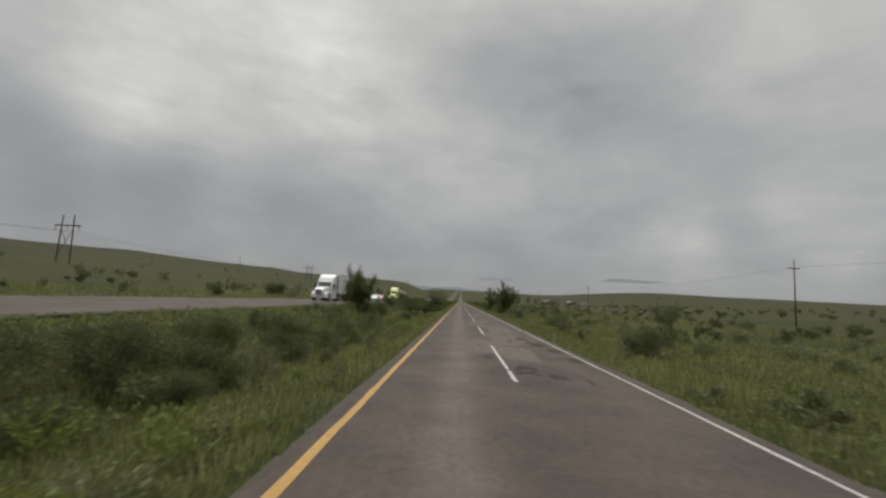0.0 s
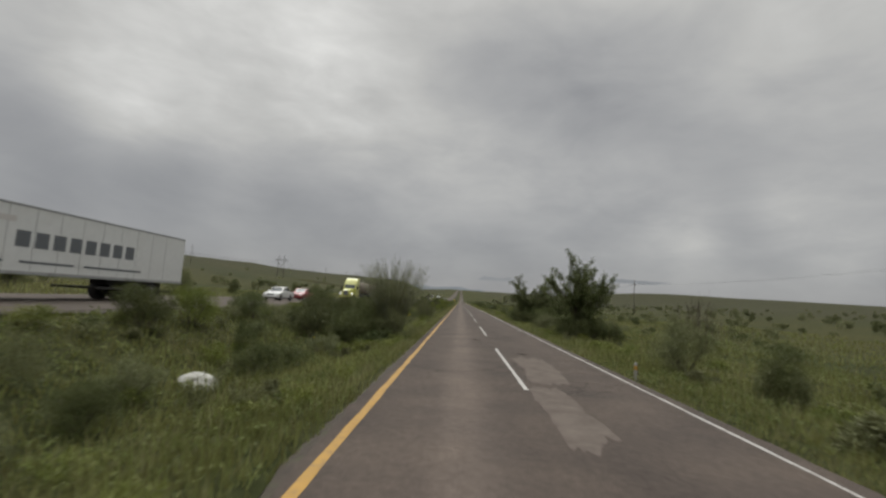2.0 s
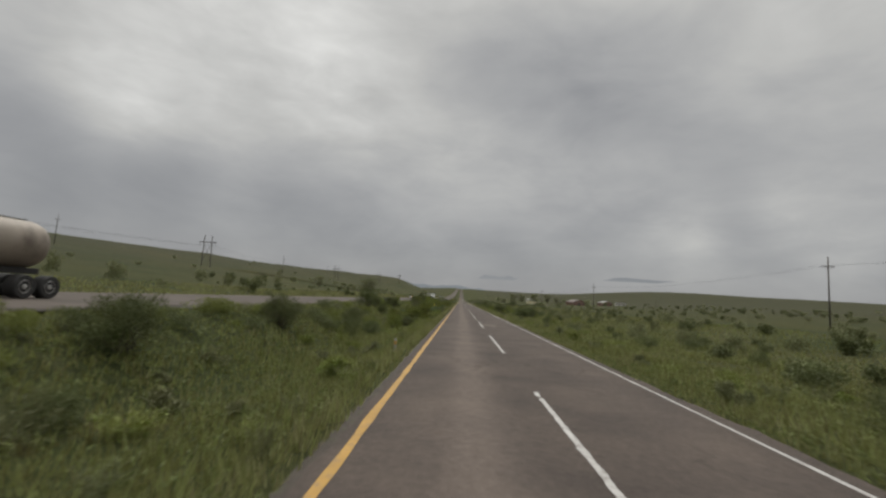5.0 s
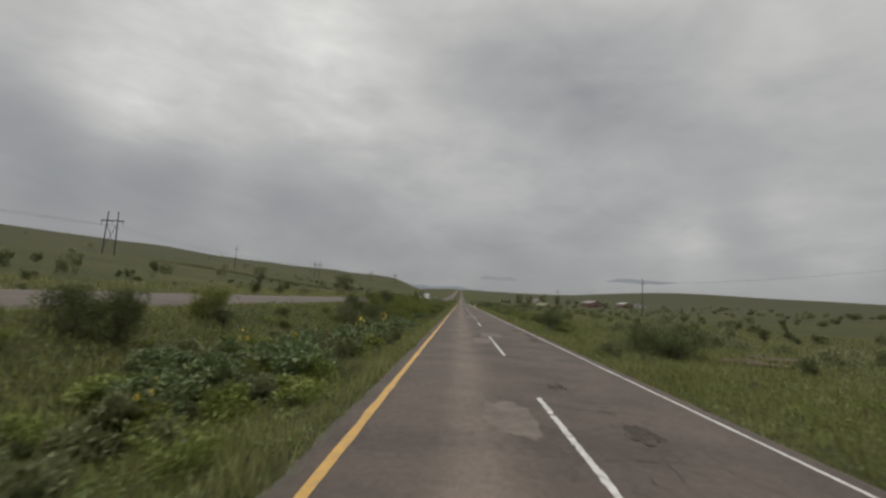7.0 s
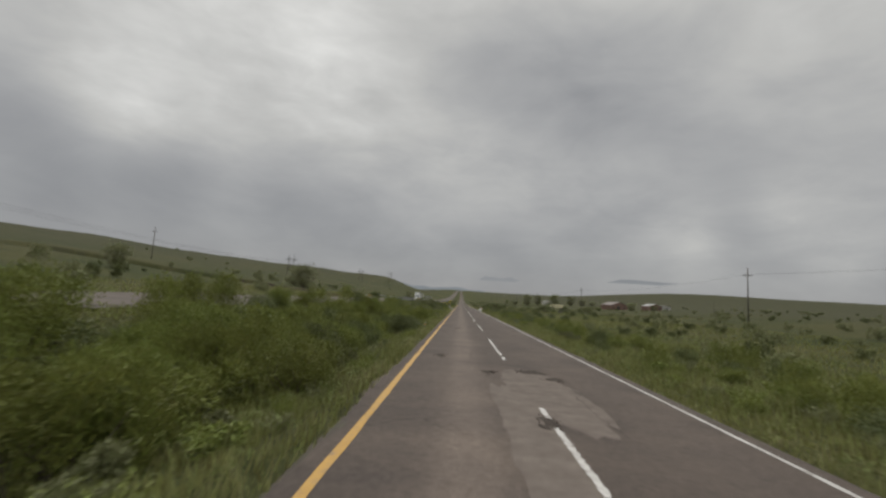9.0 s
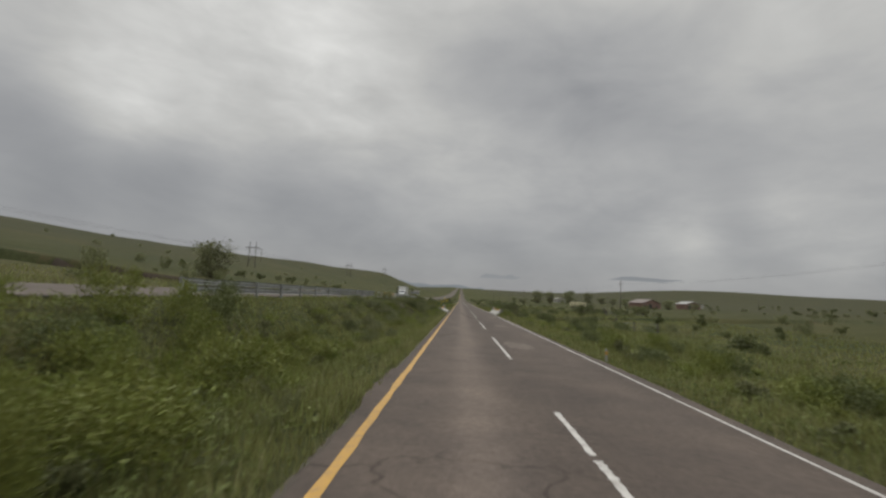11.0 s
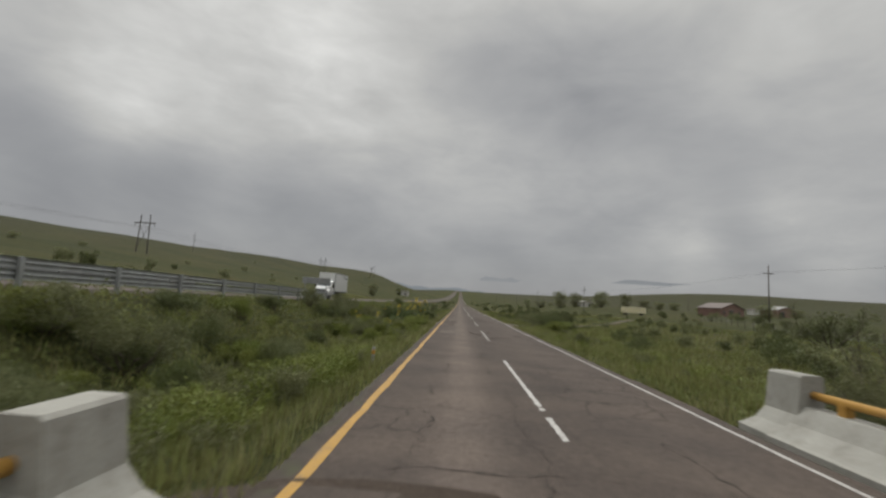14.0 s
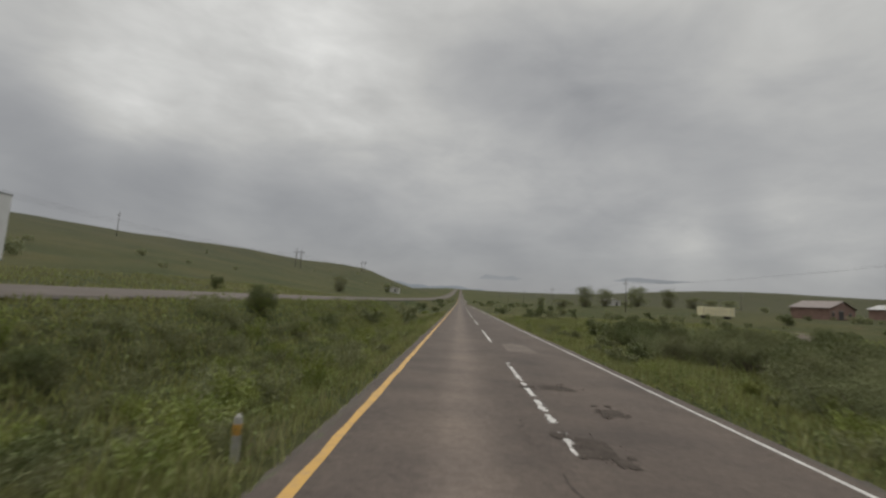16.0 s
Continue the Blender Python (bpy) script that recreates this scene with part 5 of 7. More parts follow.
def box_truck(x, y):
    v = tagged(place_on_far_road("box_truck", x, y), "white medium box truck with a plain tall cargo body", "truck")
    hood = [(0.1, 0.75), (0.05, 1.35), (0.3, 1.62), (1.5, 1.82), (1.5, 0.75)]
    part("hood", prism(bmesh.new(), hood, -0.8, 0.8, 0.10, 3), WHITE_PAINT, v)
    for s in (-1, 1):
        fender = [(0.1, 0.62), (0.1, 1.05), (0.45, 1.28), (1.1, 1.36), (1.7, 1.3), (1.85, 0.55)] + arch(1.1, 0.58, 0, 180, cz=0.48)
        part("fender", prism(bmesh.new(), fender, *sorted((s * 0.7, s * 1.17)), 0.06, 3), WHITE_PAINT, v)
        part("headlight", box(bmesh.new(), *sorted((s * 0.82, s * 1.12)), 0.05, 0.2, 1.0, 1.2, 0.03), LAMP_GLASS, v, "clear headlight")
        x2 = s * 1.104
        pts = [(x2, 1.85, 1.75), (x2, 2.0, 2.42), (x2, 2.62, 2.42), (x2, 2.62, 1.75)]
        pane("side_window", v, pts if s > 0 else pts[::-1], label="dark door window")
        part("mirror", box(bmesh.new(), *sorted((s * 1.22, s * 1.42)), 1.66, 1.76, 1.55, 2.1, 0.04), CHASSIS, v, "black door mirror")
        wheel(v, s * 0.98, 1.1, 0.48, 0.28, s)
        wheel(v, s * 0.92, 6.6, 0.48, 0.52, s, True)
        part("fuel_tank", tube(bmesh.new(), (s * 0.85, 2.4, 0.72), (s * 0.85, 3.5, 0.72), 0.28, sides=16), CHROME, v, "bright fuel tank", smooth=True)
    cab = [(1.4, 0.7), (1.4, 1.8), (1.85, 2.5), (2.0, 2.6), (2.75, 2.62), (2.78, 0.7)]
    part("cab", prism(bmesh.new(), cab, -1.1, 1.1, 0.10, 3), WHITE_PAINT, v)
    pane("windscreen", v, [(-0.95, 1.45, 1.86), (0.95, 1.45, 1.86), (0.9, 1.82, 2.46), (-0.9, 1.82, 2.46)], label="dark windscreen")
    part("bumper", box(bmesh.new(), -1.1, 1.1, -0.08, 0.2, 0.42, 0.78, 0.05), BUMPER_GREY, v, "grey bumper")
    g = part("grille", box(bmesh.new(), -0.62, 0.62, 0.0, 0.1, 0.88, 1.4, 0.04), GREY_PAINT, v, "dark grille")
    for k in range(4):
        part("bar", box(bmesh.new(), -0.58, 0.58, -0.02, 0.0, 0.95 + k * 0.11, 0.98 + k * 0.11), CHROME, g)
    body = part("cargo_box", box(bmesh.new(), -1.22, 1.22, 2.75, 10.1, 1.12, 3.86, 0.03), WHITE_PAINT, v, "plain white cargo box")
    for s in (-1, 1):
        part("rail", box(bmesh.new(), s * 1.22 - 0.012, s * 1.22 + 0.012, 2.75, 10.1, 3.78, 3.86), STEEL, body)
        part("rail", box(bmesh.new(), s * 1.22 - 0.012, s * 1.22 + 0.012, 2.75, 10.1, 1.12, 1.2), STEEL, body)
    part("corner_post", box(bmesh.new(), 1.19, 1.235, 2.74, 2.9, 1.12, 3.86), STEEL, body)
    for k in range(4):
        bar("lettering_bar", body, 1.226, 7.9 + k * 0.45, 8.22 + k * 0.45, 3.2, 3.52, GREY_PAINT, "dark grey bar")
    bm = box(bmesh.new(), -0.42, 0.42, 0.6, 10.0, 0.68, 0.9)
    box(bm, -1.1, 1.1, 3.0, 9.9, 0.98, 1.12)
    box(bm, -1.1, 1.1, 9.9, 9.98, 0.5, 0.62)
    part("chassis", bm, CHASSIS, v)
    for y2 in (1.1, 6.6):
        part("axle", tube(bmesh.new(), (-0.9, y2, 0.48), (0.9, y2, 0.48), 0.08), CHASSIS, v)
    return v


def saloon_car(x, y, paint, label):
    v = base("car", x, y, float(far_road_z(y + 2, x)) + 0.005)
    tagged(v, label, "car", "cars")
    lower = [(0.05, 0.32), (0.0, 0.55), (0.12, 0.72), (1.15, 0.92), (1.4, 0.96), (3.5, 0.98), (4.3, 0.94), (4.42, 0.75), (4.4, 0.36), (3.95, 0.30)] + arch(3.5, 0.36, 0, 180, 8, 0.31) + arch(0.85, 0.36, 0, 180, 8, 0.31)
    part("body", prism(bmesh.new(), lower, -0.83, 0.83, 0.09, 3), paint, v)
    bm = prism(bmesh.new(), [(1.28, 0.93), (1.95, 1.38), (2.3, 1.43), (3.05, 1.40), (3.75, 0.95)], -0.70, 0.70, 0.12, 3)
    part("roof", bm, paint, v)
    pane("windscreen", v, [(-0.60, 1.36, 0.99), (0.60, 1.36, 0.99), (0.55, 1.90, 1.355), (-0.55, 1.90, 1.355)], label="dark windscreen")
    for s in (-1, 1):
        x2 = s * 0.702
        for a in ([(1.62, 1.0), (2.02, 1.33), (2.42, 1.36), (2.42, 1.0)], [(2.5, 1.0), (2.5, 1.36), (3.02, 1.33), (3.4, 1.02)]):
            pts = [(x2, yy, zz) for yy, zz in a]
            pane("side_window", v, pts if s > 0 else pts[::-1])
        part("headlight", box(bmesh.new(), *sorted((s * 0.45, s * 0.76)), 0.03, 0.2, 0.58, 0.71, 0.03), LAMP_GLASS, v, "clear headlight")
        part("mirror", box(bmesh.new(), *sorted((s * 0.80, s * 0.98)), 1.6, 1.7, 0.97, 1.09, 0.03), paint, v)
        for y2 in (0.85, 3.5):
            wheel(v, s * 0.74, y2, 0.31, 0.19, s)
    part("bumper", box(bmesh.new(), -0.78, 0.78, -0.06, 0.12, 0.32, 0.52, 0.05), paint, v)
    part("grille", box(bmesh.new(), -0.35, 0.35, -0.01, 0.08, 0.56, 0.68, 0.02), BLACK_PAINT, v)
    part("underside", box(bmesh.new(), -0.7, 0.7, 0.4, 4.0, 0.2, 0.34), CHASSIS, v)
    return v


semi_trailer_truck(-19.9, 63.8)
tanker_truck(-20.0, 135.0)
saloon_car(-19.4, 109.2, RED_PAINT, "dark red saloon car on the raised road")
saloon_car(-19.4, 102.2, WHITE_PAINT, "white saloon car on the raised road")
box_truck(-19.8, 458.7)


# ---- poles, pylons, signs, posts and houses ----
def power_pole(x, y, h=12.2):
    p = tagged(base("power_pole", x, y, land(x, y)), "weathered pole with a crossarm and insulators", "utility pole", "roadside power line")
    part("pole", tube(bmesh.new(), (0, 0, -0.5), (0, 0, h), 0.15, 0.10, 10), POLE_WOOD, p, smooth=True)
    arm = part("crossarm", box(bmesh.new(), -1.0, 1.0, -0.06, 0.06, h - 1.75, h - 1.62, 0.01), POLE_WOOD, p)
    for k in (-0.9, -0.45, 0.45, 0.9):
        part("insulator", lathe_z(k, 0, h - 1.62, [(0.03, 0), (0.05, 0.06), (0.03, 0.1), (0.055, 0.16), (0.02, 0.22)]), CERAMIC, arm)
    part("brace", tube(bmesh.new(), (-0.55, 0.05, h - 1.75), (0, 0.05, h - 2.3), 0.02, sides=6), STEEL, p)
    part("brace", tube(bmesh.new(), (0.55, 0.05, h - 1.75), (0, 0.05, h - 2.3), 0.02, sides=6), STEEL, p)
    return p


def lathe_z(cx, cy, cz, prof, sides=8):
    bm = bmesh.new()
    loops = [[bm.verts.new((cx + r * math.cos(2 * math.pi * i / sides), cy + r * math.sin(2 * math.pi * i / sides), cz + z)) for i in range(sides)] for r, z in prof]
    for a, b in zip(loops, loops[1:]):
        for i in range(sides):
            bm.faces.new((a[i], a[(i + 1) % sides], b[(i + 1) % sides], b[i]))
    bm.faces.new(loops[0][::-1])
    bm.faces.new(loops[-1])
    return bm


def wire(name, points, r, label):
    cu = bpy.data.curves.new(name, "CURVE")
    cu.dimensions = "3D"
    cu.bevel_depth = r
    cu.bevel_resolution = 1
    for p, q in points:
        s = cu.splines.new("POLY")
        n = 14
        s.points.add(n)
        p, q = Vector(p), Vector(q)
        sag = (q - p).length * 0.012
        for i in range(n + 1):
            t = i / n
            c = p.lerp(q, t)
            s.points[i].co = (c.x, c.y, c.z - sag * 4 * t * (1 - t), 1)
    cu.materials.append(CHASSIS)
    return tagged(new(name, cu), label, "wire", kind="stuff")


POLE_X, POLE_STEP, POLE_FIRST = 61.0, 134.0, 85.0
poles = [(POLE_X, POLE_FIRST + POLE_STEP * k) for k in range(-1, 9)]
for x, y in poles:
    power_pole(x, y)
spans = []
for (x, y), (x2, y2) in zip(poles, poles[1:]):
    for k in (-0.9, 0.45, 0.9):
        spans.append(((x + k, y, land(x, y) + 10.8), (x2 + k, y2, land(x2, y2) + 10.8)))
wire("power_line", spans, 0.006, "thin sagging overhead power wires")
far_poles = [(150.0, 700.0, 10.0), (120.0, 820.0, 10.0), (95.0, 910.0, 10.0), (210.0, 640.0, 9.0)]
for x, y, h in far_poles:
    power_pole(x, y, h)


def pylon(x, y):
    """A steel H-frame: two leaning lattice legs, crossarm, cross bracing."""
    z = land(x, y)
    p = tagged(base("power_pylon", x, y, z), "tall H-frame power pylon on the hillside", "pylon", "hillside power line")
    h = 14.0
    for s in (-1, 1):
        leg = bmesh.new()
        tube(leg, (s * 2.1, 0, -1.0), (s * 1.7, 0, h), 0.24, 0.15, 8)
        part("leg", leg, POLE_WOOD, p)
    part("crossarm", box(bmesh.new(), -3.9, 3.9, -0.14, 0.14, h - 3.2, h - 2.85, 0.02), POLE_WOOD, p)
    for a, b in (((-2.0, 0, 2.0), (1.75, 0, h - 4.0)), ((2.0, 0, 2.0), (-1.75, 0, h - 4.0))):
        part("cross_brace", tube(bmesh.new(), a, b, 0.09, sides=6), POLE_WOOD, p)
    for k in (-3.6, 0.0, 3.6):
        part("insulator", tube(bmesh.new(), (k, 0, h - 3.2), (k, 0, h - 4.7), 0.10, sides=8), CERAMIC, p)
    return p


pylons = [(-115.0, 126.0 + 213.0 * k) for k in range(-1, 5)]
for x, y in pylons:
    pylon(x, y)
spans = []
for (x, y), (x2, y2) in zip(pylons, pylons[1:]):
    for k in (-3.6, 0.0, 3.6):
        spans.append(((x + k, y, land(x, y) + 9.3), (x2 + k, y2, land(x2, y2) + 9.3)))
wire("power_line", spans, 0.018, "thin high-voltage wires along the hill")
for x, y in ((-150.0, 300.0), (-105.0, 402.0), (-150.0, 640.0), (-140.0, 90.0)):
    power_pole(x, y, 11.0)


def road_sign_back(x, y):
    z = float(far_road_z(y)) - 0.1
    s = tagged(base("road_sign", x, y, z), "wide blank grey back of a sign on two posts", "road sign")
    part("panel", box(bmesh.new(), -1.25, 1.25, -0.02, 0.02, 1.55, 2.1, 0.01), STEEL, s, "grey back of the sign panel")
    for k in (-0.95, 0.95):
        part("post", box(bmesh.new(), k - 0.035, k + 0.035, -0.09, -0.02, -0.4, 2.1, 0.005), STEEL, s)
    for h in (1.66, 1.98):
        part("stiffener", box(bmesh.new(), -1.15, 1.15, -0.05, -0.02, h - 0.03, h + 0.03), STEEL, s)


road_sign_back(-12.9, 435.0)


def delineator(x, y, band, label):
    """A stubby white marker post with a coloured band."""
    z = land(x, y)
    d = tagged(base("marker_post", x, y, z), label, "marker post", "roadside marker posts")
    part("post", lathe_z(0, 0, -0.2, [(0.06, 0), (0.06, 0.68), (0.05, 0.76), (0.02, 0.80)], 10), WHITEWASH, d)
    part("band", lathe_z(0, 0, 0.34, [(0.062, 0), (0.062, 0.14)], 10), band, d, "reflective band")


for y in (30.5, 160.0, 290.4, 410.2, 457.2):
    delineator(-2.75, y, RAIL_YELLOW, "white marker post with a yellow band beside the road")
for y in (28.5, 72.3, 203.6, 248.0, 330.0, 370.2):
    delineator(6.1, y, RAIL_YELLOW, "white marker post with a yellow band beside the road")


def gable_house(x, y, w, d, h, roof_h, turn, wall_mat, roof_mat, label, openings):
    z = land(x, y)
    b = tagged(base("house", x, y, z, turn), label, "house")
    wall = bmesh.new()
    outline = [(-w / 2, -0.8), (w / 2, -0.8), (w / 2, h), (0, h + roof_h), (-w / 2, h)]
    front = [wall.verts.new((px, -d / 2, pz)) for px, pz in outline]
    rear = [wall.verts.new((px, d / 2, pz)) for px, pz in outline]
    wall.faces.new(front[::-1])
    wall.faces.new(rear)
    for i in range(5):
        wall.faces.new((front[i], front[(i + 1) % 5], rear[(i + 1) % 5], rear[i]))
    bmesh.ops.recalc_face_normals(wall, faces=wall.faces[:])
    part("wall", wall, wall_mat, b)
    for s in (-1, 1):
        bm = bmesh.new()
        e = 0.5
        pts = [(0, h + roof_h + 0.06), (s * (w / 2 + e), h - roof_h * e / (w / 2) + 0.06), (s * (w / 2 + e), h - roof_h * e / (w / 2) + 0.18), (0, h + roof_h + 0.18)]
        extrude_y(bm, pts, -d / 2 - e, d / 2 + e)
        part("roof", bm, roof_mat, b)
    for ox, oz, ow, oh in openings:
        win = part("window" if oz > 0.3 else "door", box(bmesh.new(), ox - ow / 2, ox + ow / 2, -d / 2 - 0.05, -d / 2 + 0.02, oz, oz + oh), CHASSIS, b, "dark opening")
        part("frame", box(bmesh.new(), ox - ow / 2 - 0.1, ox + ow / 2 + 0.1, -d / 2 - 0.07, -d / 2 - 0.02, oz + oh, oz + oh + 0.12), PLASTER, win)
        # the same along the long side that looks to the road
    return b


gable_house(115, 600, 17, 10, 3.2, 2.3, 30, BRICK_WALL, ROOF_TIN, "red brick farmhouse with a rusty gable roof", [(-6, 0.9, 1.4, 1.2), (-1, 0.0, 3.2, 2.6), (5, 0.9, 1.4, 1.2)])
gable_house(147, 611, 12, 8, 3.2, 1.6, 20, BRICK_WALL, SHEET_ROOF, "long low brick shed with a dark sheet roof", [(-3, 0.0, 2.6, 2.4), (4, 0.9, 1.4, 1.2)])
gable_house(190, 690, 12, 9, 3.0, 1.2, -10, PLASTER, ROOF_TIN, "small pale farm building beside a shed", [(-2, 0.9, 1.2, 1.1), (3, 0.0, 1.1, 2.1)])
gable_house(88, 720, 9, 6, 2.8, 1.0, 10, PLASTER, PLASTER, "small white house among dark trees", [(-2, 0.9, 1.1, 1.0), (2, 0.0, 1.0, 2.0)])
gable_house(-46, 760, 9, 6, 2.8, 0.9, 0, PLASTER, PLASTER, "small white house beside the far road", [(-2, 0.9, 1.1, 1.0), (2, 0.0, 1.0, 2.0)])


def container(x, y):
    c = tagged(base("storage_trailer", x, y, land(x, y), 8), "cream storage trailer body standing in a field", "trailer")
    body = part("body", box(bmesh.new(), -4.4, 4.4, -1.2, 1.2, 0.75, 3.0, 0.06), CREAM, c)
    for k in range(9):
        part("rib", box(bmesh.new(), -4.2 + k * 1.05, -4.12 + k * 1.05, -1.24, -1.19, 0.85, 2.9), PLASTER, body)
    for k in (-3.2, 3.2):
        part("support", box(bmesh.new(), k - 0.3, k + 0.3, -1.0, 1.0, -0.4, 0.76, 0.02), CHASSIS, c)


container(67, 573)


def fence(points, label):
    f = tagged(base("fence", 0, 0, 0), label, "fence")
    tops = []
    for (x, y), (x2, y2) in zip(points, points[1:]):
        n = max(1, int(math.hypot(x2 - x, y2 - y) / 4.5))
        for i in range(n):
            px, py = x + (x2 - x) * i / n, y + (y2 - y) * i / n
            z = land(px, py)
            lean = 0.05 * math.sin(px * 3 + py)
            part("post", tube(bmesh.new(), (px, py, z - 0.3), (px + lean, py + lean, z + 1.35), 0.065, 0.055, 7), POLE_WOOD, f)
            tops.append((px, py, z))
    bm = bmesh.new()
    for a, b in zip(tops, tops[1:]):
        if math.hypot(a[0] - b[0], a[1] - b[1]) < 9:
            for h in (0.4, 0.75, 1.1):
                tube(bm, (a[0], a[1], a[2] + h), (b[0], b[1], b[2] + h), 0.008, sides=3)
    part("wire", bm, STEEL, f, "thin barbed wires")


fence([(21, 360), (20, 377)], "barbed wire fence on rough wooden posts by the creek")
fence([(33, 404), (37, 427), (52, 480), (66, 522), (84, 534)], "barbed wire fence on rough wooden posts along the field")

# far mountains on the skyline
def ridge(name, x0, x1, y, top, bottom, seed, mat, label, skirt=40):
    rng = np.random.default_rng(seed)
    n = 60
    xs = np.linspace(x0, x1, n)
    prof = np.zeros(n)
    for k in range(1, 9):
        prof += np.sin(np.linspace(0, 1, n) * k * 5.1 + rng.uniform(0, 6)) / k
    prof = (prof - prof.min()) / (prof.max() - prof.min())
    ends = np.minimum(1, np.minimum(np.arange(n), np.arange(n)[::-1]) / 8)
    zs = bottom + (top - bottom) * (0.55 + 0.45 * prof) * ends
    V, F = [], []
    for i in range(n):
        V += [(xs[i], y - 260, bottom - skirt), (xs[i], y - 60, bottom + (zs[i] - bottom) * 0.55), (xs[i], y, zs[i]), (xs[i], y + 200, bottom - skirt)]
    for i in range(n - 1):
        for j in range(3):
            a = i * 4 + j
            F.append((a, a + 4, a + 5, a + 1))
    return tagged(mesh_of(name, V, F, mat, True), label, "hills", kind="structure")


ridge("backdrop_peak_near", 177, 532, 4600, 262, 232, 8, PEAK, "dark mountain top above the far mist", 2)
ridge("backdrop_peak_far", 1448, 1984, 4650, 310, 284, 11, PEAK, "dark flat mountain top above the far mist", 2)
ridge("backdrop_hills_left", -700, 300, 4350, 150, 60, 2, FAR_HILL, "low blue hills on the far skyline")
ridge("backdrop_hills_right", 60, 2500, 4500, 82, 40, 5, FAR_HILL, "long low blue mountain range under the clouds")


# ---- plants ----
def leaf_quads(centres, ways, length, width, rng, droop=0.0):
    """Small pointed leaves at the given places, turned about their ways."""
    n = len(centres)
    side = rng.normal(size=(n, 3))
    side -= (side * ways).sum(1, keepdims=True) * ways
    side /= np.linalg.norm(side, axis=1, keepdims=True) + 1e-9
    ln = (length * rng.uniform(0.6, 1.35, n))[:, None]
    wd = (width * rng.uniform(0.6, 1.3, n))[:, None]
    tip = centres + ways * ln
    tip[:, 2] -= droop * ln[:, 0]
    V = np.stack([centres + side * wd * 0.5, tip, centres - side * wd * 0.5], 1).reshape(-1, 3)
    F = np.arange(n * 3).reshape(-1, 3)
    return V, F


def unit(v):
    return v / (np.linalg.norm(v, axis=1, keepdims=True) + 1e-9)


def crown_lumps(rng, w, h, lumps, low=0.25):
    """Clumps that together make an uneven crown."""
    c, r = [], []
    for _ in range(lumps):
        a, q = rng.uniform(0, 2 * np.pi), rng.uniform(0, 1) ** 0.6
        z = h * (low + (1 - low) * rng.uniform(0.05, 0.86))
        spread = np.sqrt(max(0.05, 1 - ((z / h - 0.5) / 0.62) ** 2))
        c.append((w / 2 * q * spread * 0.8 * np.cos(a), w / 2 * q * spread * 0.8 * np.sin(a), z))
        r.append(rng.uniform(0.13, 0.26) * (w + h) / 2)
    return np.array(c), np.array(r)


def limbs(rng, targets, r0, mat, bend=0.15):
    """A stem for every clump, from a shared foot, tapering and bent."""
    bm = bmesh.new()
    for tx, ty, tz in targets:
        p = Vector((rng.normal(0, r0), rng.normal(0, r0), -0.15))
        q = Vector((tx, ty, tz))
        m = p.lerp(q, 0.5) + Vector(rng.normal(0, bend, 3)) * (q - p).length
        m.z = max(m.z, 0.1)
        tube(bm, p, m, r0, r0 * 0.65, 6)
        tube(bm, m, q, r0 * 0.65, r0 * 0.25, 5)
    return bm


def bush(name, label, seed, w, h, leaves, leaf, mat, lumps=14, low=0.12, slim=0.45, droop=0.0, trunk=0.03, upward=0.3, category="bush", group=""):
    rng = np.random.default_rng(seed)
    b = tagged(base(name), label, category, group)
    c, r = crown_lumps(rng, w, h, lumps, low)
    pick = rng.integers(0, lumps, leaves)
    d = unit(rng.normal(size=(leaves, 3)))
    rad = r[pick] * rng.uniform(0.25, 1.0, leaves) ** 0.5 * (1 + 0.25 * rng.normal(size=leaves).clip(-1, 1.6))
    P = c[pick] + d * rad[:, None] * np.array([1, 1, 0.9])
    P[:, 2] = np.abs(P[:, 2]) + 0.02
    ways = unit(d * 0.8 + rng.normal(size=(leaves, 3)) * 0.7 + np.array([0, 0, upward]))
    V, F = leaf_quads(P, ways, leaf, leaf * slim, rng, droop)
    crown = mesh_of("crown", V, F, mat)
    crown.parent = b
    part("branchwork", limbs(rng, c[: min(lumps, 12)], trunk, BARK), BARK, b)
    return b


def broom(name, label, seed, w, h, twigs, mat, each=34, leaf=0.10, wide=0.03, foot_r=0.25):
    """An airy shrub of many upright twigs with small leaves along them."""
    rng = np.random.default_rng(seed)
    b = tagged(base(name), label, "bush" if name == "bush" else "weed")
    stems = bmesh.new()
    P, W = [], []
    for _ in range(twigs):
        a, q = rng.uniform(0, 2 * np.pi), np.sqrt(rng.uniform())
        foot = Vector((foot_r * q * math.cos(a), foot_r * q * math.sin(a), -0.1))
        top = Vector((w / 2 * q * math.cos(a), w / 2 * q * math.sin(a), h * rng.uniform(0.62, 1.0) * (1 - 0.12 * q)))
        m = foot.lerp(top, 0.45) + Vector((0, 0, 0.10 * h * q))
        m.x *= 0.8
        m.y *= 0.8
        tube(stems, foot, m, 0.016, 0.009, 4)
        tube(stems, m, top, 0.009, 0.003, 3)
        t = rng.uniform(0.12, 1.0, each)
        for u in t:
            p = m.lerp(top, (u - 0.45) / 0.55) if u > 0.45 else foot.lerp(m, u / 0.45)
            P.append(p)
            W.append((top - m).normalized())
    P, W = np.array(P), np.array(W)
    n = len(P)
    V, F = leaf_quads(P + rng.normal(0, 0.05, (n, 3)), unit(W + rng.normal(0, 0.6, (n, 3))), leaf, wide, rng)
    crown = mesh_of("crown", V, F, mat)
    crown.parent = b
    part("branchwork", stems, TWIG, b)
    return b


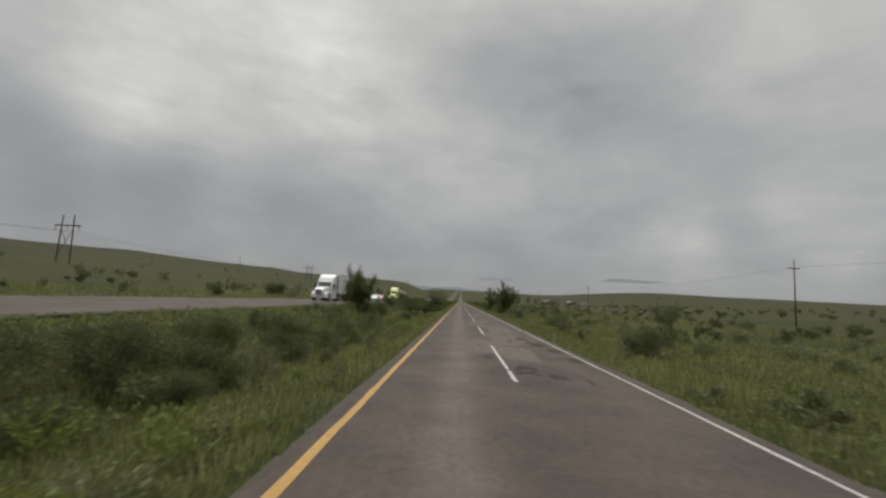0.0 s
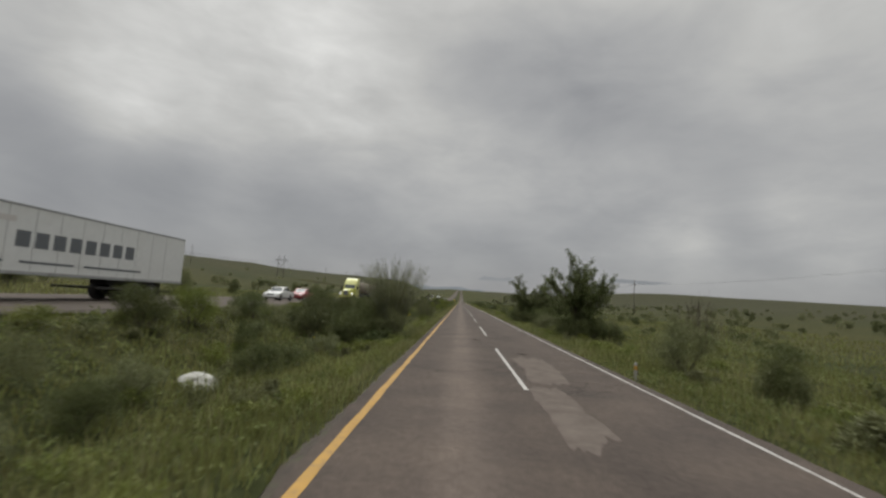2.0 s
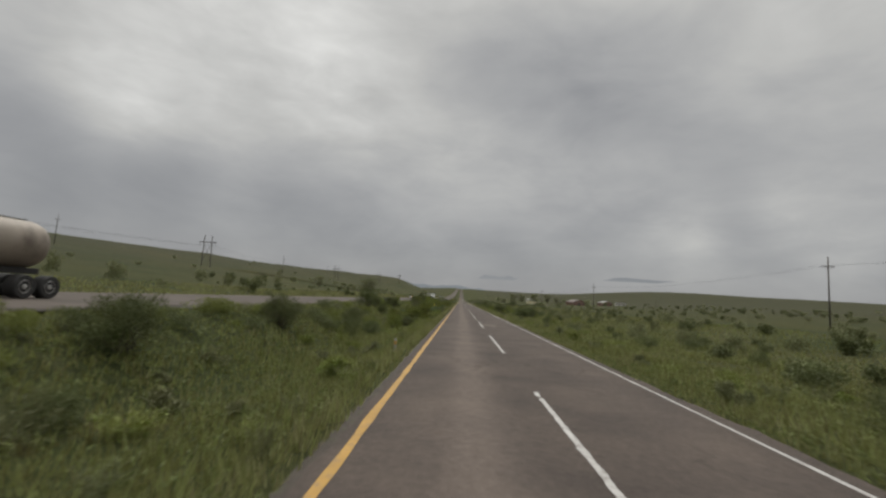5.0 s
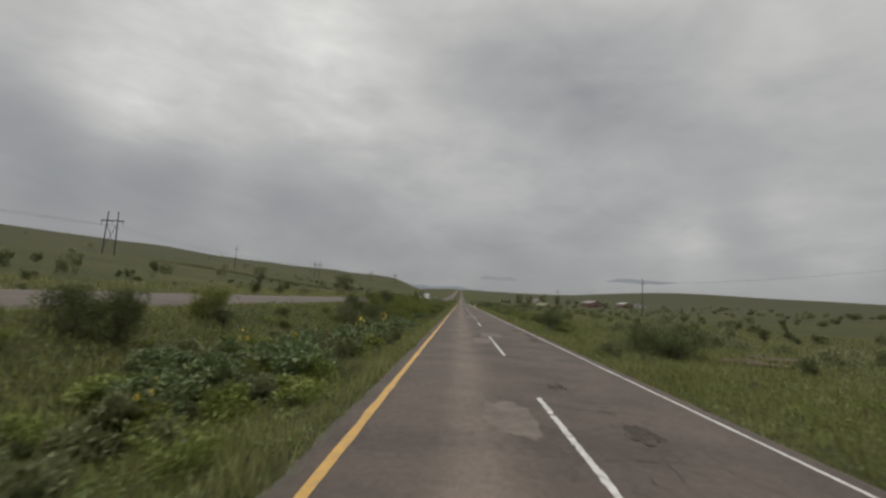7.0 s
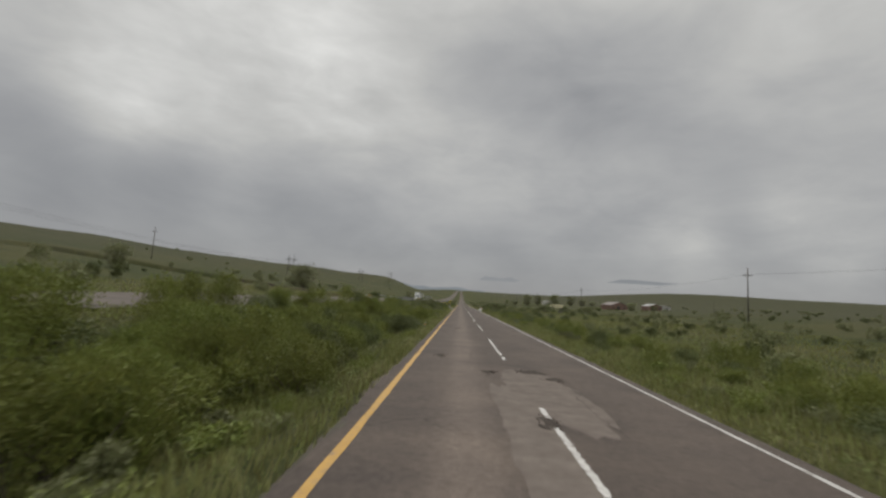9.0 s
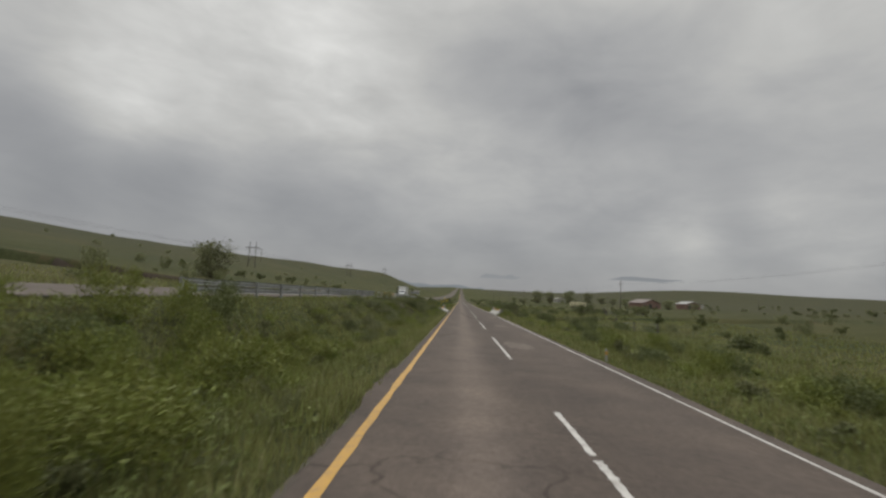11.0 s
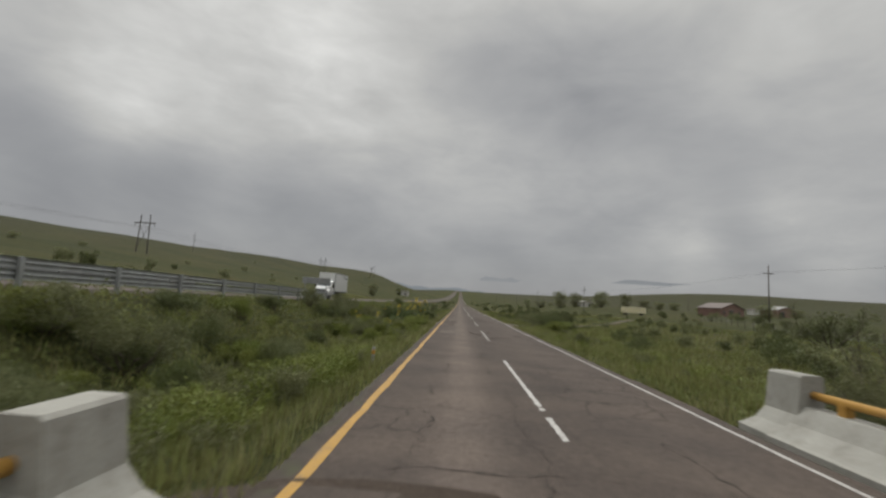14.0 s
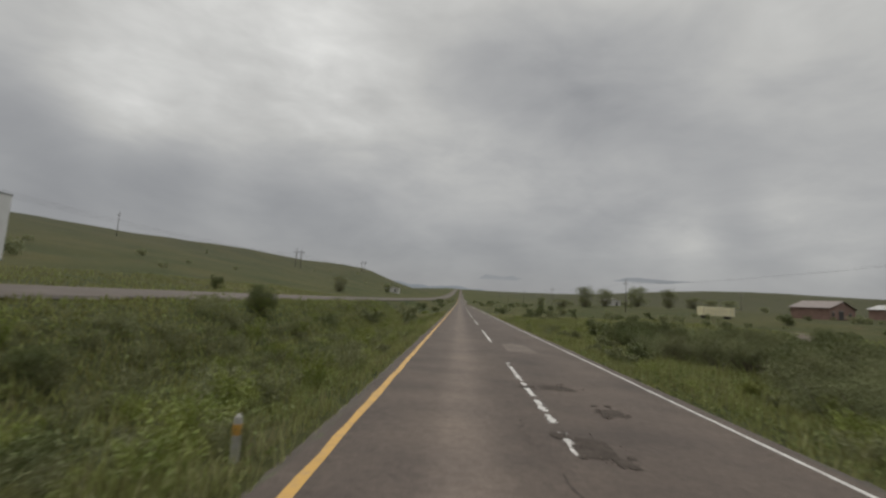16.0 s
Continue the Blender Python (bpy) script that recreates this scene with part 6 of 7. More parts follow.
def branchy(name, label, seed, w, h, stems, kids, per_twig, leaf, mat, slim=0.42, lean=0.55, up=0.10, sag=0.0, spread=0.16, thick=0.05, bare=0.25, category="tree", group=""):
    """A woody plant grown limb by limb: stems, boughs and twigs, with its leaves gathered along the twigs."""
    rng = np.random.default_rng(seed)
    limbs_, twigs = [], []

    def grow(p, d, length, r, level):
        pts = [p]
        for i in range(3):
            bend = up if level < 2 else up - sag
            d = (d + Vector(rng.normal(0, 0.17, 3)) + Vector((0, 0, bend))).normalized()
            q = pts[-1] + d * (length / 3)
            limbs_.append((pts[-1].copy(), q.copy(), r * (1 - 0.24 * i), r * (0.76 - 0.24 * i), level))
            pts.append(q)
        if level == 2:
            twigs.append(pts)
            return
        twigs.append(pts[1:])
        for k in range(kids[level]):
            u = rng.uniform(bare if level == 0 else 0.15, 1.0) * 3
            i = min(2, int(u))
            start = pts[i].lerp(pts[i + 1], u - i)
            side = Vector(rng.normal(0, 1, 3))
            side = (side - d * side.dot(d)).normalized()
            a = rng.uniform(0.5, 1.0)
            grow(start, (d * math.cos(a) + side * math.sin(a)).normalized(), length * rng.uniform(0.42, 0.66), r * 0.45, level + 1)

    for k in range(stems):
        a = 2 * math.pi * (k + rng.uniform(-0.3, 0.3)) / stems
        tilt = lean * rng.uniform(0.35, 1.0)
        d = Vector((math.cos(a) * math.sin(tilt), math.sin(a) * math.sin(tilt), math.cos(tilt)))
        grow(Vector((0.12 * math.cos(a), 0.12 * math.sin(a), -0.15)), d, h * rng.uniform(0.6, 0.8), thick * rng.uniform(0.7, 1.1), 0)
    P, W = [], []
    for pts in twigs:
        for u in rng.uniform(0, len(pts) - 1.001, per_twig):
            i = int(u)
            P.append(pts[i].lerp(pts[i + 1], u - i))
            W.append((pts[i + 1] - pts[i]).normalized())
    P, W = np.array(P), np.array(W)
    n = len(P)
    P = P + rng.normal(0, spread, (n, 3))
    # drawn to the width and height that the plant has
    kxy = (w / 2) / np.quantile(np.hypot(P[:, 0], P[:, 1]), 0.97)
    kz = h / np.quantile(P[:, 2], 0.995)
    k3 = np.array([kxy, kxy, kz])
    P = P * k3
    P[:, 2] = np.maximum(P[:, 2], 0.05)
    V, F = leaf_quads(P, unit(W + rng.normal(0, 0.7, (n, 3)) - np.array([0, 0, 1.1 * (sag > 0.2)])), leaf, leaf * slim, rng)
    t = tagged(base(name), label, category, group)
    crown = mesh_of("crown", V, F, mat)
    crown.parent = t
    wood = bmesh.new()
    for a, b, r0, r1, level in limbs_:
        a, b = Vector(np.array(a) * k3), Vector(np.array(b) * k3)
        tube(wood, a, b, max(r0, 0.004), max(r1, 0.003), (7, 5, 3)[level])
    part("trunk" if category == "tree" else "branchwork", wood, BARK, t)
    return t


KINDS = {}


def kind(key, ob, w, h):
    KINDS[key] = [ob, w, h, False]


kind("dark", bush("bush", "dense dark green bush beside the road", 1, 2.4, 1.7, 12000, 0.075, LEAF_DARK, 26, slim=0.34, upward=0.6), 2.4, 1.7)
kind("dark2", bush("bush", "rounded dark green thorn bush", 2, 2.6, 1.5, 12000, 0.07, LEAF_DARK, 24, slim=0.38, upward=0.4), 2.6, 1.5)
kind("bright", bush("bush", "fresh green bushy shrub with yellowish tips", 3, 2.2, 1.8, 12000, 0.075, LEAF_BRIGHT, 30, slim=0.30, upward=0.9), 2.2, 1.8)
kind("bright2", bush("bush", "leafy bright green shrub beside the road", 4, 2.6, 1.6, 12000, 0.075, LEAF_BRIGHT, 28, slim=0.32, upward=0.8), 2.6, 1.6)
kind("grey", bush("bush", "brushy shrub with grey-green leaves", 5, 2.4, 1.7, 12000, 0.07, LEAF_GREY, 26, slim=0.3, upward=0.9), 2.4, 1.7)
kind("weed", bush("weed_plant", "broad-leaved green weed clump", 6, 1.6, 0.9, 1900, 0.12, LEAF_GREY, 14, low=0.05, slim=0.6, trunk=0.012, category="weed"), 1.6, 0.9)
kind("weed2", bush("weed_plant", "leafy wild sunflower stalks without flowers", 7, 1.4, 1.15, 1900, 0.12, LEAF_BRIGHT, 14, low=0.05, slim=0.55, trunk=0.012, category="weed"), 1.4, 1.15)
kind("far", bush("bush", "small dark scrub bush on the grassland", 8, 2.4, 1.6, 700, 0.24, LEAF_DARK, 12, slim=0.5), 2.4, 1.6)
kind("far2", bush("bush", "small grey-green scrub bush on the grassland", 9, 2.6, 1.5, 700, 0.24, LEAF_GREY, 12, slim=0.5), 2.6, 1.5)
kind("herb", broom("weed_plant", "upright leafy green herbs on the verge", 21, 1.3, 1.1, 28, LEAF_BRIGHT, 34, 0.10, 0.035), 1.3, 1.1)
kind("herb2", broom("weed_plant", "upright grey-green herbs on the verge", 22, 1.4, 1.0, 28, LEAF_GREY, 34, 0.10, 0.032), 1.4, 1.0)
kind("sunleaf", bush("weed_plant", "large heart-shaped dark leaves of wild sunflowers", 23, 1.7, 1.7, 1100, 0.15, LEAF_BLUE, 16, low=0.05, slim=0.9, trunk=0.014, category="weed"), 1.7, 1.7)
kind("broom", broom("bush", "tall airy shrub of upright twigs fanning out beside the road", 10, 4.4, 5.2, 420, LEAF_GREY, 60, 0.075, 0.022, 0.5), 4.4, 5.2)
kind("thorn", branchy("bush", "dark half-bare thorny shrub with thin leaves", 11, 4.6, 3.4, 7, (7, 6), 34, 0.08, LEAF_DARK, slim=0.4, lean=1.0, up=0.04, category="bush", thick=0.045), 4.6, 3.4)
kind("bare", branchy("bush", "leafless grey shrub with thin bare branches", 12, 2.8, 4.0, 5, (6, 5), 3, 0.06, LEAF_GREY, lean=0.7, category="bush", thick=0.05), 2.8, 4.0)
kind("tree", branchy("tree", "many-stemmed dark green roadside tree with an airy crown", 31, 5.2, 6.4, 7, (7, 5), 190, 0.10, LEAF_DARK, slim=0.55, lean=0.48, up=0.08, spread=0.11, thick=0.085, bare=0.1), 5.2, 6.4)
kind("slim_tree", branchy("tree", "slender dark green tree on the bank", 37, 3.6, 4.3, 5, (9, 6), 100, 0.11, LEAF_DARK, slim=0.5, lean=0.40, up=0.10, spread=0.16, thick=0.06, bare=0.05), 3.6, 4.3)
kind("pepper", branchy("tree", "spreading tree with drooping feathery leaves", 13, 8.2, 5.7, 7, (8, 6), 270, 0.11, LEAF_DARK, slim=0.36, lean=0.8, up=0.07, sag=0.34, spread=0.14, thick=0.12, bare=0.15), 8.2, 5.7)
# distant trees take the grey-green leaves: aerial haze put into their colour
kind("far_tree", bush("tree", "dark full-grown tree near the houses", 14, 8.0, 8.0, 3600, 0.34, LEAF_GREY, 26, low=0.10, slim=0.6, trunk=0.10, category="tree"), 8.0, 8.0)


def plant(key, x, y, w=None, h=None, turn=None, sink=0.03):
    """Stands a plant of that kind on the ground, at its width and height."""
    ob, w0, h0, used = KINDS[key]
    w, h = w or w0, h or h0
    if w > 3.3 and key in ("dark", "dark2", "bright", "bright2", "grey"):
        # a broad bush is a clump of three
        for a, q in ((0.3, 1.0), (2.5, 0.88), (4.5, 0.8)):
            plant(key, x + 0.24 * w * math.cos(a), y + 0.24 * w * math.sin(a), min(3.3, 0.62 * w), h * q)
        return ob
    turn = (x * 47.3 + y * 31.7) % 360 if turn is None else turn
    m = Matrix.Translation((x, y, land(x, y) - sink)) @ Matrix.Rotation(radians(turn), 4, "Z")
    m = m @ Matrix.Diagonal((w / w0, w / w0, h / h0, 1))
    if used:
        return copy_thing(ob, m @ Matrix.Diagonal((1 / ob.scale.x, 1 / ob.scale.y, 1 / ob.scale.z, 1)))
    ob.matrix_basis = m
    KINDS[key][3] = True
    return ob


# the plants that stand out along the way: kind, sideways, along, width, height
for row in [
        ("dark", -8.9, 24, 2.8, 1.5), ("dark2", -8.6, 11.5, 2.6, 1.6), ("dark", -7.8, 13.5, 2.4, 1.5), ("grey", -6.7, 16, 1.8, 1.1), ("dark", -9.0, 8.5, 2.6, 1.7), ("dark2", -9.4, 17, 2.4, 1.2), ("bright", -7.4, 32, 2.0, 1.0),
        ("slim_tree", -11.2, 49.6, 3.7, 4.4), ("dark2", -9.9, 50.4, 2.2, 1.2), ("dark", -9.4, 55.5, 2.2, 1.6), ("thorn", 28.3, 62.5, 5.2, 4.5), ("dark", 9.86, 23.7, 2.8, 1.6), ("grey", 9.59, 41, 1.5, 1.4), ("dark2", 10.49, 50, 2.2, 1.3), ("grey", 8.95, 75, 2.6, 2.2), ("dark2", 9.32, 70, 1.6, 1.3),
        ("dark", -11, 72, 2.0, 1.6), ("bright", -11, 75, 2.0, 1.7), ("dark", -11, 80, 2.4, 1.5), ("dark2", -10, 91, 4.4, 2.2), ("broom", -3.95, 83.4, 4.4, 5.2), ("dark2", -4.6, 84.2, 3.2, 2.3), ("dark", -5.4, 83.0, 3.2, 2.4), ("grey", -3.7, 82.6, 2.4, 1.9), ("dark", -6.8, 86.0, 3.0, 2.0), ("dark", -9.0, 83.5, 3.0, 1.8), ("dark2", -9.6, 86.5, 3.0, 1.9), ("dark", 9.0, 92.4, 2.8, 1.5), ("dark", 10.8, 94.0, 2.8, 1.9), ("dark2", 12.4, 93.6, 2.4, 1.4), ("dark", 9.0, 114.0, 3.0, 2.2), ("dark", 12.0, 117.0, 3.2, 2.4), ("dark2", 7.4, 117.0, 2.6, 1.6), ("grey", -4.3, 111.5, 3.1, 2.7),
        ("tree", 9.6, 93.2, 5.3, 6.4), ("dark", 8.86, 91.5, 2.2, 1.6), ("dark2", 10.31, 92.6, 2.4, 1.8), ("pepper", 9.8, 115.5, 7.8, 5.7), ("bare", 16.6, 88, 2.6, 4.0), ("bare", 20, 97, 2.8, 4.3), ("dark2", 8.4, 239.7, 2.6, 1.95), ("dark", 8.0, 112.6, 2.4, 1.6), ("dark2", 13.0, 112.8, 2.6, 1.7), ("dark", 11.38, 116, 3.2, 2.6), ("dark2", 9.41, 107, 3.0, 2.2), ("grey", 8.11, 99.5, 2.6, 1.7),
        ("grey", -10, 96, 2.4, 1.9), ("dark", -9.5, 97.5, 2.2, 2.0), ("dark", -10.2, 99.5, 2.4, 1.9), ("dark2", -10.5, 106, 2.4, 1.7), ("dark", -10.8, 112, 2.2, 1.7), ("bright", -10, 120, 2.4, 1.5),
        ("grey", -32, 107, 3.0, 3.0), ("dark", -38, 92, 4.0, 2.6), ("dark", -9, 122, 3.2, 2.0), ("dark2", -8.5, 125, 3.2, 1.8), ("dark", -9.5, 128, 3.0, 2.0), ("bright", -11, 131, 1.6, 1.8), ("dark", -11, 136, 2.6, 1.6),
        ("bright", -10, 139, 2.0, 1.5), ("dark", -10, 154, 2.4, 1.7), ("dark2", -10, 166, 2.6, 1.7), ("grey", 7.92, 129.5, 1.3, 1.2), ("dark2", 9.59, 151, 2.4, 1.3),
        ("bright", -5.3, 195.5, 3.5, 2.3), ("dark2", -9.5, 196, 1.4, 1.4), ("dark", -11, 199, 1.8, 1.4), ("bright", -11, 202, 1.6, 1.3), ("dark2", -11, 205, 1.6, 1.2), ("dark", -11, 210, 1.8, 1.4), ("dark2", -11, 193.6, 2.6, 2.1),
        ("bright", -11, 217, 1.8, 1.5), ("dark", -10.4, 211, 1.5, 1.7), ("dark", 11.38, 223.5, 4.6, 2.0), ("thorn", 12.26, 226, 3.6, 2.2), ("dark2", 10.49, 258, 2.6, 1.4), ("dark2", 9.95, 240.5, 1.6, 1.0), ("bright", 9.22, 238.5, 1.8, 0.9),
        ("grey", -9, 233, 2.4, 1.9), ("dark", -9, 243, 2.4, 1.8), ("dark", -10, 240, 2.2, 2.0), ("bright", -6, 262, 2.7, 2.1), ("bright2", -6.5, 268, 2.8, 2.0), ("bright", -4.6, 272, 2.2, 1.7),
        ("far_tree", -53, 404, 9, 7.6), ("far_tree", -58, 409, 6.5, 6.5), ("grey", -9, 364, 2.2, 1.1), ("grey", -9.5, 373, 2.4, 1.2), ("grey", -10.5, 361, 2.2, 1.0), ("dark", 12.26, 380, 2.6, 1.3),
        ("grey", -10.8, 398.5, 2.2, 1.3), ("dark2", -11.3, 402, 2.0, 0.8), ("grey", -10.3, 406, 2.6, 1.3), ("dark", -10.8, 412, 2.0, 0.9), ("dark2", -11, 421, 2.0, 0.8), ("grey", -8.8, 407, 3.0, 1.7),
        ("bare", 11.6, 408, 2.6, 2.4), ("thorn", 34, 438, 8.2, 4.0), ("grey", 53, 446, 5.0, 2.8), ("dark", -3.95, 448.5, 3.2, 1.7), ("dark2", 12.26, 459, 4.6, 1.8), ("grey", 12.71, 466, 5.0, 2.1), ("grey", 9.59, 463, 2.6, 1.2),
        ("grey", 14.08, 474.5, 4.6, 2.2), ("dark", 12.71, 485, 4.0, 1.9), ("dark2", -11, 476, 2.2, 1.4), ("grey", 12.26, 477, 2.4, 1.5),
        ("far_tree", 61, 676, 10.5, 9.6), ("far_tree", 71.5, 679, 9.5, 8.4), ("far_tree", 86.5, 676, 11.0, 9.6), ("far_tree", 100, 674, 9.0, 8.8), ("far_tree", 111, 672, 9.0, 5.4), ("far_tree", 120, 674, 8.5, 4.8), ("far_tree", 130, 676, 9.0, 4.6), ("far_tree", 120, 578, 8.625, 5.2), ("far_tree", 50, 676, 9.2, 4),
        ("far_tree", 48, 720, 5.75, 4.8), ("far_tree", -40, 600, 6, 5), ("far_tree", -47, 742, 6, 6), ("far_tree", 140, 590, 6.9, 3.6), ("far_tree", -60, 330, 5, 4.5), ("far", -34, 62, 3.2, 1.8), ("far2", -31, 84, 2.6, 1.4)]:
    plant(*row)

rng = np.random.default_rng(77)


JOINED = {}


def join_plant(name, key, x, y, w, h):
    """Adds the leaves of a plant of that kind to one joined mesh of many."""
    ob, w0, h0, used = KINDS[key]
    crown = [c for c in ob.children if c.name.startswith("crown")][0]
    me = crown.data
    co = np.empty(len(me.vertices) * 3, np.float32)
    me.vertices.foreach_get("co", co)
    co = co.reshape(-1, 3, 3)
    if len(co) > 2000:
        # the crowns of a thicket hide one another: fewer, larger leaves do
        some = np.random.default_rng(len(JOINED) + int(abs(x) * 10)).random(len(co)) < 0.2
        mid = co[some].mean(1, keepdims=True)
        co = mid + (co[some] - mid) * 1.75
    co = co.reshape(-1, 3) * np.array([w / w0, w / w0, h / h0], np.float32)
    a = radians((x * 47.3 + y * 31.7) % 360)
    ca, sa = math.cos(a), math.sin(a)
    co = np.stack([co[:, 0] * ca - co[:, 1] * sa + x, co[:, 0] * sa + co[:, 1] * ca + y, co[:, 2] + land(x, y) - 0.05], -1)
    JOINED.setdefault((name, me.materials[0]), []).append(co)


def scatter(keys, n, x0, x1, y0, y1, w0, w1, h0, h1, apart=1.2, joined="", creek=5.0):
    """Stands n plants at random over a stretch, keeping off the roads, the creek and each other."""
    done = []
    tries = 0
    while len(done) < n and tries < n * 20:
        tries += 1
        x, y = rng.uniform(x0, x1), rng.uniform(y0, y1)
        w, h = rng.uniform(w0, w1), rng.uniform(h0, h1)
        if ROAD_L - 0.5 - w / 2 < x < ROAD_R + 0.5 + w / 2 or FAR_L - 1 - w / 2 < x < FAR_R + 0.5 + w / 2:
            continue
        if abs(y - 391 - 0.42 * (x - 1.5)) < creek + w / 2 and abs(x) < 75:
            continue
        if 4 < x < 46 and on_track(x, y) or -6.4 < x < 0 and abs(y - 441 - 0.1 * (x + 2)) < 2.0 + w * 0.4:
            continue
        if any((x - a) ** 2 + (y - b) ** 2 < (apart * (w + c) / 2) ** 2 for a, b, c in done):
            continue
        done.append((x, y, w))
        if -12.5 < x < -9.2 and y < 245:
            h *= 0.6
        w = min(w, h / 0.5)
        key = keys[int(rng.integers(len(keys)))]
        if joined:
            join_plant(joined, key, x, y, w, h)
        else:
            plant(key, x, y, w, h)


def on_track(x, y):
    """True on the dirt track that leaves the road on the right."""
    return abs(y - float(track_mid(x))) < 4.5


scatter(["dark", "dark2", "dark"], 17, -11.2, -6.0, 2, 60, 1.2, 2.6, 0.8, 1.6, 0.7)
scatter(["dark", "dark2", "dark"], 17, -11.2, -6.0, 2, 60, 1.2, 2.6, 0.8, 1.6, 0.7, "thicket")
scatter(["dark", "dark2", "grey"], 15, -11.4, -6.5, 60, 124, 1.2, 2.4, 0.8, 1.4, 0.8)
scatter(["dark", "dark2", "grey"], 15, -11.4, -6.5, 60, 124, 1.2, 2.4, 0.8, 1.4, 0.8, "thicket")
scatter(["dark", "dark2", "bright2"], 13, -11.0, -5.0, 114, 192, 1.2, 2.6, 0.8, 1.6, 0.7)
scatter(["dark", "dark2", "bright2"], 13, -11.0, -5.0, 114, 192, 1.2, 2.6, 0.8, 1.6, 0.7, "thicket")
scatter(["dark", "bright"], 8, -11.2, -8.0, 196, 240, 1.0, 1.8, 0.7, 1.3, 0.9)
scatter(["bright", "bright2", "bright", "dark"], 25, -11.8, -3.9, 246, 318, 1.5, 2.8, 1.1, 2.1, 0.55)
scatter(["bright", "bright2", "bright", "dark"], 25, -11.8, -3.9, 246, 318, 1.5, 2.8, 1.1, 2.1, 0.55, "thicket")
scatter(["bright2", "dark", "grey"], 14, -11.2, -5.0, 318, 374, 1.2, 2.2, 0.6, 1.05, 0.7)
scatter(["grey", "dark2", "bright"], 12, -10.5, -5.5, 400, 432, 1.0, 2.2, 0.6, 1.2, 0.7)
scatter(["grey", "bright"], 6, -11.5, -6.0, 466, 540, 1.0, 2.0, 0.6, 1.2, 0.9, "thicket")
scatter(["dark", "grey", "dark2"], 12, 8.67, 20, 10, 130, 1.2, 2.6, 0.7, 1.5, 0.9, "thicket")
scatter(["dark", "grey", "bright2"], 14, 8.2, 18, 130, 255, 1.2, 2.6, 0.7, 1.4, 0.8, "thicket")
scatter(["bright2", "dark", "bright"], 24, 8.11, 15, 258, 345, 1.2, 2.6, 0.8, 1.5, 0.6, "thicket")
scatter(["grey", "dark2", "dark"], 12, 9.59, 24, 345, 384, 1.2, 2.6, 0.8, 1.4, 0.8, "thicket")
scatter(["grey", "dark"], 8, 10.49, 24, 405, 440, 1.4, 3.0, 0.9, 1.8, 0.8, "thicket")
scatter(["weed", "weed2"], 60, -8.5, -3.2, 186, 250, 0.9, 1.7, 0.6, 1.1, 0.5)
scatter(["weed2", "weed"], 26, -9.5, -3.4, 424, 452, 0.9, 1.7, 0.6, 1.2, 0.5)
scatter(["weed", "weed2"], 34, -7.5, -3.2, 2, 180, 0.7, 1.4, 0.4, 0.8, 0.8)
scatter(["weed", "weed2"], 30, -6.5, -3.2, 250, 376, 0.7, 1.3, 0.4, 0.8, 0.8)
scatter(["weed", "weed2"], 44, 6.65, 9.5, 2, 376, 0.7, 1.5, 0.4, 0.8, 0.8)
scatter(["weed", "weed2"], 16, 6.65, 10, 408, 520, 0.7, 1.5, 0.4, 0.8, 0.8)
scatter(["bright", "bright2", "dark"], 70, -11.8, -4.2, 250, 330, 1.6, 2.8, 1.2, 2.1, 0.42, "thicket")
scatter(["bright2", "dark", "bright"], 46, 7.92, 14, 252, 350, 1.0, 2.2, 0.7, 1.2, 0.6, "thicket")
scatter(["dark", "grey", "dark2"], 40, 9.59, 30, 5, 250, 1.0, 2.0, 0.5, 1.0, 0.8, "thicket")
scatter(["weed", "weed2", "weed"], 90, -8.6, -3.0, 203, 250, 0.9, 1.7, 0.6, 1.05, 0.45, "low_weeds")
scatter(["grey", "dark2", "bright"], 30, -10.4, -4.6, 399, 415, 0.9, 2.0, 0.5, 1.2, 0.5, "thicket")
scatter(["grey", "dark", "grey"], 30, -11.8, -7.0, 340, 376, 1.0, 2.2, 0.5, 1.0, 0.5, "thicket")
scatter(["dark", "grey", "bright"], 54, -11.9, -9.6, 35, 192, 1.0, 2.2, 1.0, 1.7, 0.6, "thicket")
scatter(["weed", "weed2"], 110, -11.0, -3.0, 2, 376, 0.6, 1.4, 0.25, 0.6, 0.7, "low_weeds")
scatter(["weed", "weed2"], 40, -11.0, -3.0, 404, 520, 0.6, 1.4, 0.25, 0.6, 0.7, "low_weeds")
scatter(["weed", "weed2"], 110, 6.55, 14, 2, 376, 0.6, 1.4, 0.25, 0.6, 0.7, "low_weeds")
scatter(["weed", "weed2"], 40, 6.55, 14, 406, 520, 0.6, 1.4, 0.25, 0.6, 0.7, "low_weeds")
for x, y, w, h in ((-3.5, 378.6, 1.1, 0.9), (-3.9, 379.8, 1.3, 1.0), (-4.4, 377.6, 1.4, 1.0), (6.7, 383.4, 1.2, 0.8), (7.2, 382.4, 1.4, 0.9)):
    plant("weed2", x, y, w, h)
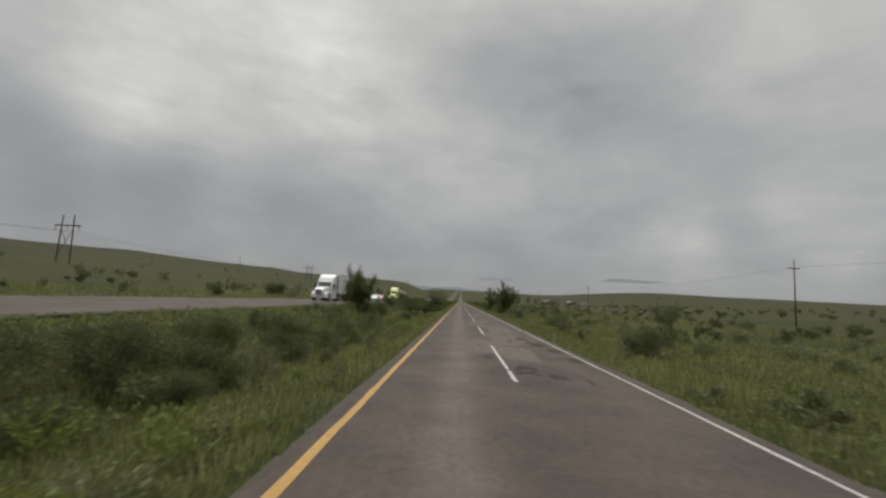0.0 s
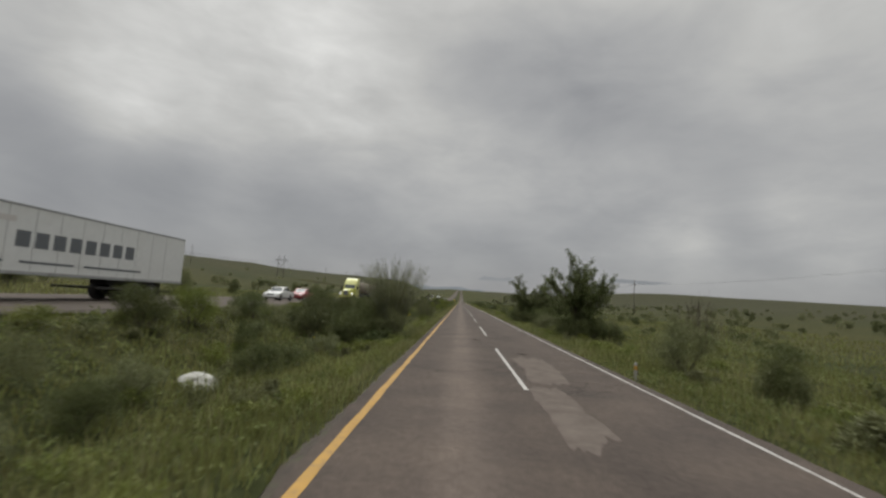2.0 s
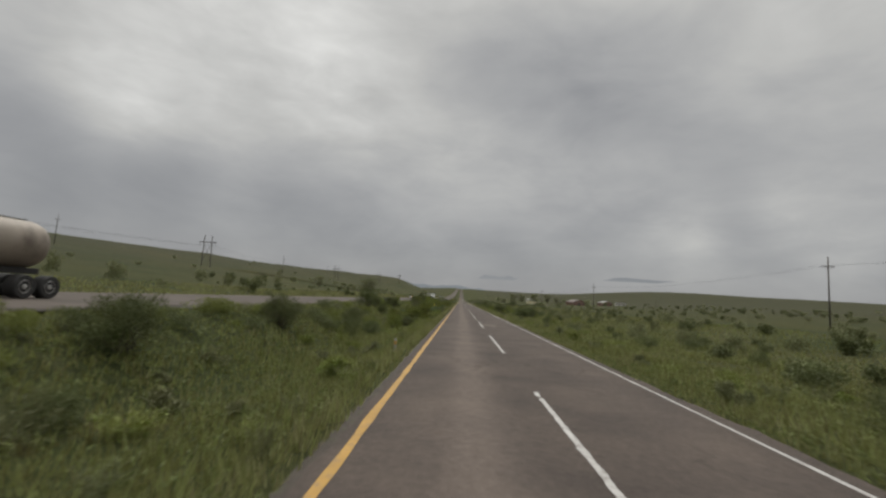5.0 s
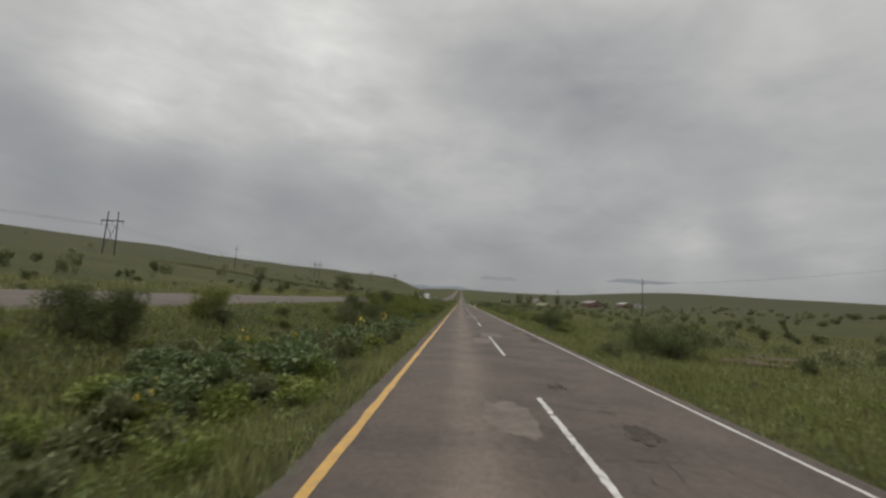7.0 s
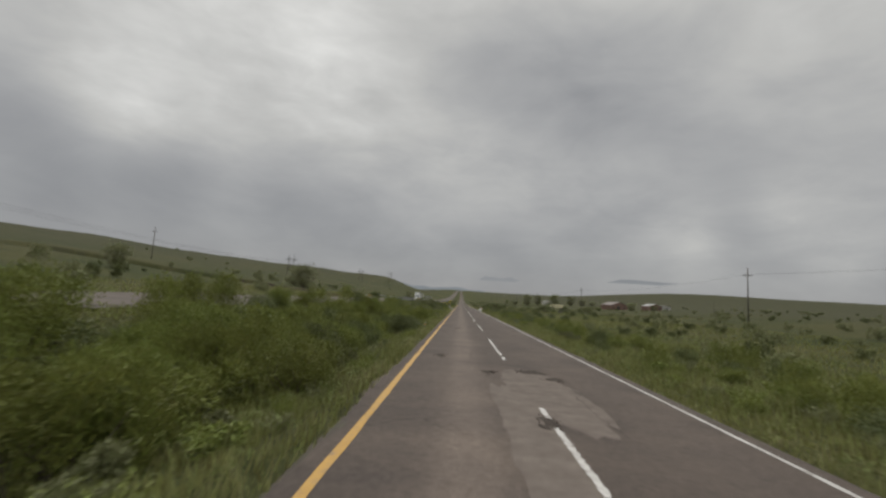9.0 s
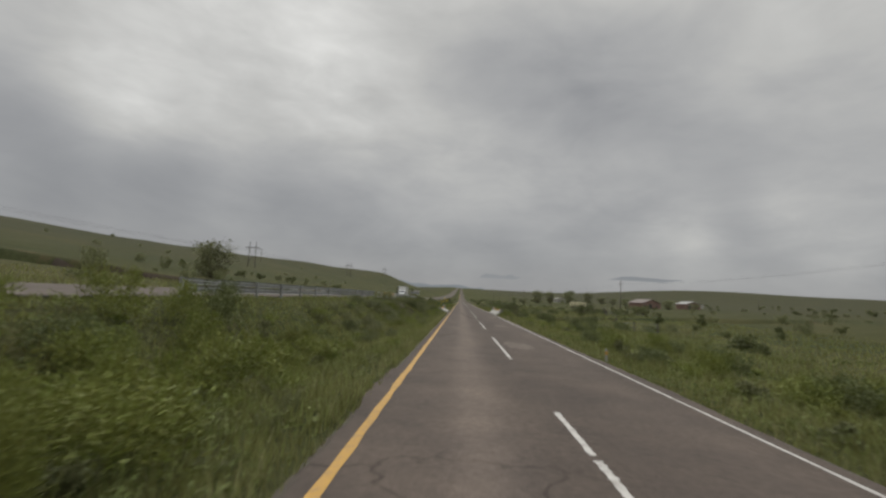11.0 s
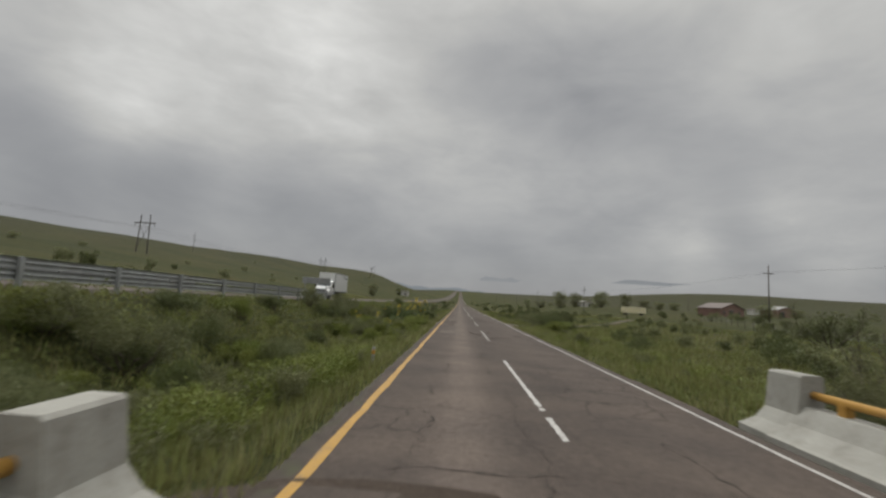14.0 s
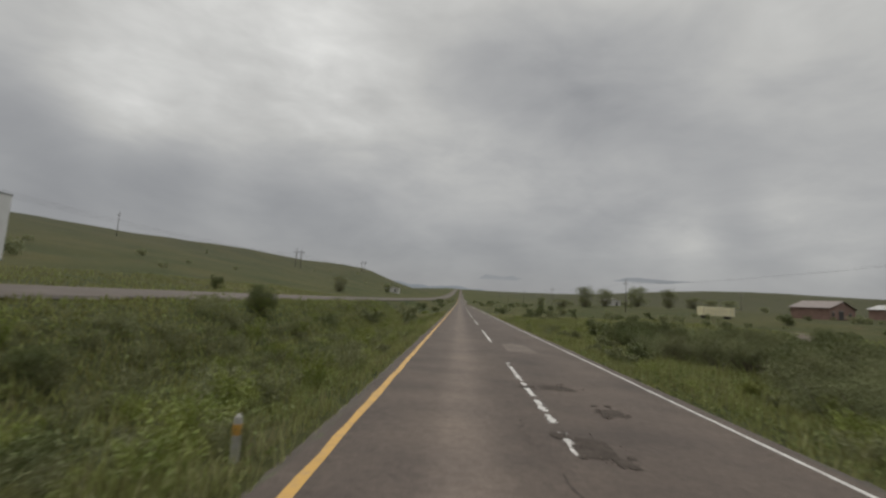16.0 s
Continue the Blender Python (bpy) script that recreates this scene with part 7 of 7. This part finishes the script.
for key, x, y, w, h in (("grey", -9.4, 376.6, 3.0, 2.1), ("grey", -10.8, 374.0, 2.8, 1.8), ("bright", -8.2, 374.6, 2.2, 1.1), ("dark2", -12.0, 377.4, 1.8, 1.1), ("bright", -9.6, 371.0, 2.4, 1.1), ("grey", -7.6, 370.0, 2.4, 1.3), ("grey", -6.6, 401.5, 2.4, 1.6), ("dark", -5.2, 400.5, 2.0, 1.3), ("dark2", -9.8, 400.0, 2.2, 1.2), ("grey", -10.4, 397.0, 2.0, 1.3), ("dark2", -9.2, 398.0, 1.8, 1.3), ("grey", -7.6, 399.0, 2.0, 1.3), ("grey", 9.04, 381.0, 1.6, 1.2), ("dark2", 10.49, 386.5, 1.8, 1.1), ("grey", 14.55, 384.6, 2.0, 1.2),
                        ("weed2", -3.75, 380.6, 1.2, 1.0), ("weed", -3.9, 381.6, 1.1, 0.9), ("weed", -2.95, 379.2, 0.8, 0.5)):
    plant(key, x, y, w, h)
scatter(["weed"], 8, -4.5, -3.7, 370, 380, 0.8, 1.3, 0.5, 0.9, 0.5)
scatter(["far", "far2", "far2"], 85, -75, -29, -10, 520, 1.6, 3.6, 1.2, 2.4, 0.9, "scrub")
scatter(["far", "far2"], 90, -60, -29, -10, 480, 0.8, 2.0, 0.4, 1.0, 1.0, "scrub")
scatter(["far2"], 30, -150, -55, 0, 600, 1.5, 4.0, 0.8, 1.6, 1.0, "scrub")
scatter(["far2"], 28, -220, -60, 100, 1000, 1.5, 4.0, 0.8, 1.6, 1.0, "scrub")
scatter(["far", "far2"], 160, 18.0, 60, 0, 560, 1.0, 3.0, 0.5, 1.4, 1.0, "scrub")
scatter(["far", "far2"], 160, 40.0, 170, 0, 600, 1.5, 4.0, 0.7, 1.8, 1.0, "scrub")
scatter(["far", "far2"], 110, 60.0, 420, 150, 900, 2.5, 6.0, 1.2, 2.4, 1.0, "scrub")
scatter(["far", "far2", "far"], 70, -12.5, 40, 470, 900, 1.8, 4.0, 0.8, 1.9, 1.0, "scrub")
scatter(["herb", "herb2", "herb"], 70, -10.5, -3.3, 366, 383, 0.9, 1.6, 0.8, 1.25, 0.35, "low_weeds", creek=2.0)
scatter(["herb", "herb2"], 190, -11.6, -3.2, 2, 250, 0.9, 1.6, 0.5, 1.0, 0.4, "low_weeds")
scatter(["herb", "herb2"], 50, -10.6, -3.2, 250, 366, 0.9, 1.6, 0.5, 0.9, 0.4, "low_weeds")
scatter(["herb", "herb2"], 100, -11.6, -3.2, 400, 520, 0.9, 1.6, 0.5, 1.0, 0.4, "low_weeds")
scatter(["herb", "herb2"], 120, 6.65, 12, 2, 384, 0.9, 1.6, 0.4, 0.8, 0.5, "low_weeds")
scatter(["herb", "herb2"], 50, 6.65, 12, 404, 520, 0.9, 1.6, 0.4, 0.8, 0.5, "low_weeds")
scatter(["dark", "grey", "bright"], 60, -12.7, -11.2, 30, 195, 0.8, 1.6, 0.7, 1.3, 0.5, "thicket")
scatter(["herb", "herb2", "herb"], 60, -8.0, -2.9, 397.5, 412, 0.9, 1.5, 0.6, 1.0, 0.35, "low_weeds", creek=6.5)
scatter(["herb", "herb2", "herb2"], 46, -11.0, -5.4, 439.5, 446.5, 0.9, 1.5, 0.8, 1.3, 0.35, "low_weeds")
scatter(["herb", "herb2"], 40, -8.5, -3.4, 28, 60, 0.9, 1.5, 0.6, 1.0, 0.4, "low_weeds")
scatter(["herb", "herb", "herb2"], 60, -8.5, -2.9, 433.5, 439.2, 0.9, 1.5, 0.9, 1.4, 0.3, "low_weeds")
scatter(["herb", "herb2"], 150, -3.3, -2.72, 2, 376, 0.5, 0.9, 0.35, 0.75, 0.5, "low_weeds")
scatter(["herb", "herb2"], 50, -3.3, -2.72, 404, 520, 0.5, 0.9, 0.35, 0.75, 0.5, "low_weeds")
scatter(["dark", "grey"], 10, -11.5, -6.5, 428, 440, 1.4, 2.2, 0.9, 1.5, 0.6)
scatter(["sunleaf"], 20, -8.4, -4.0, 444.2, 452.5, 1.4, 2.0, 1.3, 2.0, 0.4)
scatter(["sunleaf"], 44, -8.6, -3.7, 203, 248, 1.1, 1.8, 0.8, 1.35, 0.42)
scatter(["herb", "herb2", "herb2"], 60, -10.5, -3.4, 455, 478, 0.9, 1.5, 0.6, 1.1, 0.35, "low_weeds")
scatter(["grey", "bright2", "dark"], 14, -11.0, -5.0, 456, 485, 1.2, 2.2, 0.6, 1.1, 0.5, "thicket")
scatter(["far", "far2"], 150, 14.08, 46, 0, 380, 1.2, 3.0, 0.6, 1.3, 0.8, "scrub")
scatter(["far", "far2"], 60, 14.08, 46, 405, 560, 1.2, 3.0, 0.6, 1.3, 0.8, "scrub")
for key, x, y, w, h in (("dark", 15.51, 470, 5, 2.0), ("dark2", 17.5, 474.5, 5, 2.2), ("dark", 14.55, 486, 5, 2.0), ("grey", 12.98, 480, 4, 1.6), ("dark", 16.5, 480, 4.5, 2.0), ("grey", 9.59, 455.0, 2.2, 1.2), ("bright", 10.84, 444.5, 3.0, 1.2), ("bright2", 9.95, 441.5, 2.6, 1.1), ("dark", 12.09, 446.0, 2.6, 1.2)):
    plant(key, x, y, w, h)
for key, x, y, w, h in (("bright", -5.7, 260.5, 3.0, 2.0), ("bright2", -8.2, 260.8, 3.2, 2.4), ("bright", -7.2, 264.8, 3.4, 2.4), ("bright2", -4.7, 267.0, 2.4, 1.7), ("bright", -9.8, 263.5, 3.2, 2.5), ("dark", -10.6, 258.6, 3.0, 2.6), ("bright", -8.6, 268.6, 3.2, 2.3), ("bright2", -10.4, 272.0, 3.0, 2.3), ("bright", -6.4, 273.0, 2.8, 2.1), ("bright", -8.4, 277.4, 3.0, 2.2), ("dark", -5.2, 278.2, 2.2, 1.7), ("bright2", -6.6, 282.5, 2.8, 2.0)):
    plant(key, x, y, w, h)
for key, x, y, w, h in (("dark", -6.8, 84.8, 3.0, 2.2), ("dark2", -4.6, 82.6, 2.0, 1.3), ("sunleaf", -3.9, 81.6, 1.1, 0.8), ("sunleaf", -4.6, 81.0, 1.2, 0.9), ("dark", -5.6, 83.0, 2.2, 1.7),
                        ("grey", 9.95, 387.6, 2.4, 1.3), ("dark2", 12.26, 389.5, 2.4, 1.2), ("grey", 15.02, 390.5, 2.8, 1.4), ("dark", 10.93, 398.5, 2.6, 1.6), ("grey", 13.71, 400.5, 3.0, 1.8), ("grey", 8.86, 397.6, 2.0, 1.4), ("dark2", 17.5, 401.5, 3.0, 1.9), ("dark", 7.73, 386.4, 1.6, 1.0), ("grey", 18.5, 392.0, 2.6, 1.3), ("grey", 8.3, 404.5, 2.2, 1.3)):
    plant(key, x, y, w, h)
for k in range(6):
    plant("herb2", -2.40 - 0.05 * (k % 3), 382.4 + k * 0.8, 0.22 + 0.06 * (k % 2), 0.16 + 0.04 * (k % 3), sink=land(-2.40 - 0.05 * (k % 3), 382.4 + k * 0.8))
for x, y, h in ((-3.0, 379.7, 0.9), (-3.4, 379.2, 1.0), (-3.7, 380.2, 1.1), (-2.95, 378.7, 0.8), (-3.3, 380.4, 0.9), (-3.9, 378.4, 1.1), (-2.9, 380.3, 0.7), (6.3, 383.9, 0.6), (6.7, 383.4, 0.8), (6.4, 382.8, 0.7)):
    plant("herb", x, y, 1.0, h)
for (name, mat), pieces in JOINED.items():
    V = np.concatenate(pieces)
    tagged(mesh_of(name, V, np.arange(len(V)).reshape(-1, 3), mat), "scattered low scrub bushes over the grassland" if name == "scrub" else "thick low green growth along the verge", "scrub", kind="stuff")


# ---- wild sunflowers ----
def sunflower(seed, h, heads):
    rng = np.random.default_rng(seed)
    s = tagged(base("sunflower"), "wild sunflower with yellow heads on leafy stalks", "flower", "wild sunflowers")
    P, W, tops = [], [], []
    for k in range(heads):
        a = rng.uniform(0, 2 * math.pi)
        top = Vector((0.38 * math.cos(a) * rng.uniform(0.3, 1), 0.38 * math.sin(a) * rng.uniform(0.3, 1), h * rng.uniform(0.7, 1.0)))
        mid = Vector((top.x * 0.4, top.y * 0.4, top.z * 0.55))
        bm = tube(bmesh.new(), (0, 0, -0.1), mid, 0.014, 0.010, 5)
        tube(bm, mid, top, 0.010, 0.006, 5)
        part("stalk", bm, LEAF_BRIGHT, s)
        tops.append(top)
        for u in rng.uniform(0.15, 0.92, 16):
            P.append(Vector((0, 0, 0)).lerp(mid, u / 0.55) if u < 0.55 else mid.lerp(top, (u - 0.55) / 0.45))
            b = rng.uniform(0, 2 * math.pi)
            W.append((math.cos(b), math.sin(b), rng.uniform(-0.2, 0.5)))
    V, F = leaf_quads(np.array(P), unit(np.array(W)), 0.19, 0.13, rng, 0.15)
    lv = mesh_of("foliage", V, F, LEAF_GREY)
    lv.parent = s
    for top in tops:
        face = Vector((rng.normal(0, 0.9), rng.normal(-0.6, 0.7), rng.uniform(-0.1, 0.8))).normalized()
        q = face.to_track_quat("Z", "Y").to_matrix().to_4x4()
        m = Matrix.Translation(top) @ q
        bm = bmesh.new()
        n = 14
        for i in range(n):
            a = 2 * math.pi * i / n
            b = a + math.pi / n * 0.8
            c = a - math.pi / n * 0.8
            pts = [(0.035 * math.cos(a), 0.035 * math.sin(a), 0), (0.075 * math.cos(c), 0.075 * math.sin(c), 0.008), (0.115 * math.cos(a), 0.115 * math.sin(a), -0.012), (0.075 * math.cos(b), 0.075 * math.sin(b), 0.008)]
            bm.faces.new([bm.verts.new(m @ Vector(p)) for p in pts])
        fl = part("flower", bm, PETAL, s, "yellow petals")
        bm = bmesh.new()
        bmesh.ops.create_uvsphere(bm, u_segments=10, v_segments=6, radius=0.042, matrix=m @ Matrix.Diagonal((1, 1, 0.4, 1)))
        part("centre", bm, SEED_HEAD, fl, "brown centre")
    return s


FLOWERS = [sunflower(1, 2.1, 3), sunflower(2, 1.8, 2), sunflower(3, 2.4, 4)]
SPOTS = [(-4.6, 38.0), (-6.8, 47.5), (-7.4, 50.2), (-5.6, 205.5), (-4.9, 211.5), (-4.3, 217.0), (-4.0, 222.0), (-7.0, 203.8), (-6.2, 232.5), (-5.8, 108.8), (-7.4, 80.2), (-6.6, 432.6), (-5.9, 433.8), (-7.2, 434.6), (-5.4, 435.2), (-8.2, 431.8), (-6.6, 437.4),
         (-4.7, 446.8), (-5.2, 448.2), (-4.3, 449.4), (-5.6, 450.6), (-4.5, 451.6), (-6.4, 449.8), (-6.0, 452.6), (-5.0, 453.4), (-4.2, 447.6), (-7.0, 447.2), (-5.0, 444.9), (-7.6, 449.0), (-3.9, 446.2), (-8.4, 446.4), (-4.4, 445.4), (-4.1, 450.8), (-6.2, 45.2), (-4.2, 51.4), (-5.4, 54.6), (-8.0, 214.0), (-6.8, 221.0), (-5.0, 228.0)]
for k, (x, y) in enumerate(SPOTS):
    m = Matrix.Translation((x, y, land(x, y))) @ Matrix.Rotation(radians(((k * 53) % 360)), 4, "Z") @ Matrix.Scale((1.0 if y > 440 else 0.6) + 0.28 * ((k * 37) % 10) / 10, 4)
    if k < 3:
        FLOWERS[k].matrix_basis = m
    else:
        f = FLOWERS[k % 3]
        copy_thing(f, m @ Matrix.Scale(1 / f.scale.x, 4))


# ---- grass ----
def grass(name, label, mat, zones, seed):
    """Blades of grass over stretches of (x0, x1, y0, y1, blades, low, high, width, patch)."""
    rng = np.random.default_rng(seed)
    VV = []
    for x0, x1, y0, y1, n, low, high, wide, patchy in zones:
        x, y = rng.uniform(x0, x1, n), rng.uniform(y0, y1, n)
        # tufts: pull blades towards nearby tuft centres
        cell = 0.55
        gx, gy = np.floor(x / cell), np.floor(y / cell)
        hx = np.modf(np.abs(np.sin(gx * 12.9898 + gy * 78.233)) * 43758.5453)[0]
        hy = np.modf(np.abs(np.sin(gx * 39.346 + gy * 11.135)) * 24634.6345)[0]
        pull = rng.uniform(0.0, 0.5, n)
        x = x + ((gx + hx) * cell - x) * pull
        y = y + ((gy + hy) * cell - y) * pull
        mid = 391.0 + 0.42 * (x - 1.5)
        keep = ~((np.abs(y - mid) < np.where(x > 7, 5.5, np.where(x < -3.4, 8.0, 5.0))) & (np.abs(x) < 75))
        keep &= ~((x > ROAD_L - 0.12) & (x < ROAD_R + 0.1)) & ~((x > FAR_L - 0.3) & (x < FAR_R + 0.2))
        keep &= ~((x > -3.6) & (x < 7.0) & (y > np.where(x < 1, 380.6, 386.0)) & (y < np.where(x < 1, 399.4, 404.8)))
        keep &= ~((x > 5.5) & (np.abs(y - track_mid(x)) < 2.6 + 1.6 * np.exp(-(x - 5.6) / 2.0)) & (x < 40))
        keep &= ~((x < 0) & (x > -9.5) & (x > -6.0) & (np.abs(y - 441 - 0.1 * (x + 2)) < 1.3 + 1.3 * np.exp((x + 1.95) / 1.2)))
        patch = wave(x, y, 3.1, seed) + 0.5 * wave(x, y, 1.1, seed + 3)
        keep &= patch > patchy + rng.normal(0, 0.35, n)
        x, y, patch, hx, hy = x[keep], y[keep], patch[keep], hx[keep], hy[keep]
        n = len(x)
        z = land_z(x, y) - 0.04
        h = rng.uniform(low, high, n) * (0.75 + 0.5 * hx) * (1 + 0.25 * np.clip(patch, -1, 1))
        a = rng.uniform(0, 2 * np.pi, n)
        lean = rng.uniform(0.05, 0.5, n) * h
        w = wide * rng.uniform(0.6, 1.4, n)
        ca, sa = np.cos(a), np.sin(a)
        b = rng.uniform(0, 2 * np.pi, n)
        root = np.stack([x, y, z], -1)
        off = np.stack([ca * w / 2, sa * w / 2, 0 * w], -1)
        tip = root + np.stack([np.cos(b) * lean, np.sin(b) * lean, h], -1)
        VV.append(np.stack([root - off, root + off, tip], 1).reshape(-1, 3))
    V = np.concatenate(VV)
    ob = mesh_of(name, V, np.arange(len(V)).reshape(-1, 3), mat)
    return tagged(ob, label, "grass", kind="stuff")


grass("verge_grass", "thick green roadside grass", GRASS_A, [
    (-3.4, -2.03, -5, 520, 130000, 0.12, 0.38, 0.025, -0.9), (-7.0, -3.0, -5, 520, 170000, 0.16, 0.40, 0.045, -0.9), (-9.6, -7.0, -5, 520, 90000, 0.16, 0.40, 0.06, -0.9), (-13.05, -9.6, -5, 520, 110000, 0.08, 0.28, 0.065, -0.9),
    (5.66, 6.9, -5, 520, 110000, 0.08, 0.28, 0.025, -0.9), (6.7, 10.0, -5, 520, 150000, 0.16, 0.42, 0.045, -0.9), (10.0, 20.0, -5, 540, 190000, 0.15, 0.42, 0.055, -0.6), (20.0, 45.0, -5, 560, 80000, 0.15, 0.42, 0.09, -0.5),
    (-45.0, -26.5, 20, 560, 60000, 0.15, 0.45, 0.09, -0.4)], 3)
grass("seeding_grass", "straw-tinged grass with seed heads", GRASS_B, [
    (-2.75, -2.08, -5, 540, 22000, 0.22, 0.55, 0.022, -0.2), (-6.5, -2.4, -5, 540, 60000, 0.15, 0.5, 0.025, 0.0), (-10.0, -6.5, -5, 540, 36000, 0.2, 0.55, 0.035, 0.1), (5.7, 9.0, -5, 540, 60000, 0.15, 0.5, 0.025, 0.0), (9.0, 30.0, -5, 560, 80000, 0.2, 0.5, 0.05, 0.0), (-42.0, -26.5, 20, 560, 40000, 0.2, 0.5, 0.08, 0.2)], 8)


def herbs(name, label, mat, zones, seed):
    """A low mat of small leaves over stretches of (x0, x1, y0, y1, leaves, height, leaf): swells and hollows of its own, denser in clumps."""
    rng = np.random.default_rng(seed)
    VV = []
    for x0, x1, y0, y1, n, high, leaf in zones:
        x, y = rng.uniform(x0, x1, n), rng.uniform(y0, y1, n)
        cell = 0.8
        gx, gy = np.floor(x / cell), np.floor(y / cell)
        hx = np.modf(np.abs(np.sin(gx * 12.9898 + gy * 78.233)) * 43758.5453)[0]
        hy = np.modf(np.abs(np.sin(gx * 39.346 + gy * 11.135)) * 24634.6345)[0]
        pull = rng.uniform(0.1, 0.75, n)
        x = x + ((gx + hx) * cell - x) * pull
        y = y + ((gy + hy) * cell - y) * pull
        keep = np.abs(y - 391.0 - 0.42 * (x - 1.5)) > np.where(x > 7, 5.8, np.where(x < -3.4, 8.4, 5.2))
        keep &= ~((x > ROAD_L - 0.25) & (x < ROAD_R + 0.2)) & ~((x > -3.6) & (x < 7.0) & (y > 380.6) & (y < 404.6))
        keep &= ~((x > 5.5) & (np.abs(y - track_mid(x)) < 2.8 + 1.6 * np.exp(-(x - 5.6) / 2.0)) & (x < 40))
        keep &= ~((x < 0) & (x > -9.5) & (x > -6.0) & (np.abs(y - 441 - 0.1 * (x + 2)) < 1.4 + 1.3 * np.exp((x + 1.95) / 1.2)))
        swell = 0.5 + 0.5 * wave(x, y, 4.3, seed) + 0.25 * wave(x, y, 1.4, seed + 2)
        keep &= swell > rng.uniform(0.0, 0.45, n)
        x, y, swell, hx, hy, pull = x[keep], y[keep], swell[keep], hx[keep], hy[keep], pull[keep]
        n = len(x)
        h = high * (0.35 + 0.8 * np.clip(swell, 0, 1.2)) * (0.55 + 0.75 * hy) * (0.45 + 0.75 * pull)
        z = land_z(x, y) + h * rng.uniform(0.15, 1.0, n) ** 0.6
        ways = unit(rng.normal(size=(n, 3)) * np.array([1, 1, 0.55]) + np.array([0, 0, 0.35]))
        V, F = leaf_quads(np.stack([x, y, z], -1), ways, leaf, leaf * 0.5, rng, 0.1)
        VV.append(V)
    V = np.concatenate(VV)
    return tagged(mesh_of(name, V, np.arange(len(V)).reshape(-1, 3), mat), label, "herbs", kind="stuff")


herbs("verge_herbs", "low mat of mixed green herbs on the verge", FORB, [
    (-7.5, -2.15, -2, 520, 220000, 0.42, 0.085), (-12.6, -7.5, -2, 520, 110000, 0.45, 0.12), (5.9, 10.5, -2, 520, 170000, 0.40, 0.085), (10.5, 24.0, -2, 540, 110000, 0.42, 0.14)], 17)
